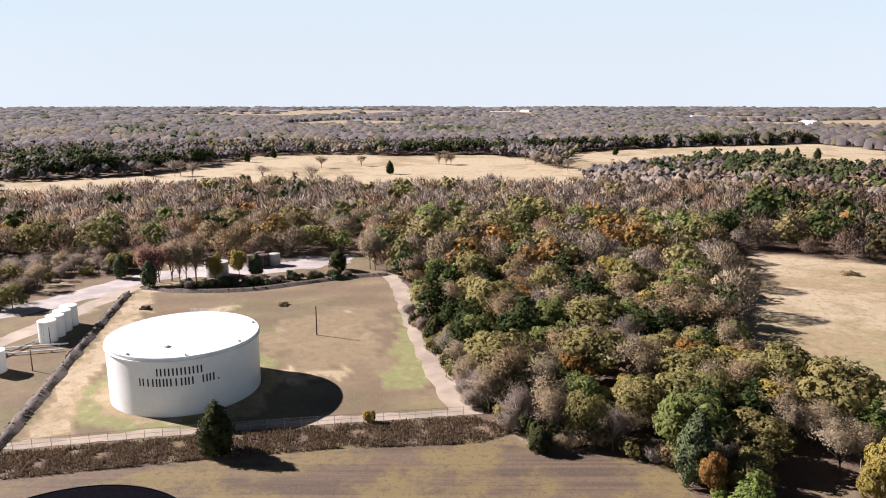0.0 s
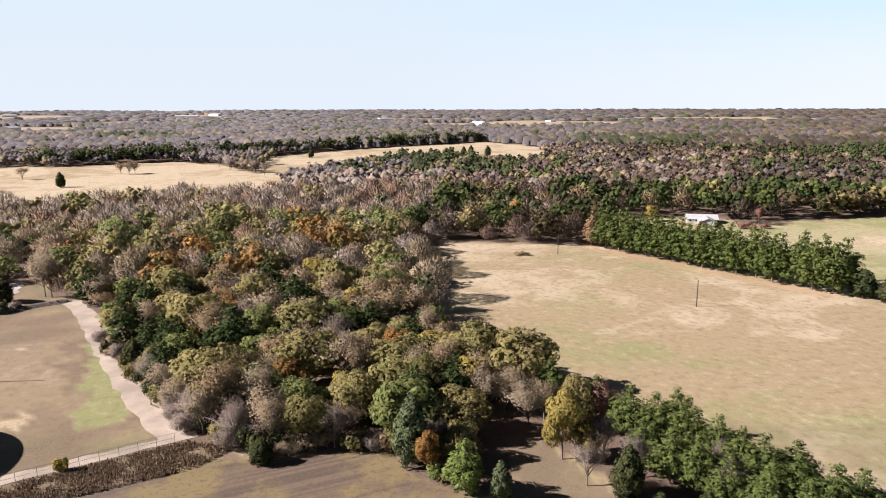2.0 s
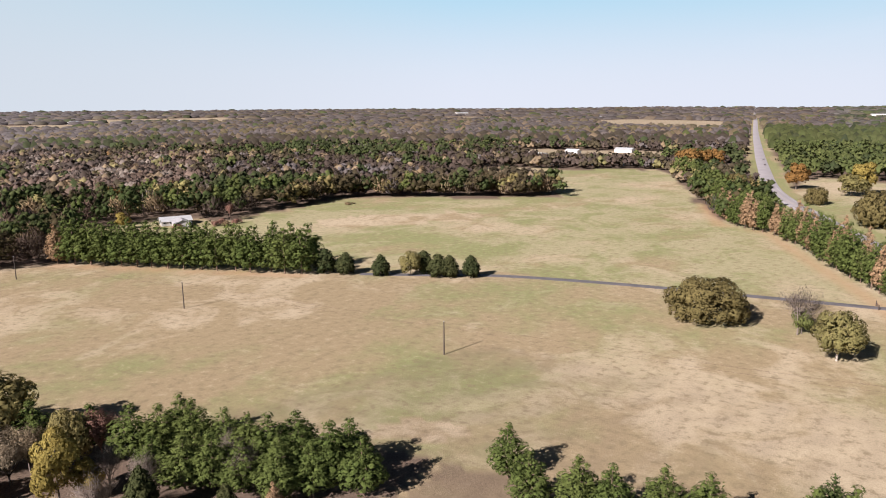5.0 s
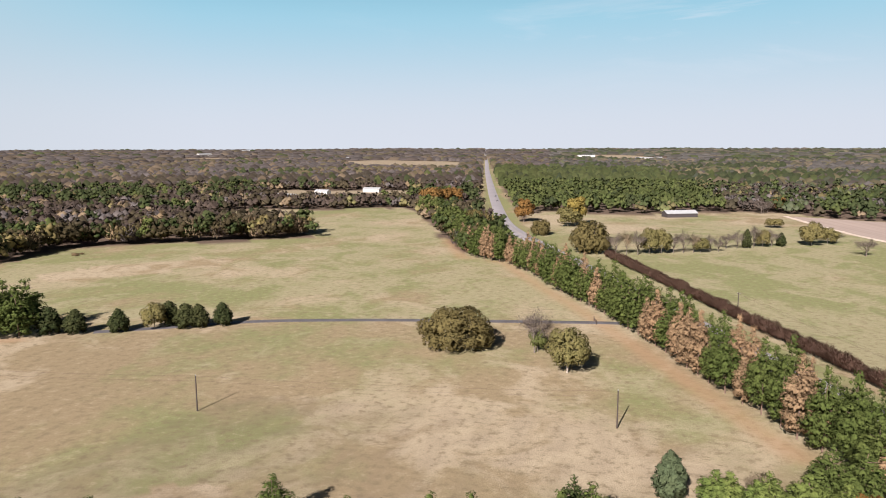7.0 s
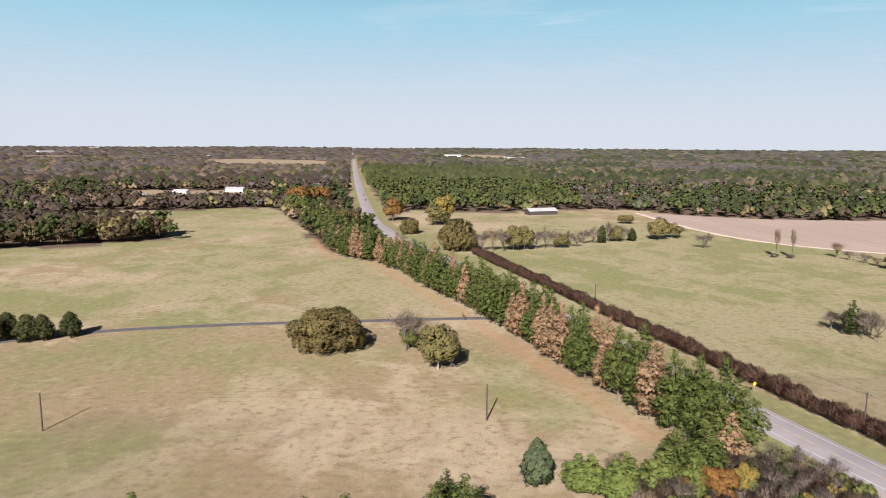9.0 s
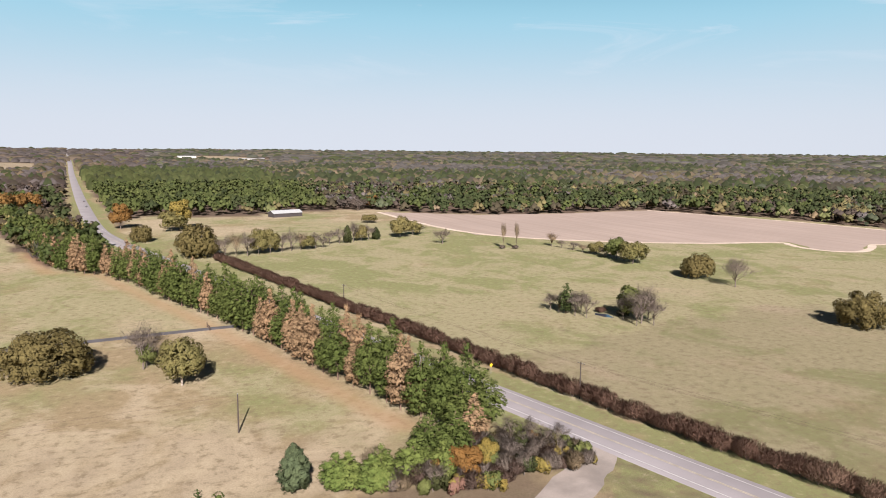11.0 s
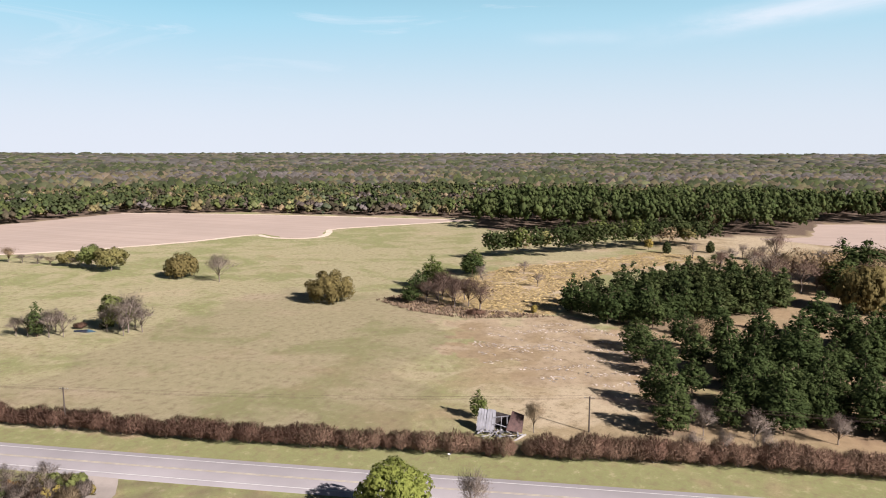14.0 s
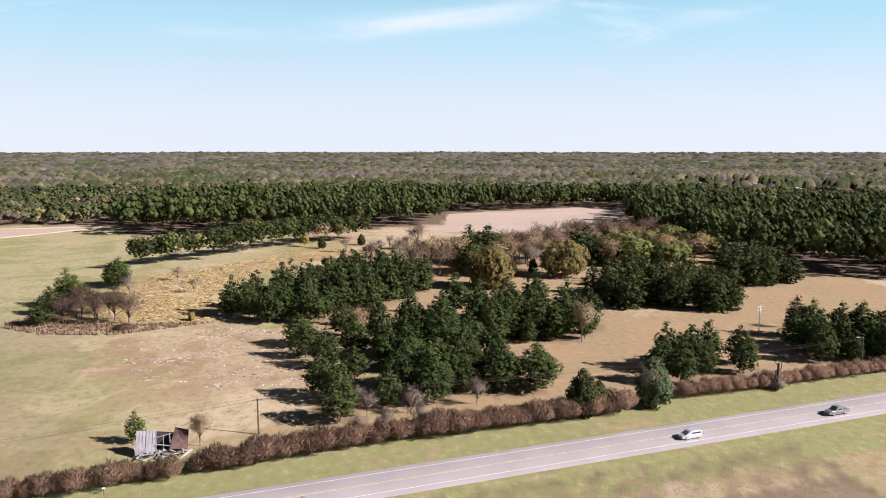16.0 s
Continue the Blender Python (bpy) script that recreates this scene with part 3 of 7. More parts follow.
def strip_mesh(name, pts, mat, across, heights, step=4.0, ragged=0.0, shift=0.0):
    """A strip along a line: offsets across it and the height of each."""
    p = smooth_line(pts, step)
    t = np.gradient(p, axis=0)
    t /= np.linalg.norm(t, axis=1)[:, None]
    n = np.stack([-t[:, 1], t[:, 0]], 1)
    cols = []
    for k, (a, h) in enumerate(zip(across, heights)):
        wob = ragged * waves(p[:, 0], p[:, 1], 9, 20 + k) if k in (0, len(across) - 1) else 0
        q = p + n * (a + shift + np.reshape(wob, (-1, 1)) if ragged else a + shift)
        cols.append(np.column_stack([q, ground_z(q[:, 0], q[:, 1]) + h]))
    w = len(cols)
    v = np.stack(cols, 1).reshape(-1, 3)
    a = (np.arange(len(p) - 1)[:, None] * w + np.arange(w - 1)).ravel()
    return mesh_of(name, v, [np.stack([a, a + w, a + w + 1, a + 1][::-1], 1)], [mat])


def strip(name, pts, mat, across, heights, label, category, step=4.0, ragged=0.0, shift=0.0):
    return tagged(new(name, strip_mesh(name, pts, mat, across, heights, step, ragged, shift)), label, category, kind="structure")


highway = strip("road", ROAD, M_ASPHALT, (-5.4, -5.2, 0, 5.2, 5.4), (0.0, 0.08, 0.14, 0.08, 0.0), "sun-bleached grey two-lane asphalt highway", "road", 5)
for off, mat_l, nm in ((-3.7, M_LINE, "edge_line"), (3.7, M_LINE, "edge_line"), (-0.18, M_YELLOW, "centre_line"), (0.18, M_YELLOW, "centre_line")):
    ln = new(nm, strip_mesh(nm, ROAD[:8], mat_l, (-0.09, 0.09), (0.15, 0.15), 5, 0, off))
    ln.parent = highway
strip("driveway", [(214, 128), (222, 104), (231, 82), (234, 55), (235.5, 30), (235.5, -10), (235.5, -48), (232, -66)], M_DRIVE, (-1.9, -1.7, 1.7, 1.9), (0, 0.06, 0.06, 0), "narrow dark asphalt farm driveway across the pasture", "driveway", 3)


# ---- trees ----
def unit(v):
    return v / np.maximum(1e-9, np.linalg.norm(v, axis=-1, keepdims=True))


def blob(c, r, g, n_a=6, n_b=3):
    """A small uneven rounded lump: rings of points between two poles."""
    rows = [[(0, 0, -1)]]
    for b in range(1, n_b + 1):
        e = -np.pi / 2 + np.pi * b / (n_b + 1)
        rows.append([(np.cos(e) * np.cos(a), np.cos(e) * np.sin(a), np.sin(e)) for a in np.arange(n_a) / n_a * 6.283 + b * 0.5])
    rows.append([(0, 0, 1)])
    v = np.array([p for row in rows for p in row])
    v = v * g.uniform(0.85, 1.12, (len(v), 1)) * r + c
    f = []
    for b in range(n_b - 1):
        for a in range(n_a):
            i, j = 1 + b * n_a + a, 1 + b * n_a + (a + 1) % n_a
            f += [(i, j, j + n_a), (i, j + n_a, i + n_a)]
    top = len(v) - 1
    for a in range(n_a):
        f += [(0, 1 + (a + 1) % n_a, 1 + a), (top, top - n_a + a, top - n_a + (a + 1) % n_a)]
    return v, np.array(f)


def shards(p, nrm, size, g, aspect=0.6, loose=0.24, along=None):
    """Leaf clumps: one small triangle at each point, facing about along nrm."""
    n = len(p)
    nrm = unit(nrm + g.normal(0, loose, (n, 3)))
    t = g.normal(0, 1, (n, 3)) if along is None else along
    t = unit(t - nrm * (t * nrm).sum(1, keepdims=True))
    b = np.cross(nrm, t)
    s = (size * g.uniform(0.55, 1.4, n))[:, None]
    w = s * aspect * g.uniform(0.75, 1.25, (n, 1))
    v = np.stack([p + t * s, p - t * s * 0.5 + b * w, p - t * s * 0.5 - b * w], 1)
    return v.reshape(-1, 3), np.arange(3 * n).reshape(n, 3)


def join(pieces):
    vs, fs, k = [], [], 0
    for v, f in pieces:
        vs.append(v)
        fs.append(f + k)
        k += len(v)
    return np.concatenate(vs), np.concatenate(fs)


def leafy(lobes, n, size, g, core=0.6, aspect=0.6, detail=(4, 2), jitter=0.12, boughs=False, per_tuft=3, cores=99, lump=1.25):
    """A crown from lobes (centre, radii): tufts over each lobe, small leaf shards round each tuft, a lumpy inside."""
    cs, rs = np.array([c for c, r in lobes]), np.array([r for c, r in lobes])
    pieces = [blob(c, r * core, g, *detail) for c, r in zip(cs[:cores], rs[:cores])] if core else []
    hub = [unit(q[0] - c) for q, c in zip(pieces, cs)]
    w = rs.prod(1) ** 0.667
    m = max(4, n // per_tuft)
    k = g.choice(len(lobes), m * 4, p=w / w.sum())
    d = unit(g.normal(0, 1, (len(k), 3)) + np.array([0, 0, 0.3]))
    q = cs[k] + d * rs[k] * (1.0 - np.abs(g.normal(0, jitter, (len(k), 1))))
    deep = (np.linalg.norm((q[:, None] - cs) / rs, axis=2) < 0.82).sum(1)
    keep = np.where(deep == 0)[0][:m]
    if len(keep) < 4:
        keep = np.arange(m)
    q, face = q[keep], unit(d[keep] / rs[k[keep]])
    i = g.integers(0, len(q), n)
    out = unit(g.normal(0, 1, (n, 3)) + face[i] * 0.7)
    reach = (size * lump * g.uniform(0.7, 1.4, len(q)))[i][:, None] * np.sqrt(g.uniform(0.1, 1, (n, 1)))
    p = q[i] + out * reach * np.array([1, 1, 0.62 if boughs else 0.8])
    along = unit(p * np.array([1, 1, 0]) + g.normal(0, 0.5, p.shape) + np.array([0, 0, 0.25])) if boughs else None
    pieces.append(shards(p, unit(out * 0.3 + face[i] + (np.array([0, 0, 0.7]) if boughs else 0)), size, g, aspect, along=along))
    v, f = join(pieces)
    mid = np.average(cs, 0, w) - np.array([0, 0, 0.12 * (cs[:, 2].max() - cs[:, 2].min())])
    soft = out * 0.22 + face[i] * (0.75 if boughs else 0.42) + unit(p - mid) * (0.4 if boughs else 0.75) + g.normal(0, 0.22, p.shape)
    return v, f, unit(np.concatenate(hub + [np.repeat(soft, 3, 0)]))


def round_lobes(g, h, w, low=0.10, n=12):
    lobes = [((0, 0, h * (low + 1) / 2), (w * 0.32, w * 0.32, h * (1 - low) * 0.36))]
    for i in range(n):
        e, a = g.uniform(-0.75, 0.95), i * 2.4 + g.uniform(-0.4, 0.4)
        rr = w * (0.34 if n < 15 else 0.375) * math.sqrt(max(0.05, 1 - min(1, abs(e)) ** 2)) + w * 0.04
        zc = h * ((low + 1) / 2 + e * (1 - low) * 0.34)
        r = w * g.uniform(0.18, 0.29) * (12 / max(12, n)) ** 0.5
        lobes.append(((rr * math.cos(a), rr * math.sin(a), zc), (r, r, r * g.uniform(0.75, 1.0))))
    return lobes


def pine_lobes(g, h, w, low=0.18, levels=8, per=5, taper=1.4):
    """Whorls of boughs: widest low down, drawing in to a blunt top."""
    lobes = [((0, 0, h * (low + 0.92) / 2), (w * 0.12, w * 0.12, h * (0.95 - low) * 0.48))]
    for k in range(levels):
        s = k / (levels - 1)
        z = h * (low + (0.92 - low) * s)
        reach = w * 0.5 * min(1, 0.72 + s * 1.2) * (1 - 0.86 * max(0.0, (s - 0.15) / 0.85) ** taper) * g.uniform(0.88, 1.12)
        m = per if s < 0.6 else 4 if s < 0.85 else 3
        a0 = g.uniform(0, 6.28)
        for i in range(m):
            a = a0 + i * 6.283 / m + g.uniform(-0.35, 0.35)
            d = reach * g.uniform(0.5, 0.8)
            r = reach * g.uniform(0.30, 0.44) + 0.25
            lobes.append(((d * math.cos(a), d * math.sin(a), z + g.uniform(-0.5, 0.5) * h * 0.7 / levels), (r, r, r * g.uniform(0.5, 0.68))))
    lobes.append(((0, 0, h * 0.94), (w * 0.11, w * 0.11, h * 0.07)))
    return lobes


def cone_lobes(g, h, w, low=0.05, n=22):
    lobes = [((0, 0, h * 0.42), (w * 0.30, w * 0.30, h * 0.38)), ((0, 0, h * 0.68), (w * 0.24, w * 0.24, h * 0.28))]
    for i in range(n):
        s = (i + 0.5) / n
        z = h * (low + 0.08 + 0.80 * s)
        rr = w * 0.37 * (1 - s ** 2.6) * min(1, 0.62 + s * 1.8)
        a = i * 2.4
        r = w * (0.17 - 0.07 * s)
        lobes.append(((rr * math.cos(a), rr * math.sin(a), z), (r, r, r * 1.7)))
    return lobes


def limb(pts, r0, r1, n=5):
    """A tapering bent stick through the points."""
    p = np.array(pts, float)
    vs = []
    for i, c in enumerate(p):
        t = unit(p[min(i + 1, len(p) - 1)] - p[max(i - 1, 0)])
        a = unit(np.cross(t, (0.3, 1, 0.1)))
        b = np.cross(t, a)
        r = r0 + (r1 - r0) * i / (len(p) - 1)
        for k in range(n):
            vs.append(c + r * (a * math.cos(6.283 * k / n) + b * math.sin(6.283 * k / n)))
    f = []
    for i in range(len(p) - 1):
        for k in range(n):
            q = [i * n + k, i * n + (k + 1) % n, (i + 1) * n + (k + 1) % n, (i + 1) * n + k]
            f += [q[:3], [q[0], q[2], q[3]]]
    return np.array(vs), np.array(f)


def trunk_mesh(name, g, h, w, mat, straight=False, limbs=5, thick=0.022):
    wob = 0.02 if straight else 0.05
    axis = [(g.normal(0, wob) * h * s, g.normal(0, wob) * h * s, h * s * (0.93 if straight else 0.75)) for s in (0, 0.25, 0.5, 0.75, 1)]
    axis[0] = (0, 0, -0.3)
    pieces = [limb(axis, h * thick, h * thick * 0.25, 6)]
    for i in range(limbs):
        s = 0.3 + 0.55 * i / max(1, limbs - 1)
        a = i * 2.4 + g.uniform(-0.5, 0.5)
        z0 = axis[-1][2] * s
        reach = w * (0.40 if not straight else 0.34) * (1.15 - s * 0.6)
        rise = reach * (0.25 if straight else 0.8)
        mid = (reach * 0.5 * math.cos(a), reach * 0.5 * math.sin(a), z0 + rise * 0.4)
        end = (reach * math.cos(a + 0.2), reach * math.sin(a + 0.2), z0 + rise)
        pieces.append(limb([(0, 0, z0), mid, end], h * thick * 0.42, h * thick * 0.1, 4))
    v, f = join(pieces)
    return mesh_of(name, v, [f], [mat], smooth=True)


def twigs(c, d, ln, wd, g):
    """Fine twigs: one long thin triangle each."""
    side = unit(np.cross(d, g.normal(0, 1, c.shape))) * wd
    return np.stack([c - side, c + side, c + d * ln], 1).reshape(-1, 3), np.arange(3 * len(c)).reshape(-1, 3)


def twiggy(g, h, w, n=420, limbs=9, size=1.0, low=0.2, leaves=0, leaf=0.3):
    """A thin crown: forked limbs, a haze of fine twigs and, where asked, sparse leaves."""
    pieces, tips = [], []
    for i in range(limbs):
        a, s = i * 2.4 + g.uniform(-0.4, 0.4), g.uniform(low, 0.55)
        reach, top = w * g.uniform(0.12, 0.5), h * g.uniform(0.66, 1.0)
        top = min(top, h * (1.02 - 0.42 * (reach / (w * 0.5)) ** 2))
        p = [(0, 0, h * s * 0.7), (reach * 0.55 * math.cos(a), reach * 0.55 * math.sin(a), h * s + (top - h * s) * 0.5), (reach * math.cos(a), reach * math.sin(a), top)]
        pieces.append(limb(p, h * 0.009, h * 0.002, 4))
        for k in range(6):
            q = np.array(p[1]) * (1 - k / 6) + np.array(p[2]) * (k / 6)
            e = q + np.array([g.normal(0, w * 0.13), g.normal(0, w * 0.13), h * g.uniform(0.02, 0.14)])
            pieces.append(limb([q, (q + e) / 2 + g.normal(0, 0.1, 3), e], h * 0.004, h * 0.0015, 3))
            tips += [q, e, (q + e) / 2]
    skeleton = sum(len(q[0]) for q in pieces)
    tips = np.array(tips)
    mid = np.array([0, 0, h * 0.42])
    c = tips[g.integers(0, len(tips), n)] + g.normal(0, w * 0.06, (n, 3))
    d = unit(unit(c - mid) + g.normal(0, 0.55, (n, 3)) + np.array([0, 0, 0.25]))
    pieces.append(twigs(c, d, size * g.uniform(0.4, 0.95, (n, 1)), 0.042 * size, g))
    soft = [np.repeat(unit(c - mid) + g.normal(0, 0.15, c.shape) + np.array([0, 0, 0.2]), 3, 0)]
    if leaves:
        c = tips[g.integers(0, len(tips), leaves)] + g.normal(0, w * 0.055, (leaves, 3))
        out = unit(c - mid)
        pieces.append(shards(c, out, leaf, g, 0.6, 0.5))
        soft.append(np.repeat(out + g.normal(0, 0.15, c.shape), 3, 0))
    v, f = join(pieces)
    return v, f, unit(np.concatenate([unit(v[:skeleton] - mid)] + soft))


def vase(g, h, w, n=2600):
    """A leafless shrub: a haze of upright twigs, wide from low down, on many stems."""
    a, s = g.uniform(0, 6.283, n), g.uniform(0, 1, n) ** 0.8
    lump = 1 + 0.16 * np.sin(a * 3 + g.uniform(0, 6)) + 0.12 * np.sin(a * 5 + g.uniform(0, 6))
    r = 0.5 * w * np.sqrt(g.uniform(0.02, 1, n)) * (0.4 + 0.6 * np.sin(0.25 + s * 2.2)) * lump
    z = h * (0.14 + 0.68 * s * lump ** 0.6 * (1 - 0.25 * (r / (0.5 * w)) ** 2))
    c = np.stack([r * np.cos(a), r * np.sin(a), z], 1)
    d = unit(np.stack([r * np.cos(a), r * np.sin(a), np.full(n, 0.8 * w)], 1) / w + g.normal(0, 0.32, (n, 3)))
    v, f = twigs(c, d, g.uniform(0.35, 0.95, (n, 1)), 0.036, g)
    nrm = unit(np.repeat(np.stack([np.cos(a) * r, np.sin(a) * r, (z - h * 0.35) * 1.3], 1), 3, 0) + np.repeat(g.normal(0, 0.2, (n, 3)), 3, 0))
    return v, f, nrm


# kinds of tree: shape, leaf material, height, width, name, label, trunk material
KINDS = {
    "olive": ("round", 12.5, 12.6, "deciduous_tree", "broad deciduous tree with dull olive autumn leaves", M_BARK),
    "oak": ("dome", 11.0, 18.0, "oak_tree", "broad domed oak with dull olive-brown leaves in pasture", M_BARK),
    "lime": ("round", 11.0, 10.5, "deciduous_tree", "bright yellow-green leafy tree", M_BARK),
    "green": ("round", 12.0, 11.0, "deciduous_tree", "rounded deciduous tree still in green leaf", M_BARK),
    "brown": ("thin", 12.0, 11.4, "deciduous_tree", "deciduous tree with faded brown autumn leaves", M_BARK),
    "tan": ("thin", 11.5, 10.5, "deciduous_tree", "half-bare deciduous tree with thin tan leaves", M_BARK),
    "orange": ("round", 10.0, 7.5, "deciduous_tree", "deciduous tree in orange autumn leaf", M_BARK),
    "yellow": ("round", 10.0, 7.0, "deciduous_tree", "deciduous tree in golden yellow autumn leaf", M_BARK),
    "red": ("thin", 9.5, 7.0, "deciduous_tree", "deciduous tree in dull red autumn leaf", M_BARK),
    "pine": ("pine", 14.5, 9.8, "pine_tree", "green pine tree with tufted spreading branches", M_PINEBARK),
    "darkpine": ("pine", 14.0, 10.4, "pine_tree", "dark green bushy pine tree in dry grass", M_PINEBARK),
    "limepine": ("pine", 10.0, 7.5, "pine_tree", "bright yellow-green young pine in the fence row", M_PINEBARK),
    "rustpine": ("pine", 14.0, 8.0, "pine_tree", "dying pine tree with rusty orange needles", M_PINEBARK),
    "cedar": ("cone", 9.0, 6.4, "cedar_tree", "dense dark green cone-shaped cedar tree", M_BARK),
    "bluecedar": ("cone", 9.0, 5.5, "cedar_tree", "grey-green cedar tree with loose branches", M_BARK),
    "bare": ("bare", 10.5, 8.5, "bare_tree", "leafless grey deciduous tree with fine twigs", M_BARK),
    "myrtle": ("shrub", 4.8, 5.0, "hedge_shrub", "leafless reddish-brown multi-stemmed hedge shrub", M_BARK),
    "palemyrtle": ("shrub", 4.8, 5.0, "hedge_shrub", "leafless pale brown multi-stemmed hedge shrub", M_BARK),
    "redbare": ("bare", 10.5, 8.5, "bare_tree", "leafless reddish-grey deciduous tree with fine twigs", M_BARK),
}
MODELS = {}


def crown_shape(kind, g, fine):
    shape, h, w = KINDS[kind][:3]
    n = {0: 1200, 1: 2900, 2: 5200}[fine]
    size = {0: 0.68, 1: 0.46, 2: 0.36}[fine]
    if fine == 2 and shape in ("round", "dome"):
        n, size = int(n * 1.5), size * 0.76
    if shape == "round":
        airy = kind in ("red", "yellow", "orange")
        return leafy(round_lobes(g, h, w, n=18), n, size * 1.05 * (w / 11) ** 0.5, g, 0.45 if airy else 0.6, 0.62, (4, 2), 0.2 if airy else 0.12)
    if shape == "dome":
        return leafy(round_lobes(g, h, w, -0.10, 40), int(n * 1.6), size * 1.1, g, 0.66, 0.62, (4, 2), 0.12)
    if shape == "pine":
        lobes = pine_lobes(g, h, w, levels=8 if fine else 6, per=6 if fine else 5, taper={"darkpine": 2.3, "rustpine": 1.7}.get(kind, 2.2))
        return leafy(lobes, int(n * (1.4 if fine == 2 else 1.15)), size * (0.84 if fine == 2 else 1.0), g, 0.6, 0.34, (4, 1), 0.18, True, 6)
    if shape == "cone":
        return leafy(cone_lobes(g, h, w), n, size * 0.7, g, 0.78, 0.5, (5, 2), 0.08)
    limbs = {0: 9, 1: 11, 2: 14}[fine]
    scale = {0: 1.45, 1: 1.1, 2: 0.8}[fine]
    if shape == "bare":
        return twiggy(g, h, w, {0: 800, 1: 1700, 2: 3600}[fine], limbs, scale)
    if shape == "thin":
        return twiggy(g, h, w, {0: 350, 1: 700, 2: 1500}[fine], limbs, scale, 0.2, {0: 700, 1: 1500, 2: 3600}[fine], size * 0.62)
    return vase(g, h, w)


def model(kind, variant, fine):
    key = (kind, variant, fine)
    if key not in MODELS:
        g = np.random.default_rng(abs(hash((len(kind), ord(kind[0]) * 31 + ord(kind[-1]), variant, fine))) % 99991)
        shape, h, w, name, label, bark = KINDS[kind]
        v, f, *nrm = crown_shape(kind, g, fine)
        crown = mesh_of("crown", v, [f], [LEAF[kind]], normals=nrm[0] if nrm else None)
        if shape == "shrub":
            pieces = [limb([(0, 0, -0.2), (0.4 * math.cos(a), 0.4 * math.sin(a), h * 0.25), (1.0 * math.cos(a), 1.0 * math.sin(a), h * 0.6)], 0.07, 0.03, 4) for a in (0.3, 1.6, 2.7, 4.1, 5.3)]
            tv, tf = join(pieces)
            trunk = mesh_of("trunk", tv, [tf], [bark])
        else:
            trunk = trunk_mesh("trunk", g, h, w, bark, shape in ("pine", "cone"), 3 if shape == "cone" else 6, 0.016 if shape == "pine" else 0.02)
        MODELS[key] = (trunk, crown)
    return MODELS[key]


def plant(kind, x, y, size=1.0, wide=1.0, fine=1, group="", label="", g=RNG, variants=3):
    shape, h, w, name, text, bark = KINDS[kind]
    trunk, crown = model(kind, int(g.integers(0, variants)), fine)
    root = new(name)
    root.empty_display_size = 0.4
    root.matrix_world = pose(x, y, float(ground_z(x, y)), 0, 0, g.uniform(0, 360)) @ Matrix.Diagonal((size * wide, size * wide, size, 1))
    tagged(root, label or text, "shrub" if shape == "shrub" else "tree", group)
    for me in (trunk, crown):
        new(me.name.split(".")[0], me).parent = root
    return root


def sized(kind, x, y, height, width, fine=1, group="", label="", g=RNG):
    """A tree of a given height and crown width."""
    size = height / KINDS[kind][1]
    return plant(kind, x, y, size, width / KINDS[kind][2] / size, fine, group, label, g)


def pick(g, table, n):
    names = list(table)
    w = np.array([table[k] for k in names], float)
    return [names[i] for i in g.choice(len(names), n, p=w / w.sum())]


def spread(poly, gap, g, jitter=0.38):
    """Points over an outline, about gap apart."""
    xs, ys = [p[0] for p in poly], [p[1] for p in poly]
    x, y = np.meshgrid(np.arange(min(xs), max(xs), gap), np.arange(min(ys), max(ys), gap * 0.87))
    x[1::2] += gap / 2
    x, y = (x + g.uniform(-jitter, jitter, x.shape) * gap).ravel(), (y + g.uniform(-jitter, jitter, y.shape) * gap).ravel()
    k = inside(poly, x, y)
    return x[k], y[k]


# main wood beside the tank yard, nearest trees one by one
MAIN_WOOD = [(-14, 236), (-7, 193), (0, 169), (5, 145), (8, 130), (17, 117.5), (23, 115), (40, 112), (40, 102), (44.5, 95), (52, 94), (59, 106), (66, 102), (67.5, 85), (69.5, 75), (77, 58), (86, 50), (97, 51), (97, 63), (92, 78), (88, 95), (79, 106), (74, 120), (71, 138), (68, 150), (76, 170), (82, 191), (88, 205), (40, 225)]
g_wood = np.random.default_rng(3)
WOOD_MIX = {"olive": 22, "brown": 22, "green": 10, "tan": 28, "orange": 3, "yellow": 4, "bare": 8, "darkpine": 7}
KEY_TREES = [("darkpine", 54, 164, 12, 11), ("green", 82, 218, 12, 13), ("yellow", 56, 227, 11, 9), ("green", 27.5, 126, 9.5, 9), ("green", 21, 137, 9, 8), ("olive", 49, 121, 10, 11), ("olive", 52, 108.5, 9, 10.5), ("yellow", 62, 140, 9.5, 12), ("brown", 67, 146, 9.5, 9),
             ("pine", 71.5, 129, 10, 8), ("pine", 70, 137, 10, 7.5), ("darkpine", 8, 232, 14, 12), ("darkpine", 13, 210, 12, 10), ("darkpine", 22, 232, 14, 11), ("orange", 22, 190, 10, 9), ("cedar", -2, 168, 8, 6.5), ("cedar", 2.6, 162, 8, 6), ("bare", 8, 131, 8, 8), ("bare", 20, 119, 7, 7), ("cedar", 17, 113.5, 4.5, 4.5),
             ("lime", 71, 163, 6.5, 6), ("brown", 35, 172.6, 10, 11), ("tan", 3, 200, 9, 8), ("olive", 16, 153, 9, 9), ("olive", 38, 128, 8, 8), ("tan", 33, 117, 7, 7), ("bare", 45, 104, 7, 7)]
wx, wy = spread(MAIN_WOOD, 7.1, g_wood)
free = np.min([np.hypot(wx - k[1], wy - k[2]) for k in KEY_TREES], 0) > 4.6
wx, wy = wx[free], wy[free]
for kind, x, y, tall, wide in KEY_TREES:
    sized(kind, x, y, tall, wide, 2 if math.hypot(x, y) < 150 else 1, "wood beside the tank yard", "", g_wood)
STRIP = [(55, 101), (60, 112), (98, 112), (98, 40), (60, 50)]
in_strip = inside(STRIP, wx, wy)
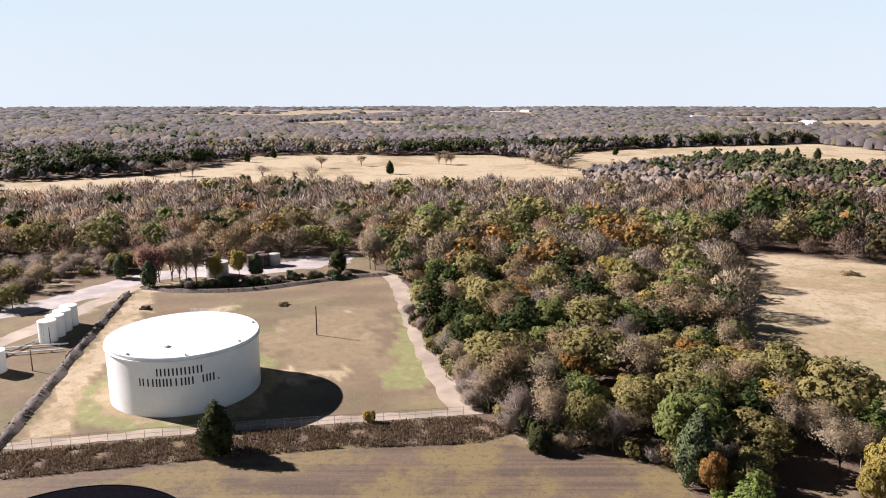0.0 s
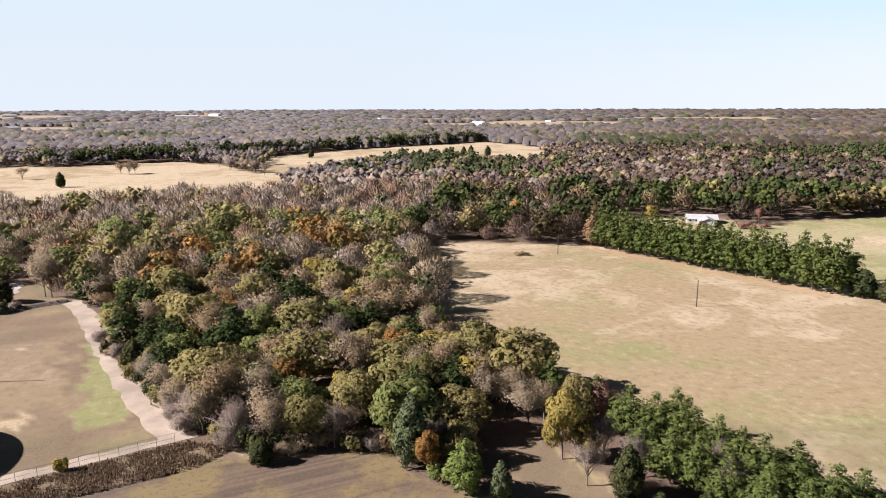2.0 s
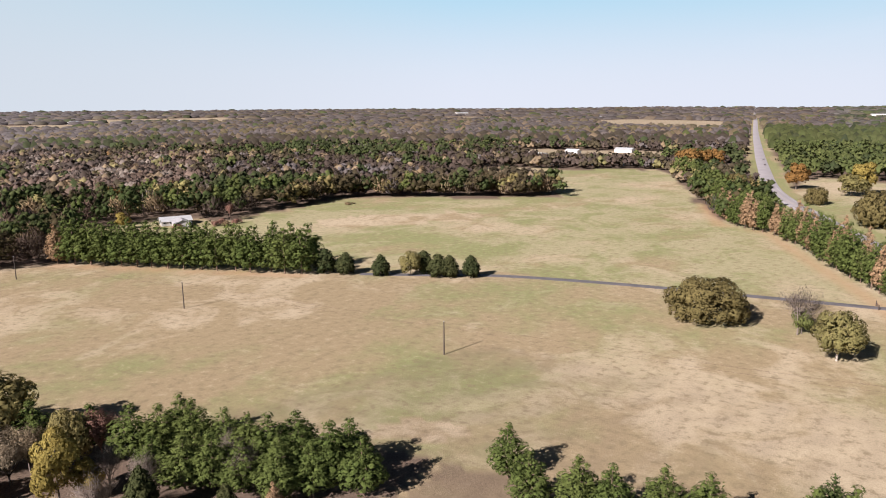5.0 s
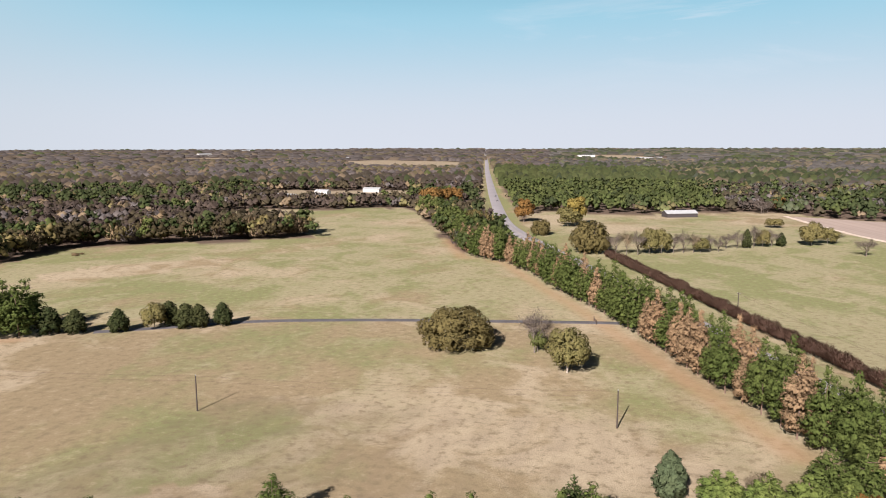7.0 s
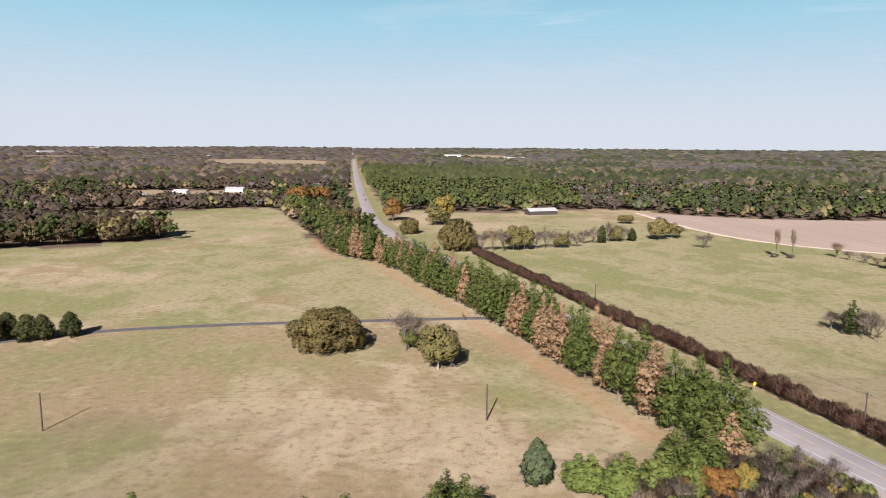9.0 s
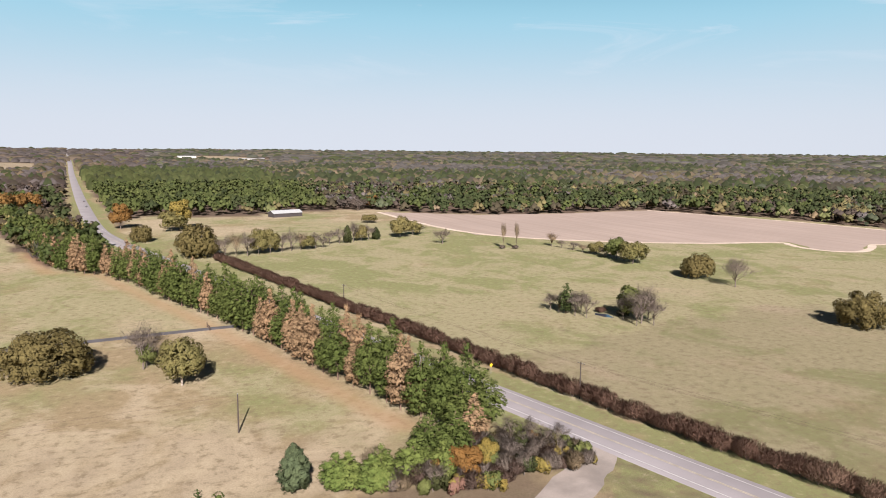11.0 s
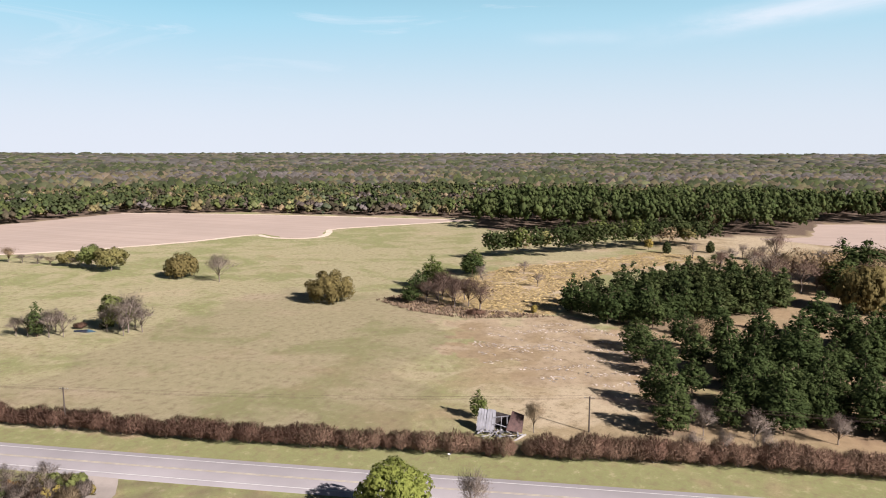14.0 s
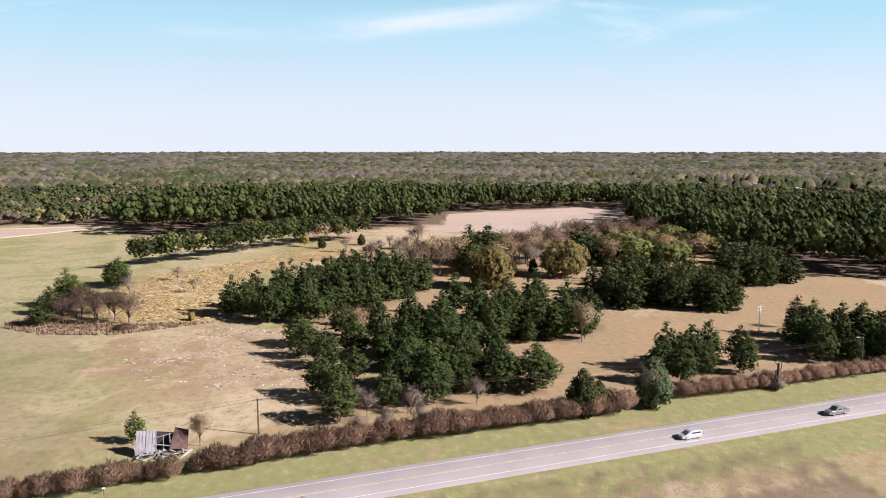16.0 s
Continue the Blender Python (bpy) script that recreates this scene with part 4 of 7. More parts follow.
wx, wy = wx[~in_strip], wy[~in_strip]
for x, y, kind in zip(wx, wy, pick(g_wood, WOOD_MIX, len(wx))):
    if waves(x, y, 60, 15) + 0.3 * waves(x, y, 25, 16) > 0.75 and y > 142:
        kind = "darkpine"
    near_in = math.hypot(x, y) < 118
    tall = g_wood.uniform(0.5, 1.08)
    plant(kind, x, y, tall, g_wood.uniform(0.9, 1.1), 2 if near_in else 1 if math.hypot(x, y) < 180 else 0, "wood beside the tank yard", g=g_wood)

# planted pine rows
g_pine = np.random.default_rng(4)


def pine_rows(front, depth, gap, rows, table, tall, group, fine=1, side=1, even=0.0, wide=0.71):
    p = smooth_line(front, gap)
    t = np.gradient(p, axis=0)
    t /= np.linalg.norm(t, axis=1)[:, None]
    n = np.stack([-t[:, 1], t[:, 0]], 1) * side
    for r in range(rows):
        for q, m in zip(p, n):
            x, y = q + m * (2.5 + r * depth) + g_pine.normal(0, 0.5, 2)
            plant(pick(g_pine, table, 1)[0], x, y, tall * g_pine.uniform(0.8 + even, 1.16 - even), wide * g_pine.uniform(0.88, 1.12), 2 if math.hypot(x, y) < 215 and fine else fine, group, g=g_pine)


pine_rows([(181, 246), (188, 218), (196, 178), (204, 147)], 6.5, 6.2, 2, {"pine": 14, "rustpine": 0.4}, 1.22, "pine screen by the house", 1, 1, 0.12, 0.9)
pine_rows([(127, -65), (160, -57), (191, -51), (231, -44), (255, -37), (292, -27), (352, -11), (366, 4), (378, 12), (445, 24)], 7.0, 6.6, 2, {"pine": 6, "rustpine": 2.1}, 1.12, "pine screen by the highway", 1, -1)


# ---- tank yard ----
def big_tank(x, y, radius, height, roof_mat, label, turn=0.0, marking=False):
    root = thing("storage_tank", label, "tank", x, y, turn)
    bm = bmesh.new()
    bmesh.ops.create_cone(bm, cap_ends=False, segments=96, radius1=radius, radius2=radius, depth=height, matrix=Matrix.Translation((0, 0, height / 2)))
    part("shell", bm, M_WHITE, root, smooth=True)
    for k in range(1, 5):
        bm = bmesh.new()
        bmesh.ops.create_cone(bm, cap_ends=False, segments=96, radius1=radius + 0.012, radius2=radius + 0.012, depth=0.05, matrix=Matrix.Translation((0, 0, height * k / 5)))
        part("weld_seam", bm, M_WHITE, root, smooth=True)
    bm = bmesh.new()
    bmesh.ops.create_cone(bm, cap_ends=True, segments=96, radius1=radius + 0.02, radius2=0.2, depth=0.9, matrix=Matrix.Translation((0, 0, height + 0.43)))
    part("roof", bm, roof_mat, root)
    for z, w in ((height - 0.05, 0.14), (height - 0.75, 0.34)):
        bm = bmesh.new()
        n = 96
        prof = [(radius - 0.05, z), (radius + w, z), (radius + w, z + 0.09), (radius - 0.05, z + 0.09)]
        vs = [[bm.verts.new((r * math.cos(6.28318 * i / n), r * math.sin(6.28318 * i / n), h)) for r, h in prof] for i in range(n)]
        for i in range(n):
            for k in range(4):
                bm.faces.new((vs[i][k], vs[(i + 1) % n][k], vs[(i + 1) % n][(k + 1) % 4], vs[i][(k + 1) % 4]))
        part("rim_girder", bm, roof_mat, root)
    return root


main_tank = big_tank(-55.2, 142.0, 15.3, 12.2, M_WHITE, "large white cylindrical steel storage tank with dark painted marking")
big_tank(-42.5, 66.5, 15.3, 11.9, M_BLACK, "large storage tank with matte black roof")


# ---- flat patches of ground ----
def patch(name, poly, mat, label, category, z=0.05, ragged=0.8, step=3.0, seed=0):
    """A ground patch with an uneven edge."""
    pts = []
    for (x0, y0), (x1, y1) in zip(poly, poly[1:] + poly[:1]):
        n = max(1, int(math.hypot(x1 - x0, y1 - y0) / step))
        pts += [(x0 + (x1 - x0) * k / n, y0 + (y1 - y0) * k / n) for k in range(n)]
    p = np.array(pts)
    p = p + ragged * np.stack([waves(p[:, 0], p[:, 1], 14, seed + 50), waves(p[:, 0], p[:, 1], 14, seed + 51)], 1)
    bm = bmesh.new()
    bm.faces.new([bm.verts.new((x, y, float(ground_z(x, y)) + z)) for x, y in p])
    bmesh.ops.triangulate(bm, faces=bm.faces)
    bmesh.ops.recalc_face_normals(bm, faces=bm.faces)
    if sum(f.normal.z for f in bm.faces) < 0:
        bmesh.ops.reverse_faces(bm, faces=bm.faces)
    ob = part(name, bm, mat)
    return tagged(ob, label, category, kind="structure")


def furrows(name, light, dark, turn, gap, depth=0.5, grass=None):
    """Ploughed or raked soil: soft parallel lines, stains and clods."""
    m, nt, b = material(name, 0.95)
    lines = noise_at(nt, 1.0 / gap, 2, 0.5, (0.02, 1.0, 1), turn)
    big = noise_at(nt, 0.012, 4, 0.6)
    c = mix(nt, ramp(nt, big, 0.35, 0.65), light, tuple(a * 0.9 for a in light))
    c = mix(nt, math_node(nt, "MULTIPLY", ramp(nt, lines, 0.4, 0.65), depth), c, dark)
    c = mix(nt, math_node(nt, "MULTIPLY", ramp(nt, noise_at(nt, 1.3, 5, 0.7), 0.45, 0.7), 0.3), c, dark)
    if grass:
        c = mix(nt, math_node(nt, "MULTIPLY", ramp(nt, noise_at(nt, 0.07, 6, 0.65), 0.44, 0.58), 0.8), c, grass)
        c = mix(nt, math_node(nt, "MULTIPLY", ramp(nt, noise_at(nt, 0.9, 6, 0.75), 0.5, 0.64), 0.6), c, dark)
        c = mix(nt, math_node(nt, "MULTIPLY", ramp(nt, noise_at(nt, 2.6, 5, 0.75), 0.52, 0.66), 0.5), c, tuple(a * 1.5 for a in light))
    nt.links.new(c, b.inputs["Base Color"])
    bump(nt, b, lines, 0.5, 0.15)
    return m


M_FIELD_SOIL = furrows("harvested_field_soil", (0.39, 0.30, 0.25), (0.28, 0.212, 0.172), 65, 3.5, 0.5)
M_STUBBLE = furrows("raked_hay_stubble", (0.125, 0.085, 0.054), (0.058, 0.039, 0.027), -8, 1.3, 0.8, (0.165, 0.122, 0.046))
M_SAND = plain("pale_sand", (0.62, 0.50, 0.40), 0.95, vary=0.15, scale=0.1, fine=2)
M_RUBBLE = plain("dark_rubble", (0.1, 0.076, 0.062), 0.95, vary=0.5, scale=0.8, relief=0.8, fine=3)
M_ROCK = plain("grey_broken_stone", (0.15, 0.122, 0.105), 0.95, vary=0.4, scale=1.5, relief=0.6)
M_WATER, wt, wb = material("pond_water", 0.06)
wb.inputs["Base Color"].default_value = (0.03, 0.045, 0.07, 1)
bump(wt, wb, noise_at(wt, 1.2, 3), 0.05, 0.02)

PLOUGH = [(607, -254), (548, -327), (528, -409), (522, -508), (414, -541), (345, -552), (250, -561), (190, -572), (240, -506), (273, -463), (251, -418), (272, -407), (301, -420), (317, -362), (369, -286), (420, -250), (496, -244)]
patch("ploughed_field", PLOUGH, M_FIELD_SOIL, "bare pinkish-brown harvested field with a sandy edge", "field", 0.06, 2.0, 8)
strip("field_track", [(607, -252), (496, -244), (420, -250), (369, -286), (317, -362), (304, -420), (286, -404), (262, -404), (250, -420), (262, -450), (273, -463), (240, -506), (190, -572)], M_SAND, (-2.4, 2.4), (0.10, 0.10), "pale sandy track round the ploughed field", "track", 4, 0.6)
strip("field_track", [(190, -572), (250, -563), (345, -554), (414, -543), (524, -509)], M_SAND, (-2.2, 2.2), (0.10, 0.10), "pale sandy track along the wood's edge", "track", 5, 0.6)
patch("south_field", [(-66, -545), (-84, -645), (-243, -705), (-258, -652), (-225, -571), (-165, -490), (-80, -495), (-30, -522)], M_FIELD_SOIL, "pale brown harvested field between pine woods", "field", 0.06, 2.0, 8)
patch("hay_field", [(-34, 121), (-88, 104), (-86, 62), (34, 62), (50, 80), (43.5, 91), (39, 99), (38.5, 109.5), (21, 112.5), (8, 119)], M_STUBBLE, "brown raked hay stubble field beside the tank yard", "field", 0.04, 0.3, 4)

# ---- tank yard ground ----
strip("gravel_road", [(-170, 168), (-140, 186), (-119, 206), (-108, 232), (-98, 246), (-80, 252), (-60, 258)], M_GRAVEL, (-6.5, -2, 2, 6.5), (0.03, 0.08, 0.08, 0.03), "wide pale gravel yard road", "track", 3, 1.0)
strip("gravel_road", [(-120, 150), (-113, 172), (-107, 200), (-102, 236)], M_TRACK, (-3.5, 0, 3.5), (0.03, 0.06, 0.03), "sandy yard track beside white silos", "track", 3, 0.8)
strip("yard_track", [(-20, 244), (-15, 228), (-10, 196), (-4.5, 166), (0, 144), (4, 130)], M_TRACK, (-2.6, 0, 2.6), (0.03, 0.06, 0.03), "sandy track along the wood's edge", "track", 3, 0.7)
strip("yard_track", [(-84, 113.5), (-60, 119), (-40, 122.5), (-20, 126), (8, 129.5)], M_TRACK, (-1.5, 1.5), (0.05, 0.05), "sandy fence-line track", "track", 3, 0.5)
patch("gravel_pad", [(-92, 236), (-62, 244), (-36, 262), (-34, 278), (-60, 272), (-68, 262), (-95, 256)], M_GRAVEL, "pale gravel pad with small tanks", "ground", 0.05, 1.5, 3)


def rubble_bank(pts, width, height, label, seed):
    bank = thing("earth_bank", label, "bank")
    p = smooth_line(pts, 1.6)
    me = strip_mesh("bank", pts, M_RUBBLE, (-width, -width * 0.4, 0, width * 0.4, width), (0.0, height * 0.7, height, height * 0.7, 0.0), 1.6, 0.5)
    new("bank", me).parent = bank
    g = np.random.default_rng(seed)
    pieces = []
    for x, y in p:
        for _ in range(6):
            o = g.uniform(-width, width) * 1.1
            r = g.uniform(0.12, 0.24) * g.choice((1, 1, 1.9))
            pieces.append(blob(np.array([x + o, y + g.uniform(-0.8, 0.8), height * (1 - abs(o) / width) * 0.9 + 0.05]), r * np.array([1, 1, 0.7]), g, 5, 2))
    v, f = join(pieces)
    tagged(new("rubble", mesh_of("rubble", v, [f], [M_ROCK])), kind="stuff").parent = bank
    return bank


rubble_bank([(-79, 112), (-84.5, 138), (-92.5, 172), (-101.5, 217)], 1.5, 0.9, "long bank of dark broken stone and earth", 5)
# dark bank added in place of a gully lying in shadow
rubble_bank([(-99, 224), (-82, 219), (-63, 221), (-50, 229), (-33, 239), (-20, 243)], 1.8, 1.0, "low dark bank along the yard, for a shaded gully", 6)


# ---- dry weeds and tall grass ----
def weeds(name, poly, n, height, colours, label, seed, wide=0.16):
    """Upright tufts of dead stalks."""
    g = np.random.default_rng(seed)
    xs, ys = [p[0] for p in poly], [p[1] for p in poly]
    x, y = g.uniform(min(xs), max(xs), n * 4), g.uniform(min(ys), max(ys), n * 4)
    k = np.where(inside(poly, x, y) & (waves(x, y, 7, seed) > g.uniform(-1.2, 0.6, n * 4)))[0][:n]
    x, y = x[k], y[k]
    n = len(x)
    a, h = g.uniform(0, 6.28, n), height * g.uniform(0.5, 1.2, n)
    dx, dy = np.cos(a) * wide, np.sin(a) * wide
    lean = g.normal(0, 0.22, (n, 2)) * h[:, None]
    z = ground_z(x, y)
    v = np.stack([np.stack([x - dx, y - dy, z - 0.05], 1), np.stack([x + dx, y + dy, z - 0.05], 1),
                  np.stack([x + dx * 1.7 + lean[:, 0], y + dy * 1.7 + lean[:, 1], z + h], 1), np.stack([x - dx * 1.3 + lean[:, 0], y - dy * 1.3 + lean[:, 1], z + h * 0.8], 1)], 1)
    c = np.array(colours)[g.integers(0, len(colours), n)] * g.uniform(0.85, 1.15, (n, 1))
    me = mesh_of(name, v.reshape(-1, 3), [np.arange(n * 4).reshape(n, 4)], [M_WOODS], np.repeat(np.column_stack([c, np.ones(n)]), 4, 0))
    return tagged(new(name, me), label, "grass", kind="stuff")


weeds("dead_weeds", WEED_BELT, 22000, 0.6, [(0.19, 0.135, 0.092), (0.21, 0.15, 0.1), (0.165, 0.115, 0.08)], "belt of dead brown weeds along the fence", 61, 0.06)
weeds("dead_weeds", [(50, -246), (80, -232), (104, -236), (124, -248), (118, -262), (84, -246)], 4000, 0.8, [(0.24, 0.175, 0.125), (0.2, 0.14, 0.1)], "strip of dead brown weeds at the meadow's edge", 64, 0.12)


# ---- tank yard things ----
def marking_bars(tank, radius, centre, rows):
    """The painted company marking: plain upright bars, two for a wide character, one for a narrow one."""
    for z, tall, count, pitch, narrow in rows:
        start = -(count - 1) * pitch / 2
        for k in range(count):
            if k in narrow and narrow[k] == 0:
                continue
            strokes = (0.0,) if k in narrow else (-0.36, 0.36)
            high = tall if narrow.get(k, 1) == 1 else 0.3
            for o in strokes:
                bm = bmesh.new()
                vs = []
                for e in (-0.15, 0, 0.15):
                    a = centre + (start + k * pitch + o + e) / radius
                    vs.append([bm.verts.new(((radius + 0.03) * math.cos(a), (radius + 0.03) * math.sin(a), h)) for h in (z - tall / 2, z - tall / 2 + high)])
                for a, b in zip(vs, vs[1:]):
                    bm.faces.new((a[0], b[0], b[1], a[1]))
                part("marking_bar", bm, M_MARK, tank, "plain dark painted bar")
    return tank


marking_bars(main_tank, 15.3, math.atan2(-15.0, 4.3),
             [(9.3, 1.55, 6, 1.50, {}), (7.2, 1.6, 12, 1.34, {1: 1, 5: 1, 8: 0, 11: 0.2})])
bm = bmesh.new()
for k in range(10):
    add_tube(bm, (-3.2 + k * 0.7, 13.6, 12.3), (-3.2 + k * 0.7, 13.6, 13.4), 0.035, n=5)
for z in (12.9, 13.4):
    add_tube(bm, (-3.3, 13.6, z), (3.2, 13.6, z), 0.035, n=5)
part("roof_railing", bm, M_WHITE, main_tank)
bm = bmesh.new()
add_tube(bm, (9.5, -12.3, 0.2), (9.5, -12.3, 2.2), 0.25, n=10)
add_tube(bm, (8.2, -13.3, 1.0), (12.5, -14.3, 1.0), 0.16, n=8)
part("valve_pipe", bm, M_STEEL, main_tank)
bm = bmesh.new()
bmesh.ops.create_cone(bm, cap_ends=True, segments=24, radius1=0.55, radius2=0.55, depth=0.3, matrix=Matrix.Translation((0, -9.5, 12.75)))
part("roof_hatch", bm, M_WHITE, main_tank)
for a in (-2.0, -1.2, -0.4, 0.5):
    bm = bmesh.new()
    add_box(bm, 0.5, 0.35, 0.4, 14.7 * math.cos(a), 14.7 * math.sin(a), 12.2, math.degrees(a), 0.04)
    part("roof_vent", bm, M_STEEL, main_tank)


def small_tank(x, y, r, h, mat, label, group="", top=0.35):
    root = thing("vertical_tank", label, "tank", x, y, group=group)
    bm = bmesh.new()
    bmesh.ops.create_cone(bm, cap_ends=True, segments=32, radius1=r, radius2=r, depth=h, matrix=Matrix.Translation((0, 0, h / 2)))
    part("shell", bm, mat, root)
    bm = bmesh.new()
    bmesh.ops.create_cone(bm, cap_ends=True, segments=32, radius1=r + 0.06, radius2=0.35, depth=top, matrix=Matrix.Translation((0, 0, h + top / 2)))
    part("roof", bm, mat, root)
    bm = bmesh.new()
    for s in (-0.22, 0.22):
        add_tube(bm, (s, -r - 0.12, 0), (s, -r - 0.12, h + 0.5), 0.03, n=5)
    for k in range(int(h / 0.5)):
        add_tube(bm, (-0.22, -r - 0.12, 0.3 + k * 0.5), (0.22, -r - 0.12, 0.3 + k * 0.5), 0.02, n=4)
    part("ladder", bm, M_STEEL, root)
    return root


M_RUST = plain("dark_rusty_steel", (0.09, 0.05, 0.045), 0.8, 0.2, vary=0.5, scale=1)
M_GREYTANK = plain("weathered_grey_tank", (0.42, 0.40, 0.38), 0.7, vary=0.3, scale=0.6)
for x, y in ((-101.6, 171.5), (-102.0, 176.0), (-102.6, 180.5), (-103.2, 185.0)):
    small_tank(x, y, 2.2, 5.6, M_WHITE, "white upright steel tank in a row on gravel", "row of white tanks")
small_tank(-102.2, 150.5, 2.35, 5.0, M_WHITE, "white upright steel tank beside the pipe rack", "row of white tanks")
small_tank(-80.5, 242, 4.0, 5.0, M_GREYTANK, "squat weathered grey tank behind young trees")
for x, y, m, r in ((-71.5, 256, M_RUST, 2.3), (-67.4, 257, M_RUST, 2.0), (-63.8, 258.5, M_GREYTANK, 2.0), (-70, 261, M_RUST, 2.0)):
    small_tank(x, y, r, 4.4, m, "short dark rusty tank on the gravel pad" if m is M_RUST else "short pale weathered tank on the gravel pad", "small tanks on the pad")


def pole(x, y, h, label, name="utility_pole", arms=0, rz=0.0, r=0.19, mat=None, category="pole"):
    root = thing(name, label, category, x, y, rz)
    bm = bmesh.new()
    add_tube(bm, (0, 0, -0.4), (0, 0, h), r, r * 0.7, 10)
    part("shaft", bm, mat or M_WOOD, root)
    for k in range(arms):
        z = h - 0.45 - k * 1.1
        bm = bmesh.new()
        add_box(bm, 2.3, 0.1, 0.12, 0, -0.16, z, 0, 0.015)
        part("crossarm", bm, mat or M_WOOD, root)
        for s in (-1.0, -0.4, 0.4, 1.0):
            bm = bmesh.new()
            add_tube(bm, (s, -0.16, z + 0.12), (s, -0.16, z + 0.34), 0.06, 0.04, 8)
            part("insulator", bm, M_STEEL, root)
    if not arms:
        bm = bmesh.new()
        add_tube(bm, (0, 0, h), (0, 0, h + 0.12), r * 0.75, r * 0.4, 10)
        part("cap", bm, M_STEEL, root)
    return root


for x, y, h in ((160, 238, 8.3), (155, 155, 8.3), (149, 66, 8.5)):
    pole(x, y, h, "bare weathered wooden pole standing in pasture", "wooden_pole")
pole(144.5, -28, 8.5, "bare weathered wooden pole standing in pasture", "wooden_pole")
pole(-33.4, 176.4, 8.1, "grey wooden pole standing in the tank yard", "wooden_pole")
pole(-99.5, 168.5, 4.6, "short dark post beside white tanks", "post", r=0.12)
pole(-94, 151, 5.1, "short brown post beside the stone bank", "post", r=0.14)
pole(128.2, -105.8, 9.3, "wooden power pole with crossarm in the hedge", arms=1, rz=12)
pole(22, -145, 8.0, "wooden power pole behind the hedge", arms=1, rz=12)
pole(250, -89.5, 8.0, "wooden power pole behind the far hedge", arms=1, rz=12)
pole(-130, -210, 9.2, "pale power pole with two crossarms among pines", arms=2, rz=25, mat=M_WHITE, r=0.18)
lamp_pole = pole(-139, -174, 8.0, "wooden yard light pole beside pines", "yard_light", arms=0, category="street lamp")
bm = bmesh.new()
add_tube(bm, (0, 0, 7.8), (1.4, 0, 8.1), 0.04, n=6)
part("arm", bm, M_STEEL, lamp_pole)
bm = bmesh.new()
add_box(bm, 0.9, 0.35, 0.18, 1.6, 0, 8.02, 0, 0.05)
part("lamp_head", bm, M_GREYTANK, lamp_pole)


def wire(a, b, sag, label):
    cu = bpy.data.curves.new("power_line", "CURVE")
    cu.dimensions, cu.bevel_depth, cu.bevel_resolution = "3D", 0.014, 1
    sp = cu.splines.new("POLY")
    n = 14
    sp.points.add(n)
    for i in range(n + 1):
        s = i / n
        sp.points[i].co = (a[0] + (b[0] - a[0]) * s, a[1] + (b[1] - a[1]) * s, a[2] + (b[2] - a[2]) * s - sag * 4 * s * (1 - s), 1)
    cu.materials.append(M_RUST)
    return tagged(new("power_line", cu), label, "cable")


for off in (-1.0, 0.4, 1.0):
    wire((250 - off * 0.2, -89.5 + off, 7.9), (128 - off * 0.2, -105.8 + off, 9.1), 1.2, "thin dark overhead power line")
    wire((128 - off * 0.2, -105.8 + off, 9.1), (22 - off * 0.2, -145 + off, 7.9), 1.0, "thin dark overhead power line")
    wire((22 - off * 0.2, -145 + off, 7.9), (-139, -174 + off, 7.9), 1.3, "thin dark overhead power line")

FIELD_POLES = [(160, 238, 8.3), (155, 155, 8.3), (149, 66, 8.5), (144.5, -28, 8.5)]
for (x0, y0, h0), (x1, y1, h1) in zip(FIELD_POLES, FIELD_POLES[1:]):
    for drop in (0.15, 1.3):
        wire((x0, y0, h0 - drop), (x1, y1, h1 - drop), 0.7, "thin pale wire strung between pasture poles")

# pipes beside the white tanks
for k, (a, b) in enumerate((((-118, 158, 0.5), (-94, 164, 0.5)), ((-116, 163, 0.5), (-95, 168.5, 0.5)), ((-108, 150, 0.6), (-104, 172, 0.6)))):
    run = thing("pipeline", "pale steel pipe on low supports", "pipe", group="yard pipes")
    bm = bmesh.new()
    add_tube(bm, a, b, 0.22, n=10)
    part("pipe", bm, M_WHITE if k < 2 else M_STEEL, run)
    for s in (0.1, 0.5, 0.9):
        p = Vector(a).lerp(Vector(b), s)
        bm = bmesh.new()
        add_box(bm, 0.3, 0.3, p.z - 0.15, p.x, p.y, 0, 0, 0.02)
        part("support", bm, M_GREYTANK, run)

# chain-link fence along the yard
fence_line = smooth_line([(-82, 112), (-60, 117.2), (-40, 120.6), (-20, 123.8), (4, 127.6)], 3.0)
fence = thing("chain_link_fence", "grey chain-link fence along the tank yard", "fence")
for i, (x, y) in enumerate(fence_line):
    bm = bmesh.new()
    add_tube(bm, (x, y, 0), (x, y, 2.0), 0.045, n=6)
    part("post", bm, M_STEEL, fence)
for z in (0.1, 1.0, 1.9):
    for a, b in zip(fence_line, fence_line[1:]):
        bm = bmesh.new()
        add_tube(bm, (*a, z), (*b, z), 0.025, n=4, caps=False)
        part("rail", bm, M_STEEL, fence)
bm = bmesh.new()
for a, b in zip(fence_line, fence_line[1:]):
    for k in range(9):
        p, q = a + (b - a) * k / 9, a + (b - a) * (k + 1) / 9
        add_tube(bm, (*p, 0.1), (*q, 1.9), 0.008, n=3, caps=False)
        add_tube(bm, (*p, 1.9), (*q, 0.1), 0.008, n=3, caps=False)
part("wire_mesh", bm, M_STEEL, fence)

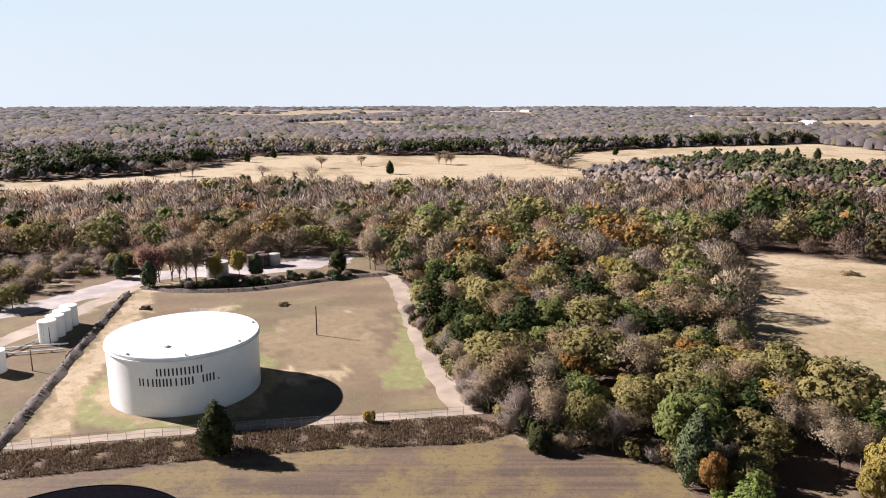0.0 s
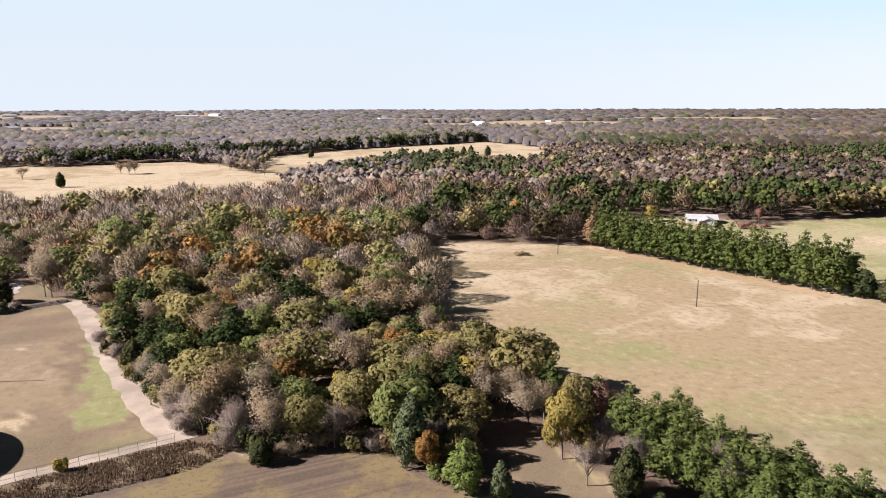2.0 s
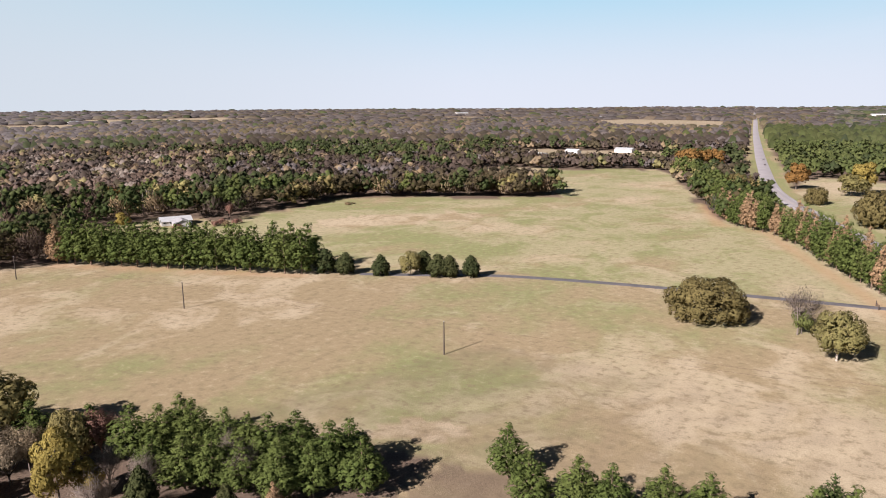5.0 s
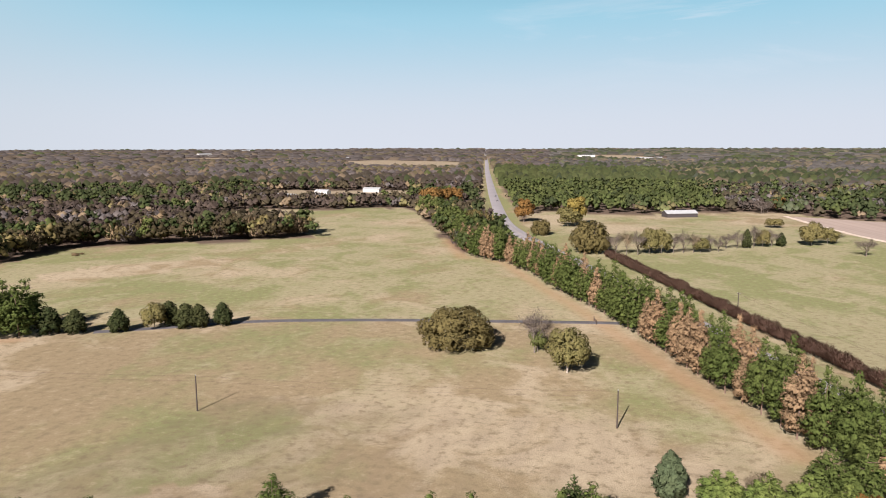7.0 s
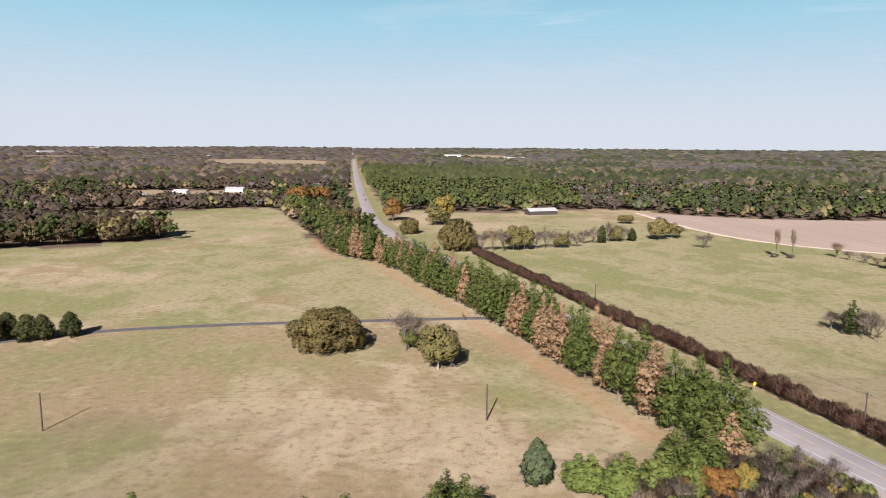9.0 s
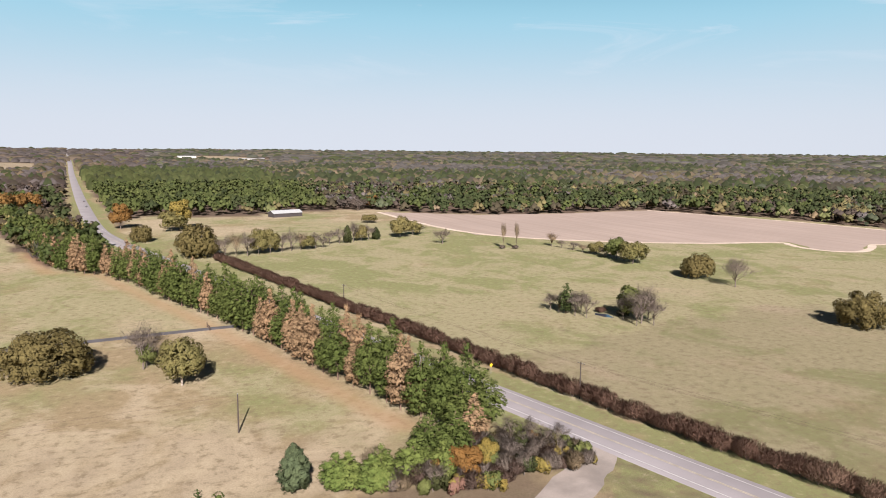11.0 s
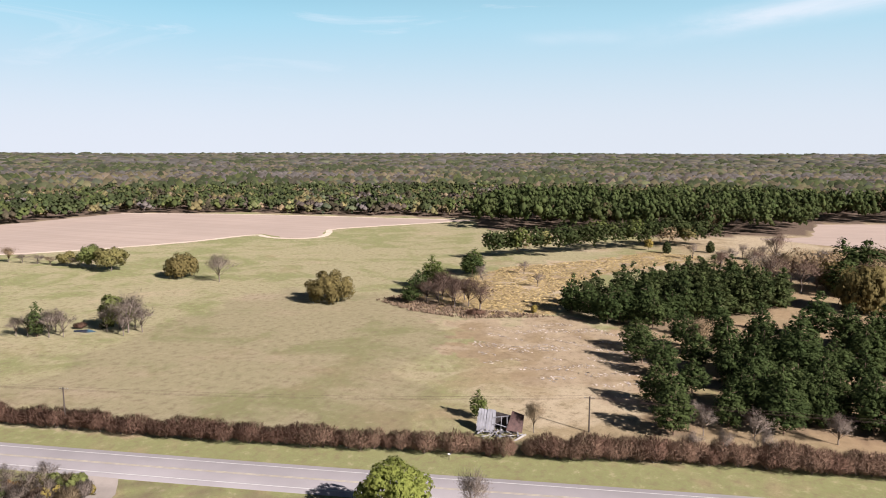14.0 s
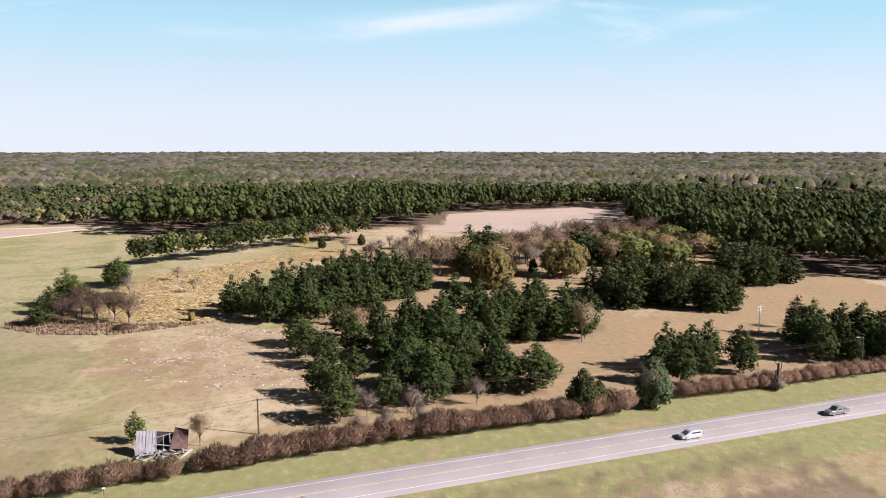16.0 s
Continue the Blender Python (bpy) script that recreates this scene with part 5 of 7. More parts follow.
# dumped machine and brush in the yard
junk = thing("scrap_heap", "small dark heap of scrap machinery on grass", "scrap", -89, 200)
g_j = np.random.default_rng(9)
for k in range(5):
    bm = bmesh.new()
    add_box(bm, g_j.uniform(0.8, 2.4), g_j.uniform(0.5, 1.2), g_j.uniform(0.4, 1.1), g_j.uniform(-1.5, 1.5), g_j.uniform(-0.8, 0.8), 0, g_j.uniform(0, 90), 0.05)
    part("scrap_piece", bm, M_RUST, junk)


def brush(x, y, w, h, kind, label, group="", lobes=7, n=420):
    """A low thicket or heap of brushwood."""
    g = np.random.default_rng(int(abs(x * 7 + y * 13)) % 9999)
    root = thing("bush", label, "shrub", x, y, g.uniform(0, 360), group=group)
    ls = [((g.normal(0, w * 0.22), g.normal(0, w * 0.22), h * g.uniform(0.35, 0.6)), (w * g.uniform(0.16, 0.26), w * g.uniform(0.16, 0.26), h * g.uniform(0.35, 0.45))) for _ in range(lobes)]
    v, f, nrm = vase(g, h, w) if "bare" in kind or kind in ("tan", "myrtle", "palemyrtle") else leafy(ls, int(n * 2.4), 0.24, g, 0.62, 0.55, (4, 2), 0.2)
    new("foliage", mesh_of("foliage", v, [f], [LEAF[kind]], normals=nrm)).parent = root
    st = join([limb([(0, 0, -0.1), (g.normal(0, w * 0.1), g.normal(0, w * 0.1), h * 0.4), (g.normal(0, w * 0.25), g.normal(0, w * 0.25), h * 0.8)], 0.06, 0.02, 4) for _ in range(4)])
    new("stem", mesh_of("stem", st[0], [st[1]], [M_BARK])).parent = root
    return root


# ---- single trees ----
g_t = np.random.default_rng(21)


def trees(kind, spots, tall, wide=1.0, fine=1, label="", group=""):
    for x, y in spots:
        plant(kind, x, y, tall * g_t.uniform(0.92, 1.08), wide * g_t.uniform(0.95, 1.05), fine, group, label, g_t)


plant("cedar", -39.6, 112.6, 1.05, 1.0, 2, "", "dense dark green cedar beside the fence", g_t)
brush(-14, 124.5, 2.2, 2.6, "yellow", "small yellow-green bush beside the fence track")
trees("red", [(-97, 232), (-93.5, 233.5), (-100, 230)], 1.35, 0.95, 1, "tall thin tree with reddish-pink leaves", "young trees by the pad")
trees("tan", [(-90, 232), (-89, 235), (-84.5, 232.5), (-86, 236)], 1.3, 0.7, 1, "tall thin tree with russet-tan leaves", "young trees by the pad")
trees("yellow", [(-72, 240), (-78, 232)], 1.0, 0.7, 1, "slender yellow-green young tree by tanks", "young trees by the pad")
trees("bluecedar", [(-98, 226), (-66, 240), (-113, 238)], 1.0, 1.0, 1, "", "young trees by the pad")
trees("tan", [(-25, 250), (-27, 252)], 1.25, 0.8, 1, "lone thin russet tree beside the track", "")
plant("cedar", -38.5, 250, 0.85, 1.3, 1, "", "bushy cedar on the yard bank", g_t)
for k in range(34):
    s = (k + g_t.uniform(-0.5, 0.5)) / 33
    brush(-84 + 50 * s + g_t.normal(0, 1), 223 + 18 * s + g_t.normal(0, 1.5), g_t.uniform(2.0, 5), g_t.uniform(1.2, 3.6), ("bluecedar", "bare", "tan", "cedar")[k % 4], "low scrubby bush on the yard bank", "scrub on the bank")
brush(-49, 204, 3.0, 0.8, "brown", "heap of dead brushwood in the yard")

for x, y in zip(*spread([(-165, 196), (-130, 196), (-136, 216), (-133, 240), (-113, 251), (-118, 264), (-150, 262), (-165, 245)], 7.0, g_t)):
    brush(x, y, g_t.uniform(3.5, 6), g_t.uniform(2.2, 4.4), pick(g_t, {"bare": 5, "bluecedar": 2, "olive": 3, "tan": 2}, 1)[0], "grey scrubby bush beside the gravel road", "scrub by the road", 7, 500)
    plant(pick(g_t, {"bare": 6, "tan": 2, "olive": 2, "redbare": 2}, 1)[0], x + 3.5, y + 2, g_t.uniform(0.5, 0.75), 1.1, 0, "scrub by the road", "", g_t)

# pasture oak and companions
plant("oak", 203, 9, 1.1, 1.1, 2, "", "very broad low oak with dull olive leaves in pasture", g_t)
plant("bare", 199, -14, 1.15, 1.15, 2, "", "thin grey half-bare tree in pasture", g_t)
plant("green", 200, -15, 0.6, 0.7, 1, "", "sparse grey-green tree in pasture", g_t)
odd = plant("olive", 181, -21.5, 0.98, 0.82, 2, "", "yellow-green pasture tree with a pale bare trunk", g_t)
bm = bmesh.new()
add_tube(bm, (0, 0, -0.3), (0.1, 0.2, 5.2), 0.38, 0.24, 8)
add_tube(bm, (0.05, 0.1, 2.2), (1.3, 0.6, 4.2), 0.16, 0.1, 6)
part("pale_trunk", bm, M_PALEBARK, odd, "pale bark trunk")
trees("cedar", [(211, 141), (212, 133), (224, 107), (221, 100)], 0.95, 1.35, 1, "", "cedars along the driveway")
trees("cedar", [(215, 120), (222, 96), (225, 89)], 0.83, 1.25, 1, "", "cedars along the driveway")
plant("olive", 219, 110, 0.68, 0.85, 1, "cedars along the driveway", "small round bushy tree beside the driveway", g_t)
brush(145, 243, 6, 1.2, "brown", "heap of dead brushwood in the pasture")
brush(372, 228, 8, 1.0, "brown", "heap of dead brushwood in the far pasture")

# front of the near wood and its strip
WOOD = "wood beside the tank yard"
plant("bluecedar", 40.3, 102.3, 1.4, 0.85, 2, WOOD, "tall grey-green cedar at the wood's front", g_t)
plant("orange", 41.4, 97.6, 0.85, 0.55, 2, WOOD, "slender orange-brown tree at the wood's front", g_t)
plant("limepine", 44.8, 90.6, 0.9, 0.95, 2, WOOD, "yellow-green bushy evergreen at the wood's front", g_t)
plant("limepine", 42.0, 96.0, 0.42, 0.9, 2, WOOD, "small yellow-green evergreen at the wood's front", g_t)
plant("bluecedar", 48.9, 86.4, 0.72, 0.95, 2, WOOD, "small green cedar at the wood's front", g_t)
plant("cedar", 67.3, 78.8, 0.95, 0.9, 2, WOOD, "bronze-green cedar in front of pines", g_t)
plant("yellow", 64.7, 93.0, 1.3, 0.7, 2, WOOD, "tall golden yellow tree in autumn leaf", g_t)
plant("yellow", 68.5, 91.0, 0.75, 0.8, 2, WOOD, "smaller golden yellow tree beside pines", g_t)
plant("olive", 50.0, 124.0, 0.95, 0.75, 2, WOOD, "", g_t)
plant("brown", 59.0, 129.0, 0.95, 0.95, 1, WOOD, "broad tree with golden brown autumn leaves", g_t)
plant("yellow", 63.5, 124.0, 0.9, 1.3, 1, WOOD, "broad tree with yellowing autumn leaves", g_t)
trees("tan", [(68, 115), (62, 115.5), (66, 106.5), (70, 107)], 0.75, 1.0, 2, "", WOOD)
plant("green", 72, 163, 0.7, 0.7, 1, WOOD, "", g_t)
plant("olive", 73.7, 101.8, 0.85, 0.6, 2, WOOD, "", g_t)
plant("red", 78, 99.5, 1.0, 0.75, 2, WOOD, "slender tree with thin pinkish leaves", g_t)
trees("bare", [(70.5, 89), (84, 76), (63.5, 84), (72, 83), (80, 70)], 0.72, 0.8, 2, "", WOOD)
trees("pine", [(73.5, 141), (75, 134), (74, 122.5), (75, 112.5), (79.7, 94), (82.2, 90), (84.7, 85), (86, 79), (85.8, 74), (86.2, 70), (86.2, 64), (86, 58)], 0.74, 1.05, 2, "", WOOD)
trees("pine", [(75, 84.5), (76, 79), (78, 75), (79, 70), (82.7, 65.4), (82.8, 59.3), (91, 68), (92, 58), (79, 63), (88, 91), (80, 104), (86, 52)], 0.64, 1.1, 2, "", WOOD)
trees("rustpine", [(75.4, 61)], 0.4, 0.9, 2, "small rusty young tree before pines", WOOD)
trees("cedar", [(66, 70), (73, 68)], 0.6, 1.0, 2, "", WOOD)
g_e = np.random.default_rng(33)
for k, (x, y) in enumerate(smooth_line([(-9, 193), (-2, 169), (3, 143), (8, 127), (18, 116), (40, 111), (40, 102), (45, 95)], 3.6)):
    kind = ("bare", "olive", "tan", "brown", "cedar", "olive", "bare")[int(g_e.integers(0, 7))]
    brush(x + g_e.normal(0, 1), y + g_e.normal(0, 1), g_e.uniform(3.5, 6), g_e.uniform(2.2, 5), kind, "scrubby bush at the edge of the wood", "edge scrub", 6, 380)

trees("tan", [(6, 138), (9, 129), (4, 148), (20, 118)], 0.8, 0.9, 2, "", WOOD)
trees("bare", [(8, 134), (14, 121), (1, 157), (30, 113.5)], 0.8, 0.9, 2, "", WOOD)
trees("olive", [(11, 133), (26, 117), (2, 164)], 0.7, 0.8, 2, "", WOOD)

# tree line towards the highway, below the eye
trees("pine", [(92, 27), (94, 20), (93, 15), (95, 8), (95, 2), (97, -11), (99, -16), (100, 33)], 0.68, 1.0, 2, "young bright green pine tree in the fence row", "fence row")
trees("darkpine", [(105, -14)], 0.57, 0.8, 2, "", "fence row")
plant("bluecedar", 114.5, -31.5, 0.95, 1.15, 2, "fence row", "", g_t)
trees("limepine", [(111, -38), (107.5, -45)], 0.68, 1.1, 2, "", "fence row")
plant("tan", 111, -45, 0.6, 0.8, 1, "fence row", "small half-bare russet tree", g_t)
trees("pine", [(112.5, -57), (110, -61)], 0.78, 1.0, 2, "", "fence row")
plant("rustpine", 118, -70, 0.75, 1.0, 1, "fence row", "", g_t)
plant("orange", 106, -55, 0.45, 0.8, 2, "fence row", "low sapling with orange autumn leaves", g_t)
plant("yellow", 106, -66, 0.62, 0.9, 2, "fence row", "", g_t)
trees("bare", [(103, -53), (106, -71), (104, -76), (109, -77), (101, -71), (107, -80), (110, -72), (112, -80), (103, -80), (114, -76), (108, -84)], 0.54, 1.0, 1, "leafless grey thicket tree beside the highway", "fence row")
brush(102, -72, 4.2, 3.6, "cedar", "dense green rounded bush", "fence row", 8, 800)
brush(101.5, -84, 4.6, 3.8, "green", "dense green rounded bush beside the entrance", "fence row", 8, 800)
brush(99, -62, 3.6, 3.0, "yellow", "yellow-green bush in the fence row", "fence row", 7, 700)
brush(101, -57, 3.0, 2.6, "red", "low russet bush in the fence row", "fence row", 6, 600)
trees("pine", [(128, -70), (124, -76), (121, -69)], 0.85, 1.0, 2, "", "fence row")
trees("rustpine", [(133, -74), (138, -68)], 0.8, 1.0, 2, "", "fence row")
g_k = np.random.default_rng(55)
for x, y in zip(*spread([(112, -40), (106, -44), (99, -58), (99, -74), (96.5, -86), (104, -87), (113, -80), (114, -66), (110, -52)], 2.9, g_k)):
    kind = pick(g_k, {"bare": 7, "redbare": 3, "tan": 4, "cedar": 2, "olive": 2, "green": 1.5, "yellow": 1, "orange": 1}, 1)[0]
    brush(x, y, g_k.uniform(2.6, 4.2), g_k.uniform(2.2, 5.0), kind, "tangled thicket shrub in the fence row", "fence row", 6, 420)
trees("limepine", [(110.5, -40), (108, -43.5), (111, -46.5), (109, -52), (107, -57)], 0.72, 1.1, 2, "", "fence row")
trees("orange", [(104, -61), (106, -60)], 0.62, 0.9, 2, "orange-gold young tree in the fence row", "fence row")
plant("lime", 44.2, -93.5, 1.03, 0.95, 2, "", "bright yellow-green tree below the highway", g_t)
plant("bare", 33, -99.5, 0.95, 0.75, 2, "", "small leafless tree below the highway", g_t)
plant("darkpine", 9, -95.5, 0.76, 0.8, 2, "", "young pine tree below the highway", g_t)

# bare hedge along the highway
HEDGE = [(379, -65), (312, -76), (243, -87), (191, -96), (142, -103.5), (110, -109), (87, -114), (58, -121), (45, -124.5), (31, -128), (5, -136), (-18, -141), (-42, -145), (-59, -148)]
hl = smooth_line(HEDGE, 2.6)
for k, (x, y) in enumerate(hl):
    if 20 < x < 62 and k % 6 == 2:
        continue
    plant("myrtle" if x > 75 or k % 4 == 0 else "palemyrtle", x, y + g_t.normal(0, 0.4), g_t.uniform(0.78, 1.12) * (1.0 if x > 25 else 1.12), g_t.uniform(0.95, 1.25), 1, "hedge along the highway", "", g_t, 5)
for x, y in smooth_line([(-78, -156), (-98, -159), (-112, -162.5), (-127, -165.5), (-150, -170)], 3.4):
    plant("palemyrtle", x, y, g_t.uniform(0.8, 1.0), 1.15, 1, "hedge along the highway", "", g_t, 5)
plant("cedar", -50, -148, 1.15, 1.15, 2, "", "tall dark cedar in the highway hedge", g_t)
plant("cedar", -54, -149, 0.8, 1.1, 1, "", "dark cedar in the highway hedge", g_t)
plant("bluecedar", -68, -151, 1.3, 1.25, 2, "", "shaggy grey-green tree in the highway hedge", g_t)
plant("bare", -66, -150, 1.0, 0.8, 2, "", "vine-covered leafless tree in the hedge", g_t)
snag = thing("dead_tree", "broken dark dead tree snag beside the highway", "tree", -104, -158.5, 40)
for nm, pts, r0, r1 in (("trunk", [(0, 0, -0.3), (0.3, 0.1, 2.2), (-0.2, 0, 4.4), (0.5, 0.2, 6.8)], 0.5, 0.28), ("limb", [(0.2, 0, 2.6), (1.8, 0.2, 3.6), (2.6, 0.3, 5.6)], 0.24, 0.1), ("limb", [(-0.1, 0, 4.2), (-1.5, 0.3, 5.2), (-1.9, 0.2, 6.6)], 0.2, 0.08), ("limb", [(0.4, 0.1, 6.2), (1.5, -0.2, 7.2), (1.6, 0, 8.2)], 0.16, 0.05)):
    sv, sf = limb(pts, r0, r1, 8)
    new(nm, mesh_of(nm, sv, [sf], [M_WOOD])).parent = snag
brush(-104, -158.5, 4.5, 2.4, "bare", "leafless scrub round a dead tree")
trees("bare", [(-12, -142), (-5, -140), (1, -139)], 0.62, 0.8, 1, "small leafless grey tree behind the hedge", "")

# pasture south of the highway
sized("oak", 232, -260, 11.5, 15, 1, "", "round russet oak in green pasture", g_t)
sized("bare", 209, -258, 13, 12.5, 2, "", "leafless pale round oak in green pasture", g_t)
sized("oak", 140, -239, 12.5, 18, 2, "", "broad domed dull brown oak in pasture", g_t)
POND = "pond thicket"
sized("bare", 178, -173, 13.5, 13, 2, POND, "leafless grey tree beside the pond", g_t)
sized("green", 184, -175, 12.5, 10, 1, POND, "sparse green tree beside the pond", g_t)
sized("darkpine", 201, -158, 11.5, 6.5, 1, POND, "dark evergreen tree beside the pond", g_t)
for x, y, tall, wide in ((204, -157, 8, 7), (208, -156, 6.5, 7), (197, -159, 9, 8), (201, -165, 8, 7), (205, -163, 7, 7), (193, -161, 8.5, 7), (174, -175, 9, 8), (181, -179, 9, 8), (176, -169, 8, 7), (185, -171, 8, 7)):
    sized("bare", x, y, tall, wide, 1, POND, "leafless scrub tree beside the pond", g_t)
brush(189, -174, 4, 2.6, "cedar", "green bush beside the pond", POND)
brush(197, -171, 4, 2.0, "myrtle", "low russet bush beside the pond", POND)
patch("pond", [(197, -168.5), (195, -166.5), (191, -167.5), (188.5, -170), (193, -171.5)], M_WATER, "small blue pond among bare scrub", "water", 0.05, 0.3, 1.5)
ROW = "pasture hedgerow"
for kind, x, y, tall, wide in (("brown", 350, -262, 8, 9), ("bare", 341, -263, 5, 7), ("bare", 331, -264, 5.2, 8), ("tan", 322, -264, 5, 7), ("olive", 311, -265, 7.4, 9), ("bare", 302, -264, 6, 8), ("green", 292, -263, 12.5, 11), ("olive", 277, -261, 13, 13.5), ("bare", 284, -265, 9, 9)):
    sized(kind, x, y, tall, wide, 1, ROW, "scrubby hedgerow tree in pasture", g_t)
for x, y in ((353, -228), (349, -235)):
    sized("tan", x, y, 15.5, 4.6, 1, "", "tall thin spindly tree in pasture", g_t)
    brush(x + 1, y, 3.5, 2.2, "bare", "low bush round a spindly tree")
sized("oak", 394, -58, 18, 21, 1, ROW, "large rounded olive tree at the hedge's end", g_t)
for kind, x, y, tall, wide in (("bare", 388, -71, 12, 10), ("tan", 388, -77, 13, 9), ("bare", 387, -83, 13, 10), ("olive", 391, -90, 14, 10), ("olive", 393, -97, 13.5, 10), ("bare", 394, -104, 11, 9), ("bare", 396, -110, 12, 9), ("tan", 397, -116, 11, 9), ("olive", 398, -120, 9, 8), ("bare", 400, -126, 10, 8), ("bare", 401, -131, 7, 7)):
    sized(kind, x, y, tall, wide, 1, ROW, "", g_t)
for kind, x, y, tall, wide in (("bare", 413, -139, 9, 9), ("bare", 415, -146, 10, 9), ("cedar", 417, -152, 11, 6), ("bare", 419, -157, 13, 9), ("olive", 421, -163, 10, 8), ("bare", 423, -169, 10, 9), ("cedar", 425, -175, 8, 6), ("olive", 428, -194, 14, 12.5), ("olive", 436, -207, 10, 11), ("bare", 440, -214, 7, 8), ("olive", 522, -209, 7.5, 11), ("bare", 388, -205, 9.5, 12)):
    sized(kind, x, y, tall, wide, 1, ROW, "", g_t)
sized("orange", 554, -29, 19, 14, 1, "", "tall orange autumn tree by the highway", g_t)
sized("yellow", 530, -67, 24, 13, 1, "", "tall golden autumn tree at the pasture's edge", g_t)
sized("olive", 525, -60, 14, 18, 1, "", "broad grey-olive tree at the pasture's edge", g_t)
sized("oak", 472, -36, 10.5, 13, 1, "", "dark rounded tree beside the highway", g_t)
for x, y, tall, wide in ((498, 6, 15, 16), (508, 14, 14, 13), (478, 18, 13, 13)):
    sized("oak", x, y, tall, wide, 1, "", "dark rounded tree beside the highway", g_t)
for x, y in ((687, 52), (700, 44), (712, 34), (694, 60)):
    sized("orange", x, y, 20, 15, 0, "", "tall golden-orange tree by the highway", g_t)
for x, y in ((626, -239), (634, -244), (640, -250)):
    sized("bare", x, y, 11, 13, 0, "", "leafless grey tree at the field's corner", g_t)
sized("orange", 654, -264, 14, 14, 0, "", "orange-brown tree at the wood's edge", g_t)

# old meadow, pine strip and grove
for kind, x, y, tall, wide in (("pine", 112, -279, 15, 11), ("pine", 107, -274, 13, 10), ("darkpine", 113, -266, 10.5, 9), ("darkpine", 109, -248, 9, 8.5), ("darkpine", 106, -316, 12.5, 11)):
    sized(kind, x, y, tall, wide, 2, "", "rounded pine tree at the meadow's edge", g_t)
trees("redbare", [(103, -251), (98, -250), (94, -256), (90, -247), (100, -260), (86, -252), (97, -264), (91, -262), (80, -248), (103, -268)], 0.95, 1.3, 1, "leafless reddish scrub tree by the meadow", "meadow scrub")
trees("pine", [(107, -323), (109, -318)], 0.8, 1.1, 1, "", "meadow scrub")
trees("bare", [(102, -318), (100, -310), (96, -300), (84, -330), (70, -300)], 0.6, 1.2, 0, "", "meadow scrub")
brush(79, -239, 7, 2.0, "myrtle", "low russet thicket at the meadow's edge", "meadow scrub", 9, 700)
brush(60, -250, 3, 3.2, "yellow", "small yellowish bush at the meadow's edge", "meadow scrub")
far_pines = []
GROVE_PINES = [(19, -213, 9.7, 12), (10, -190, 11, 10), (10, -167, 10.4, 9), (5, -150, 11, 11), (-9, -173, 9, 9.5), (-6, -158, 9.7, 8), (-17, -159, 11, 12), (-15, -198, 14.5, 13.5), (-23, -195, 16.5, 14), (-32, -200, 12, 11), (-35, -166, 12.5, 12), (-43, -165, 11.8, 14), (-41, -210, 14, 12.5), (-52, -225, 12.6, 15), (-58, -214, 14.5, 15), (-66, -216, 13.6, 14), (-28, -184, 12, 11), (-20, -180, 10, 10), (2, -178, 9, 9)]
for x, y, tall, wide in GROVE_PINES:
    sized("darkpine", x, y, tall * 1.05, wide * 0.84, 2, "pine grove", "", g_t)
for x, y, tall, wide in ((-40, -232, 15, 13), (-52, -240, 15, 13), (-26, -222, 14, 12), (-70, -228, 15, 13), (-34, -248, 15, 13), (-64, -248, 16, 13), (-12, -184, 12, 10), (-36, -186, 13, 11), (16, -200, 11, 10), (6, -162, 11, 9), (-22, -168, 11, 10), (2, -200, 12, 11), (-6, -212, 13, 11), (6, -222, 12, 11), (-16, -226, 14, 12), (-4, -234, 13, 11)):
    sized("darkpine", x, y, tall * 1.05, wide * 0.84, 1, "pine grove", "", g_t)
sized("brown", 1, -209, 12, 9, 1, "pine grove", "thin russet tree among dark pines", g_t)
sized("tan", -69, -207, 14, 9, 1, "pine grove", "thin russet tree among dark pines", g_t)
for x, y in ((-1, -152), (2, -155), (-27, -157), (-11, -153)):
    sized("bare", x, y, 6.5, 5.5, 1, "pine grove", "small leafless grey tree behind the hedge", g_t)
for k, poly in enumerate(GROVES):
    for x, y in zip(*spread(poly, 7.2, g_t)):
        if k == 1 or min(math.hypot(x - p[0], y - p[1]) for p in GROVE_PINES) < 5.0:
            continue
        if math.hypot(x, y) < 262:
            plant("darkpine", x, y, g_t.uniform(0.62, 1.0), g_t.uniform(0.78, 0.95), 1 if math.hypot(x, y) < 235 else 0, "pine grove", "", g_t)
        else:
            far_pines.append((x, y))
sized("oak", -56, -296, 18, 20, 1, "old field trees", "big russet-gold oak among pines", g_t)
sized("oak", -96, -319, 17, 20, 1, "old field trees", "broad russet oak at the field edge", g_t)
for x, y, tall, wide in ((-90, -365, 19, 17), (-104, -368, 18, 16), (-34, -416, 16, 12), (-22, -382, 12, 11), (-58, -373, 13, 15), (-6, -377, 9, 15)):
    sized("redbare", x, y, tall, wide, 1, "old field trees", "leafless reddish tree in the old field", g_t)
for x, y in zip(*spread([(-18, -318), (-40, -314), (-50, -322), (-104, -328), (-104, -352), (-88, -382), (-58, -394), (-30, -360)], 13.5, g_t)):
    plant(pick(g_t, {"brown": 4, "oak": 2, "redbare": 4, "bare": 2, "darkpine": 2}, 1)[0], x, y, g_t.uniform(1.1, 1.5), 1.15, 0, "old field trees", "", g_t)
for x, y in zip(*spread([(-104, -402), (-150, -418), (-196, -426), (-196, -442), (-150, -440), (-108, -425)], 9.5, g_t)):
    plant("redbare", x, y, g_t.uniform(1.2, 1.6), 1.0, 0, "old field trees", "", g_t)
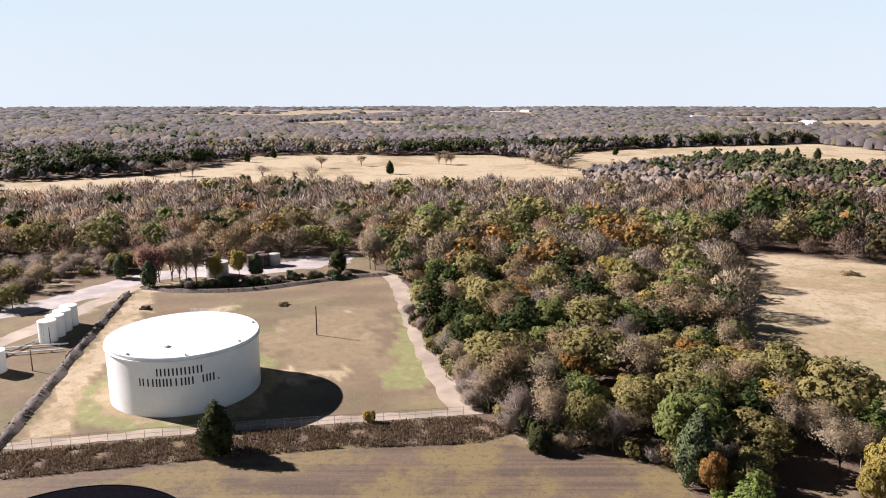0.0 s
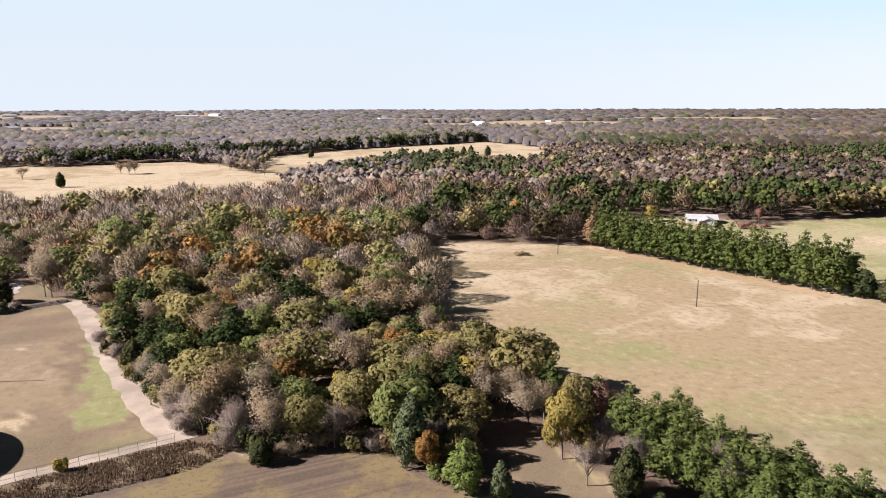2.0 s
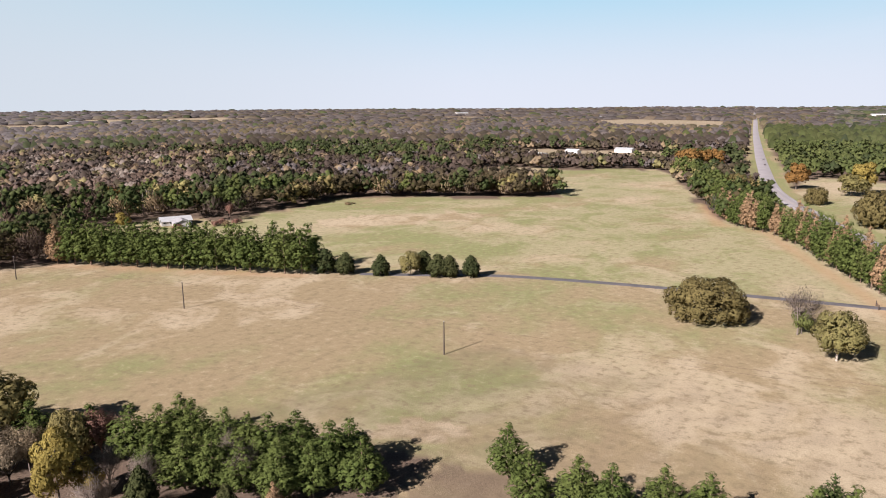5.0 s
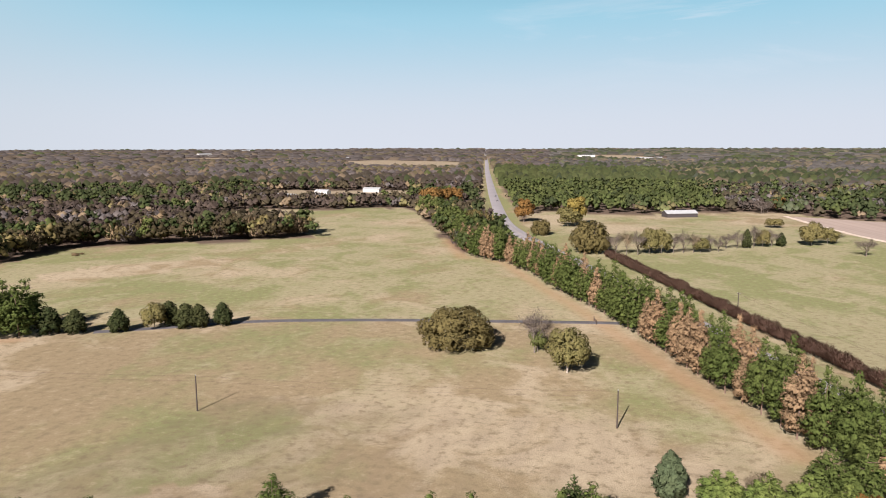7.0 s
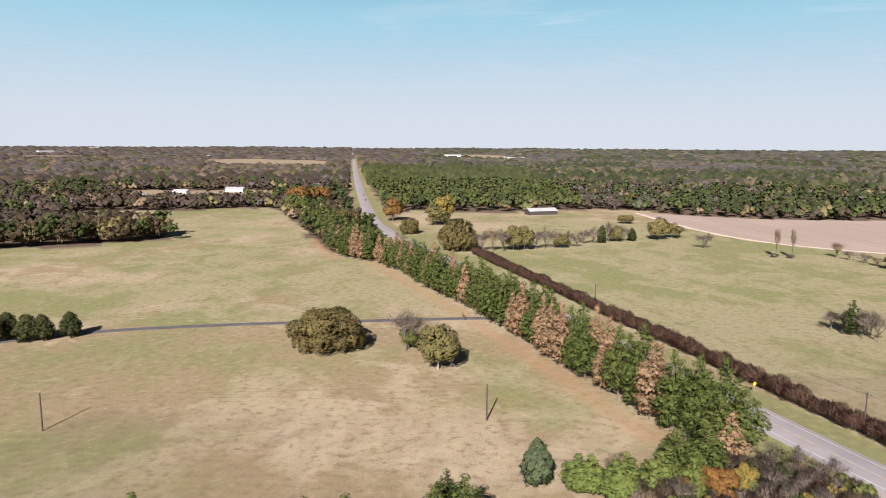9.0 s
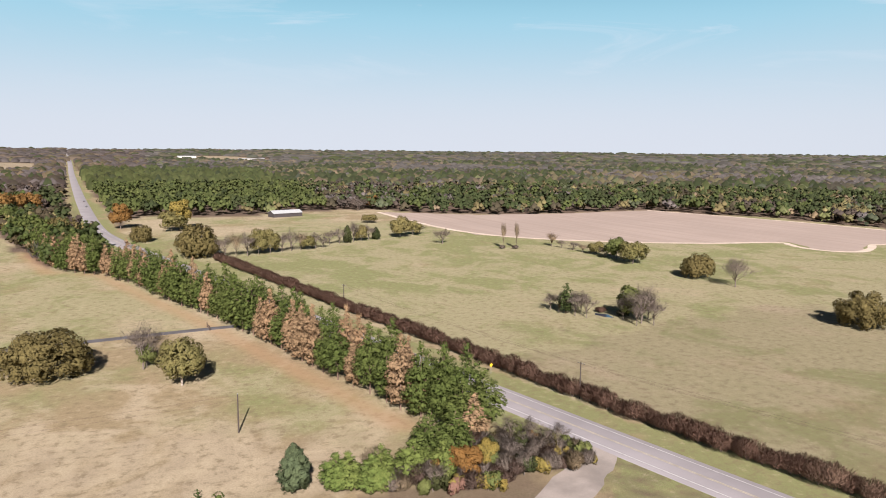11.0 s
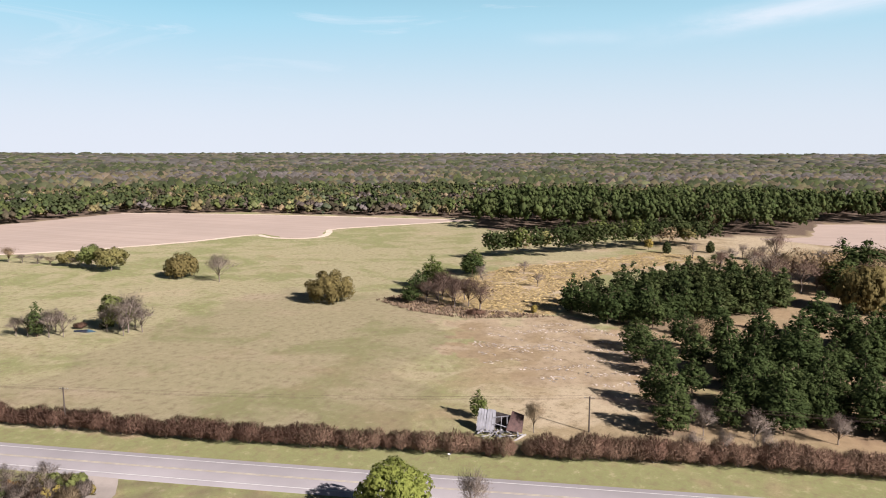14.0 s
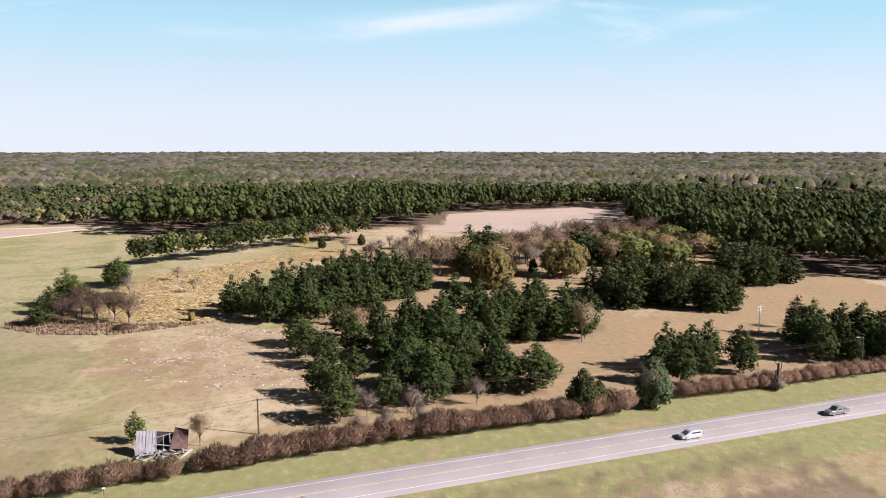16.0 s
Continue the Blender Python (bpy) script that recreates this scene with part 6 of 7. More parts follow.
for x, y in zip(*spread([(-118, -330), (-180, -345), (-196, -400), (-150, -392), (-112, -372)], 11.5, g_t)):
    plant(pick(g_t, {"green": 4, "brown": 3, "darkpine": 4}, 1)[0], x, y, g_t.uniform(1.0, 1.35), 1.1, 0, "old field trees", "", g_t)
trees("bare", [(-146, -215), (-28, -417), (-33, -398), (-7, -390), (-44, -376), (-18, -423), (-12, -400), (8, -410), (-55, -400), (-20, -380)], 0.85, 1.0, 0, "", "old field trees")
trees("oak", [(-64, -330), (-52, -338), (-110, -345), (-130, -350)], 1.1, 0.7, 0, "rounded brown oak at the field edge", "old field trees")
trees("brown", [(-76, -349), (-87, -357), (-95, -352), (-70, -360), (-105, -372), (-120, -380), (-144, -385), (-160, -392), (-186, -403)], 1.2, 1.15, 1, "", "old field trees")
trees("olive", [(-150, -372), (-161, -378), (-170, -370), (-199, -380), (-185, -366)], 1.05, 1.3, 1, "", "old field trees")
trees("yellow", [(34, -437)], 0.75, 0.9, 0, "small yellow autumn tree by the pine strip", "")
trees("cedar", [(23, -428), (-1, -440), (-84, -330), (-72, -322), (-60, -320)], 0.8, 1.1, 0, "", "old field trees")

# single trees on the far pasture
trees("bare", [(-252, 589), (-226, 589), (-222, 592), (-206, 575), (-145, 562), (-103, 546)], 1.25, 1.2, 0, "leafless spreading tree in pale pasture", "far pasture trees")
trees("brown", [(-115, 662), (-80, 687), (3, 700), (8, 706), (-4, 704)], 0.95, 1.15, 0, "small brown tree in pale pasture", "far pasture trees")
trees("cedar", [(-46, 608), (396, 788), (407, 764), (388, 792), (204, 832), (-205, 734), (-190, 788)], 1.25, 0.95, 0, "dark cedar standing in pale pasture", "far pasture trees")
trees("bare", [(88, 749), (96, 720), (104, 690), (110, 665), (114, 640), (92, 700)], 1.1, 1.3, 0, "", "far pasture trees")


# ---- buildings ----
M_METAL_ROOF = plain("white_metal_roof", (0.58, 0.58, 0.58), 0.35, 0.3, vary=0.08, scale=0.5)
M_GREY_ROOF = plain("grey_shingle_roof", (0.33, 0.32, 0.33), 0.85, vary=0.2, scale=0.8)
M_SIDING = plain("pale_siding", (0.62, 0.60, 0.58), 0.8, vary=0.1, scale=0.6)
M_OLDBOARD = plain("weathered_grey_boards", (0.40, 0.37, 0.35), 0.9, vary=0.3, scale=0.8)
M_GLASS = plain("dark_window_glass", (0.02, 0.025, 0.03), 0.08, vary=0.1)
M_RUIN = plain("weathered_roofing_sheet", (0.2, 0.195, 0.215), 0.8, vary=0.25, scale=0.8)
M_DARK = plain("dark_interior_boards", (0.05, 0.04, 0.04), 0.9, vary=0.3)


def gable(name, label, category, x, y, rz, lx, ly, wall_h, rise, wall_mat, roof_mat, windows=0, open_front=False, over=0.5):
    """A building with thick walls, gable roof, ribs and openings."""
    root = thing(name, label, category, x, y, rz)
    t = 0.18
    sides = [(lx, t, 0, ly / 2 - t / 2), (t, ly - 2 * t, -lx / 2 + t / 2, 0), (t, ly - 2 * t, lx / 2 - t / 2, 0)]
    if not open_front:
        sides.append((lx, t, 0, -ly / 2 + t / 2))
    for sx, sy, px, py in sides:
        bm = bmesh.new()
        add_box(bm, sx, sy, wall_h, px, py)
        part("wall", bm, wall_mat, root)
    for s in (-1, 1):
        bm = bmesh.new()
        vs = [bm.verts.new((s * (lx / 2 - 0.02), yy, zz)) for yy, zz in ((-ly / 2, wall_h), (ly / 2, wall_h), (0, wall_h + rise))]
        vs2 = [bm.verts.new((s * (lx / 2 - t), v.co.y, v.co.z)) for v in vs]
        bm.faces.new(vs)
        bm.faces.new(vs2[::-1])
        for i in range(3):
            bm.faces.new((vs[i], vs2[i], vs2[(i + 1) % 3], vs[(i + 1) % 3]))
        bmesh.ops.recalc_face_normals(bm, faces=bm.faces)
        part("gable_end", bm, wall_mat, root)
        slope = math.hypot(ly / 2, rise)
        ang = math.degrees(math.atan2(rise, ly / 2))
        m = Matrix.Translation((0, s * ly / 4, wall_h + rise / 2)) @ Matrix.Rotation(radians(-s * ang), 4, "X")
        bm = bmesh.new()
        add_box(bm, lx + 2 * over, slope + over, 0.12, 0, s * over / 2, 0, 0, 0, m)
        roof = part("roof", bm, roof_mat, root)
        for k in range(int(lx / 1.2) if math.hypot(x, y) < 650 else 0):
            bm = bmesh.new()
            add_box(bm, 0.07, slope + over, 0.05, -lx / 2 + 0.6 + k * 1.2, s * over / 2, 0.12, 0, 0, m)
            part("roof_rib", bm, roof_mat, roof)
    for k in range(windows):
        px = -lx / 2 + lx * (k + 0.5) / windows
        bm = bmesh.new()
        add_box(bm, 1.3, 0.08, 1.2, px, -ly / 2 - 0.03, 1.0)
        win = part("window", bm, M_WHITE, root)
        bm = bmesh.new()
        add_box(bm, 1.1, 0.04, 1.0, px, -ly / 2 - 0.085, 1.1)
        part("pane", bm, M_GLASS, win)
    if open_front:
        for k in range(6):
            bm = bmesh.new()
            add_tube(bm, (-lx / 2 + 0.2 + k * (lx - 0.4) / 5, -ly / 2 + 0.1, 0), (-lx / 2 + 0.2 + k * (lx - 0.4) / 5, -ly / 2 + 0.1, wall_h), 0.12, n=8)
            part("post", bm, M_WOOD, root)
    return root


gable("farmhouse", "low farmhouse with a white metal roof among trees", "house", 274, 275, -38, 15, 11, 2.3, 1.7, M_GREYTANK, M_METAL_ROOF, 5)
gable("farmhouse_wing", "grey-roofed farmhouse wing with pale walls", "house", 269, 266, 52, 10, 8, 2.3, 1.7, M_GREYTANK, M_GREY_ROOF, 3)
gable("hay_barn", "open-sided hay barn with a pale metal roof", "barn", 600, -162, 102, 27, 11, 3.4, 2.2, M_DARK, M_METAL_ROOF, 0, True)
for x, y, rz, lx, ly in ((790, 235, 60, 45, 14), (905, 150, 80, 22, 12), (860, 205, 70, 18, 9), (722, 30, 20, 14, 9), (2900, -400, 80, 70, 25), (2500, -560, 80, 90, 25), (2600, 500, 70, 60, 25), (900, 2500, 10, 60, 20), (1150, 2900, 15, 80, 25), (1600, 2000, 30, 60, 20), (1850, 1800, 40, 50, 20), (1300, 2000, 30, 40, 20), (-560, -1060, 60, 40, 20), (-620, -1050, 60, 30, 18), (-600, -900, 60, 45, 20), (-1120, -2180, 40, 70, 40)):
    gable("farm_shed", "distant pale metal-roofed farm building", "shed", x, y, rz, lx, ly, 4 if lx < 50 else 6, 2 if lx < 50 else 3, M_SIDING, M_METAL_ROOF)
for k, poly in enumerate(FAR_FIELDS[8:26]):
    x, y = sum(p[0] for p in poly) / 6, sum(p[1] for p in poly) / 6
    if k % 2 == 0:
        gable("farm_shed", "distant pale metal-roofed farm building", "shed", x, y, k * 37, 55 + k * 3, 24, 7, 4, M_SIDING, M_METAL_ROOF)
for x, y, k in ((283, 252, "red"), (287, 246, "red"), (280, 247, "brown"), (277, 250, "red"), (262, 262, "red")):
    brush(x, y, 4.5, 2.6, k, "dark red garden shrub beside the farmhouse", "garden shrubs")
plant("yellow", 252, 288, 0.85, 1.1, 1, "", "pale yellow garden tree beside the farmhouse", g_t)
plant("red", 292, 254, 1.05, 0.6, 1, "", "narrow reddish tree beside the farmhouse", g_t)

# collapsed barn in the hedge
ruin = thing("collapsed_barn", "collapsed grey wooden barn with a torn roof", "barn", 39.5, -138.5, 10)


def slab(name, corners, thick, mat, label=""):
    """A leaning sheet through four corners, with thickness."""
    bm = bmesh.new()
    c = [Vector(p) for p in corners]
    n = (c[1] - c[0]).cross(c[3] - c[0]).normalized() * thick
    a, b = [bm.verts.new(p) for p in c], [bm.verts.new(p + n) for p in c]
    bm.faces.new(a[::-1])
    bm.faces.new(b)
    for i in range(4):
        bm.faces.new((a[i], a[(i + 1) % 4], b[(i + 1) % 4], b[i]))
    bmesh.ops.recalc_face_normals(bm, faces=bm.faces)
    return part(name, bm, mat, ruin, label)


for k in range(6):
    x0, x1 = 5.3 - k * 0.62, 5.3 - (k + 1) * 0.62 + 0.03
    slab("roof_sheet", [(x0, 1.6, 0.5 + 0.05 * (k % 2)), (x1, 1.6, 0.5), (x1 - 0.25, -0.9, 4.5 - 0.12 * (k % 3)), (x0 - 0.25, -0.9, 4.6)], 0.05, M_RUIN, "pale grey roofing sheet")
slab("wall", [(5.6, -2.6, 0.0), (5.4, 1.4, 0.0), (5.2, 0.6, 2.9), (5.4, -2.4, 3.4)], 0.12, M_OLDBOARD)
# near-black back wall paints in the shade of the barn's opening
slab("wall", [(1.8, -2.6, 0.0), (-3.8, -2.4, 0.0), (-3.4, -2.3, 2.6), (1.8, -2.6, 3.5)], 0.12, M_DARK)
slab("fallen_roof", [(-1.0, 1.4, 0.9), (-4.4, 1.0, 0.5), (-4.6, -1.8, 3.3), (-2.0, -2.2, 4.0)], 0.12, M_RUST, "dark brown fallen roof panel")
for a, b in (((1.5, 0.8, 0), (1.5, -0.6, 4.2)), ((0.2, 0.6, 0), (0.1, 0.2, 3.4)), ((1.6, 0.2, 3.2), (-1.4, -0.4, 3.5)), ((1.4, 1.2, 2.2), (-1.6, 0.6, 1.2)), ((-1.2, 0.6, 0), (-1.0, -0.4, 3.6))):
    bm = bmesh.new()
    add_tube(bm, a, b, 0.09, n=5)
    part("post", bm, M_RUIN, ruin)
g_r = np.random.default_rng(17)
for k in range(38):
    bm = bmesh.new()
    m = Matrix.Translation((g_r.uniform(-4.2, 4.4), g_r.uniform(0.8, 3.8), g_r.uniform(0.05, 0.9))) @ Euler((g_r.normal(0, 0.3), g_r.normal(0, 0.35), g_r.uniform(0, 3.1))).to_matrix().to_4x4()
    add_box(bm, g_r.uniform(1.2, 3.2), g_r.uniform(0.12, 0.45), 0.06, 0, 0, 0, 0, 0, m)
    part("broken_board", bm, (M_OLDBOARD, M_RUIN, M_DARK, M_RUIN)[k % 4], ruin)
sized("pine", 46.5, -143.5, 7.0, 4.0, 2, "", "small young pine behind the collapsed barn", g_t)
sized("tan", 33.0, -140.5, 7.0, 5.5, 2, "", "small russet tree beside the collapsed barn", g_t)

# ---- by the highway ----
strip("entrance_apron", [(106, -95), (101, -88), (96, -80.5), (90, -71), (82, -60), (70, -46)], M_APRON, (-4.2, 0, 4.2), (0.03, 0.06, 0.03), "pale gravel driveway entrance onto the highway", "track", 2, 0.5)
sign = thing("road_sign", "yellow diamond road sign on a post", "sign", 154, -96.5, -75)
bm = bmesh.new()
add_tube(bm, (0, 0, 0), (0, 0, 2.6), 0.04, n=8)
part("post", bm, M_STEEL, sign)
M_SIGN = plain("yellow_sign_face", (0.80, 0.55, 0.03), 0.5, vary=0.1)
bm = bmesh.new()
add_box(bm, 0.85, 0.03, 0.85, 0, -0.06, -0.425, 0, 0, Matrix.Translation((0, 0, 2.5)) @ Matrix.Rotation(radians(45), 4, "Y"))
part("sign_face", bm, M_SIGN, sign)
box = thing("mailbox", "white mailbox on a short post beside the highway", "mailbox", 45.3, -121.5, 10)
bm = bmesh.new()
add_box(bm, 0.1, 0.1, 1.0, 0, 0, 0, 0, 0.01)
part("post", bm, M_WOOD, box)
bm = bmesh.new()
add_box(bm, 0.55, 0.24, 0.28, 0, 0, 1.0, 0, 0.09)
part("box", bm, M_WHITE, box)
gate = thing("farm_gate", "dark metal farm gate across the driveway", "gate", 235.5, -37, 0)
for s in (-2.6, 2.6):
    bm = bmesh.new()
    add_tube(bm, (s, 0, 0), (s, 0, 1.6), 0.12, n=8)
    part("post", bm, M_WOOD, gate)
for z in (0.35, 0.65, 0.95, 1.25):
    bm = bmesh.new()
    add_tube(bm, (-2.5, 0, z), (2.5, 0, z), 0.035, n=6)
    part("bar", bm, M_RUST, gate)


def car_paint(name, colour):
    m, nt, b = material(name, 0.3, 0.35)
    b.inputs["Base Color"].default_value = (*colour, 1)
    b.inputs["Coat Weight"].default_value = 0.6
    return m


M_TYRE = plain("black_rubber", (0.02, 0.02, 0.02), 0.85, vary=0.2)
M_CHROME = plain("silver_rim", (0.55, 0.55, 0.56), 0.3, 0.8, vary=0.1)
M_LAMP = plain("clear_lamp_lens", (0.7, 0.7, 0.68), 0.15, vary=0.05)
M_TAIL = plain("red_lamp_lens", (0.35, 0.02, 0.02), 0.2, vary=0.1)


def hull(bm, sections, n=10):
    """A body through cross-sections: (x, half width, bottom, top, inset of the top)."""
    rows = []
    for x, w, z0, z1, inset in sections:
        pts = [(-w, z0), (-w, z0 + (z1 - z0) * 0.55), (-w + inset * 0.35, z1 - 0.08), (-w + inset, z1), (w - inset, z1), (w - inset * 0.35, z1 - 0.08), (w, z0 + (z1 - z0) * 0.55), (w, z0)]
        rows.append([bm.verts.new((x, yy, zz)) for yy, zz in pts])
    for a, b in zip(rows, rows[1:]):
        for i in range(len(a)):
            j = (i + 1) % len(a)
            bm.faces.new((a[i], b[i], b[j], a[j]))
    bm.faces.new(rows[0])
    bm.faces.new(rows[-1][::-1])
    bmesh.ops.recalc_face_normals(bm, faces=bm.faces)
    return bm


def vehicle(name, label, category, x, y, rz, paint, body, cabin, glass, length, wheels, wheel_r):
    root = thing(name, label, category, x, y, rz, z=0.13)
    part("body", hull(bmesh.new(), body), paint, root)
    part("cabin", hull(bmesh.new(), cabin), paint, root)
    for sections, nm in glass:
        part(nm, hull(bmesh.new(), sections), M_GLASS, root)
    for wx in wheels:
        for s in (-1, 1):
            bm = bmesh.new()
            add_tube(bm, (wx, s * 0.70, wheel_r), (wx, s * 0.93, wheel_r), wheel_r, n=20)
            tyre = part("wheel", bm, M_TYRE, root)
            bm = bmesh.new()
            add_tube(bm, (wx, s * 0.925, wheel_r), (wx, s * 0.95, wheel_r), wheel_r * 0.62, n=16)
            part("rim", bm, M_CHROME, tyre)
    for s in (-1, 1):
        for px, mat_l, nm in ((length / 2 - 0.02, M_LAMP, "headlight"), (-length / 2 + 0.02, M_TAIL, "tail_light")):
            bm = bmesh.new()
            add_box(bm, 0.1, 0.34, 0.18, px, s * 0.66, 0.72, 0, 0.02)
            part(nm, bm, mat_l, root)
    for px in (length / 2 + 0.02, -length / 2 - 0.02):
        bm = bmesh.new()
        add_box(bm, 0.14, 1.7, 0.2, px, 0, 0.42, 0, 0.04)
        part("bumper", bm, M_GREYTANK, root)
    return root


vehicle("van", "silver van driving on the highway", "van", -68, -132.2, 12.5, car_paint("silver_paint", (0.50, 0.51, 0.54)),
        [(-2.45, 0.80, 0.35, 0.95, 0.06), (-2.3, 0.93, 0.28, 1.08, 0.05), (0.9, 0.95, 0.26, 1.08, 0.05), (1.7, 0.92, 0.28, 1.0, 0.08), (2.4, 0.78, 0.34, 0.82, 0.12)],
        [(-2.35, 0.80, 1.02, 1.45, 0.10), (-2.1, 0.86, 1.02, 1.76, 0.16), (0.2, 0.86, 1.02, 1.78, 0.16), (0.75, 0.84, 1.02, 1.62, 0.16), (1.6, 0.80, 0.98, 1.02, 0.10)],
        [([(-1.95, 0.875, 1.16, 1.58, 0.10), (0.15, 0.875, 1.16, 1.58, 0.10)], "side_glass"), ([(0.62, 0.70, 1.2, 1.66, 0.08), (1.42, 0.70, 1.06, 1.14, 0.08)], "windscreen")],
        4.9, (-1.5, 1.5), 0.34)
vehicle("pickup_truck", "dark grey and white pickup truck on the highway", "truck", -107.5, -140.9, 12.5, car_paint("grey_paint", (0.20, 0.20, 0.21)),
        [(-2.8, 0.92, 0.45, 1.10, 0.05), (-0.9, 0.96, 0.40, 1.14, 0.05), (1.2, 0.97, 0.40, 1.16, 0.05), (2.3, 0.94, 0.42, 1.10, 0.10), (2.85, 0.84, 0.48, 0.95, 0.12)],
        [(-0.95, 0.84, 1.1, 1.70, 0.16), (-0.7, 0.86, 1.1, 1.88, 0.18), (0.6, 0.86, 1.1, 1.88, 0.18), (1.4, 0.82, 1.1, 1.16, 0.12)],
        [([(-0.6, 0.872, 1.24, 1.70, 0.12), (0.5, 0.872, 1.24, 1.70, 0.12)], "side_glass"), ([(0.66, 0.70, 1.26, 1.80, 0.08), (1.30, 0.70, 1.14, 1.24, 0.08)], "windscreen")],
        5.7, (-1.75, 1.75), 0.40)
for x, y in ((760, -10.5), (830, -9.5)):
    vehicle("car", "distant dark car on the highway", "car", x, y, 3, car_paint("dark_paint", (0.04, 0.04, 0.05)),
            [(-2.3, 0.8, 0.35, 0.85, 0.06), (-2.0, 0.9, 0.28, 0.95, 0.05), (1.2, 0.9, 0.28, 0.95, 0.05), (2.25, 0.78, 0.34, 0.75, 0.1)],
            [(-1.9, 0.75, 0.9, 1.0, 0.10), (-1.0, 0.78, 0.9, 1.42, 0.16), (0.3, 0.78, 0.9, 1.42, 0.16), (1.2, 0.74, 0.9, 0.96, 0.1)],
            [([(-0.9, 0.80, 1.02, 1.32, 0.1), (0.2, 0.80, 1.02, 1.32, 0.1)], "side_glass")], 4.5, (-1.4, 1.4), 0.32)


# ---- woods too many to count ----
def crowd(name, x, y, z, size, kinds, fine, label, g, squash=None, haze_mix=0.0):
    """All the trees of one wood in one mesh, each with the hue of its kind, greyed in far woods to paint distance haze
    into it.
    """
    kinds = np.array(kinds)
    vs, fs, cs, ns, k = [], [], [], [], 0
    for kind in sorted(set(kinds)):
        sort = "pine" if "pine" in kind else "bare" if "bare" in kind else "thin" if kind in ("tan", "brown", "palemyrtle") and fine in (2, 4) else "round"
        base = SIMPLE[(sort, fine)]
        a, b = np.array(HUES[kind][0]), np.array(HUES[kind][1])
        idx = np.where(kinds == kind)[0]
        which = g.integers(0, len(base), len(idx))
        for w, (v, f, nv) in enumerate(base):
            i = idx[which == w]
            if not len(i):
                continue
            th = g.uniform(0, 6.28, len(i))
            c, s = np.cos(th)[:, None], np.sin(th)[:, None]
            sc = size[i][:, None]
            h = sc * (1 if squash is None else squash)
            p = np.stack([(v[:, 0] * c - v[:, 1] * s) * sc + x[i][:, None], (v[:, 0] * s + v[:, 1] * c) * sc + y[i][:, None], v[:, 2] * h + z[i][:, None]], 2)
            ns.append(np.stack([nv[:, 0] * c - nv[:, 1] * s, nv[:, 0] * s + nv[:, 1] * c, np.broadcast_to(nv[:, 2], p.shape[:2])], 2).reshape(-1, 3))
            m = g.uniform(0, 1, (len(i), 1))
            col = (a * (1 - m) + b * m) * g.uniform(0.86, 1.14, (len(i), 1))
            # distance haze painted into the hue: blue-grey north, brown-grey east, grey south
            grey = haze_mix * (0.4 if "pine" in kind else 1.0)
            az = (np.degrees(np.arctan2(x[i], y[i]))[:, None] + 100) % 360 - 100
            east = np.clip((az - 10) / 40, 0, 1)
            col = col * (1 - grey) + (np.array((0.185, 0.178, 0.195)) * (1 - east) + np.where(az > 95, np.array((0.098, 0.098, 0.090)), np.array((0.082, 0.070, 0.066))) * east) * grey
            vs.append(p.reshape(-1, 3))
            fs.append((f[None] + (np.arange(len(i)) * len(v))[:, None, None]).reshape(-1, 3) + k)
            cs.append(np.repeat(np.column_stack([col, np.ones(len(i))]), len(v), 0))
            k += len(i) * len(v)
    me = mesh_of(name, np.concatenate(vs), [np.concatenate(fs)], [M_WOODS], np.concatenate(cs), False, np.concatenate(ns))
    return tagged(new(name, me), label, "woods", kind="stuff")


def haze_crown(g, h, w, n, size):
    """The crown of a leafless tree far off: an uneven rounded haze of upright twigs."""
    a, u = g.uniform(0, 6.283, n), g.uniform(0, 1, n)
    lump = 1 + 0.16 * np.sin(a * 3 + g.uniform(0, 6)) + 0.12 * np.sin(a * 5 + g.uniform(0, 6))
    up = g.uniform(0.12, 1, n)
    r = 0.5 * w * lump * np.sqrt(np.maximum(0, 1 - np.abs(up * 2 - 1.1) ** 2.2 / 1.3)) * np.sqrt(u)
    c = np.stack([r * np.cos(a), r * np.sin(a), h * (0.1 + 0.82 * up * (1 - 0.25 * u * (up > 0.6)))], 1)
    d = unit(np.stack([np.cos(a) * r, np.sin(a) * r, np.full(n, 0.55 * w)], 1) + g.normal(0, 0.45, (n, 3)) * 0.5 * w)
    v, f = twigs(c, d, size * g.uniform(0.6, 1.2, (n, 1)), 0.11 * size, g)
    nrm = unit(np.repeat(unit(c - np.array([0, 0, h * 0.35])) + np.array([0, 0, 0.5]) + g.normal(0, 0.15, (n, 3)), 3, 0))
    return v, f, nrm


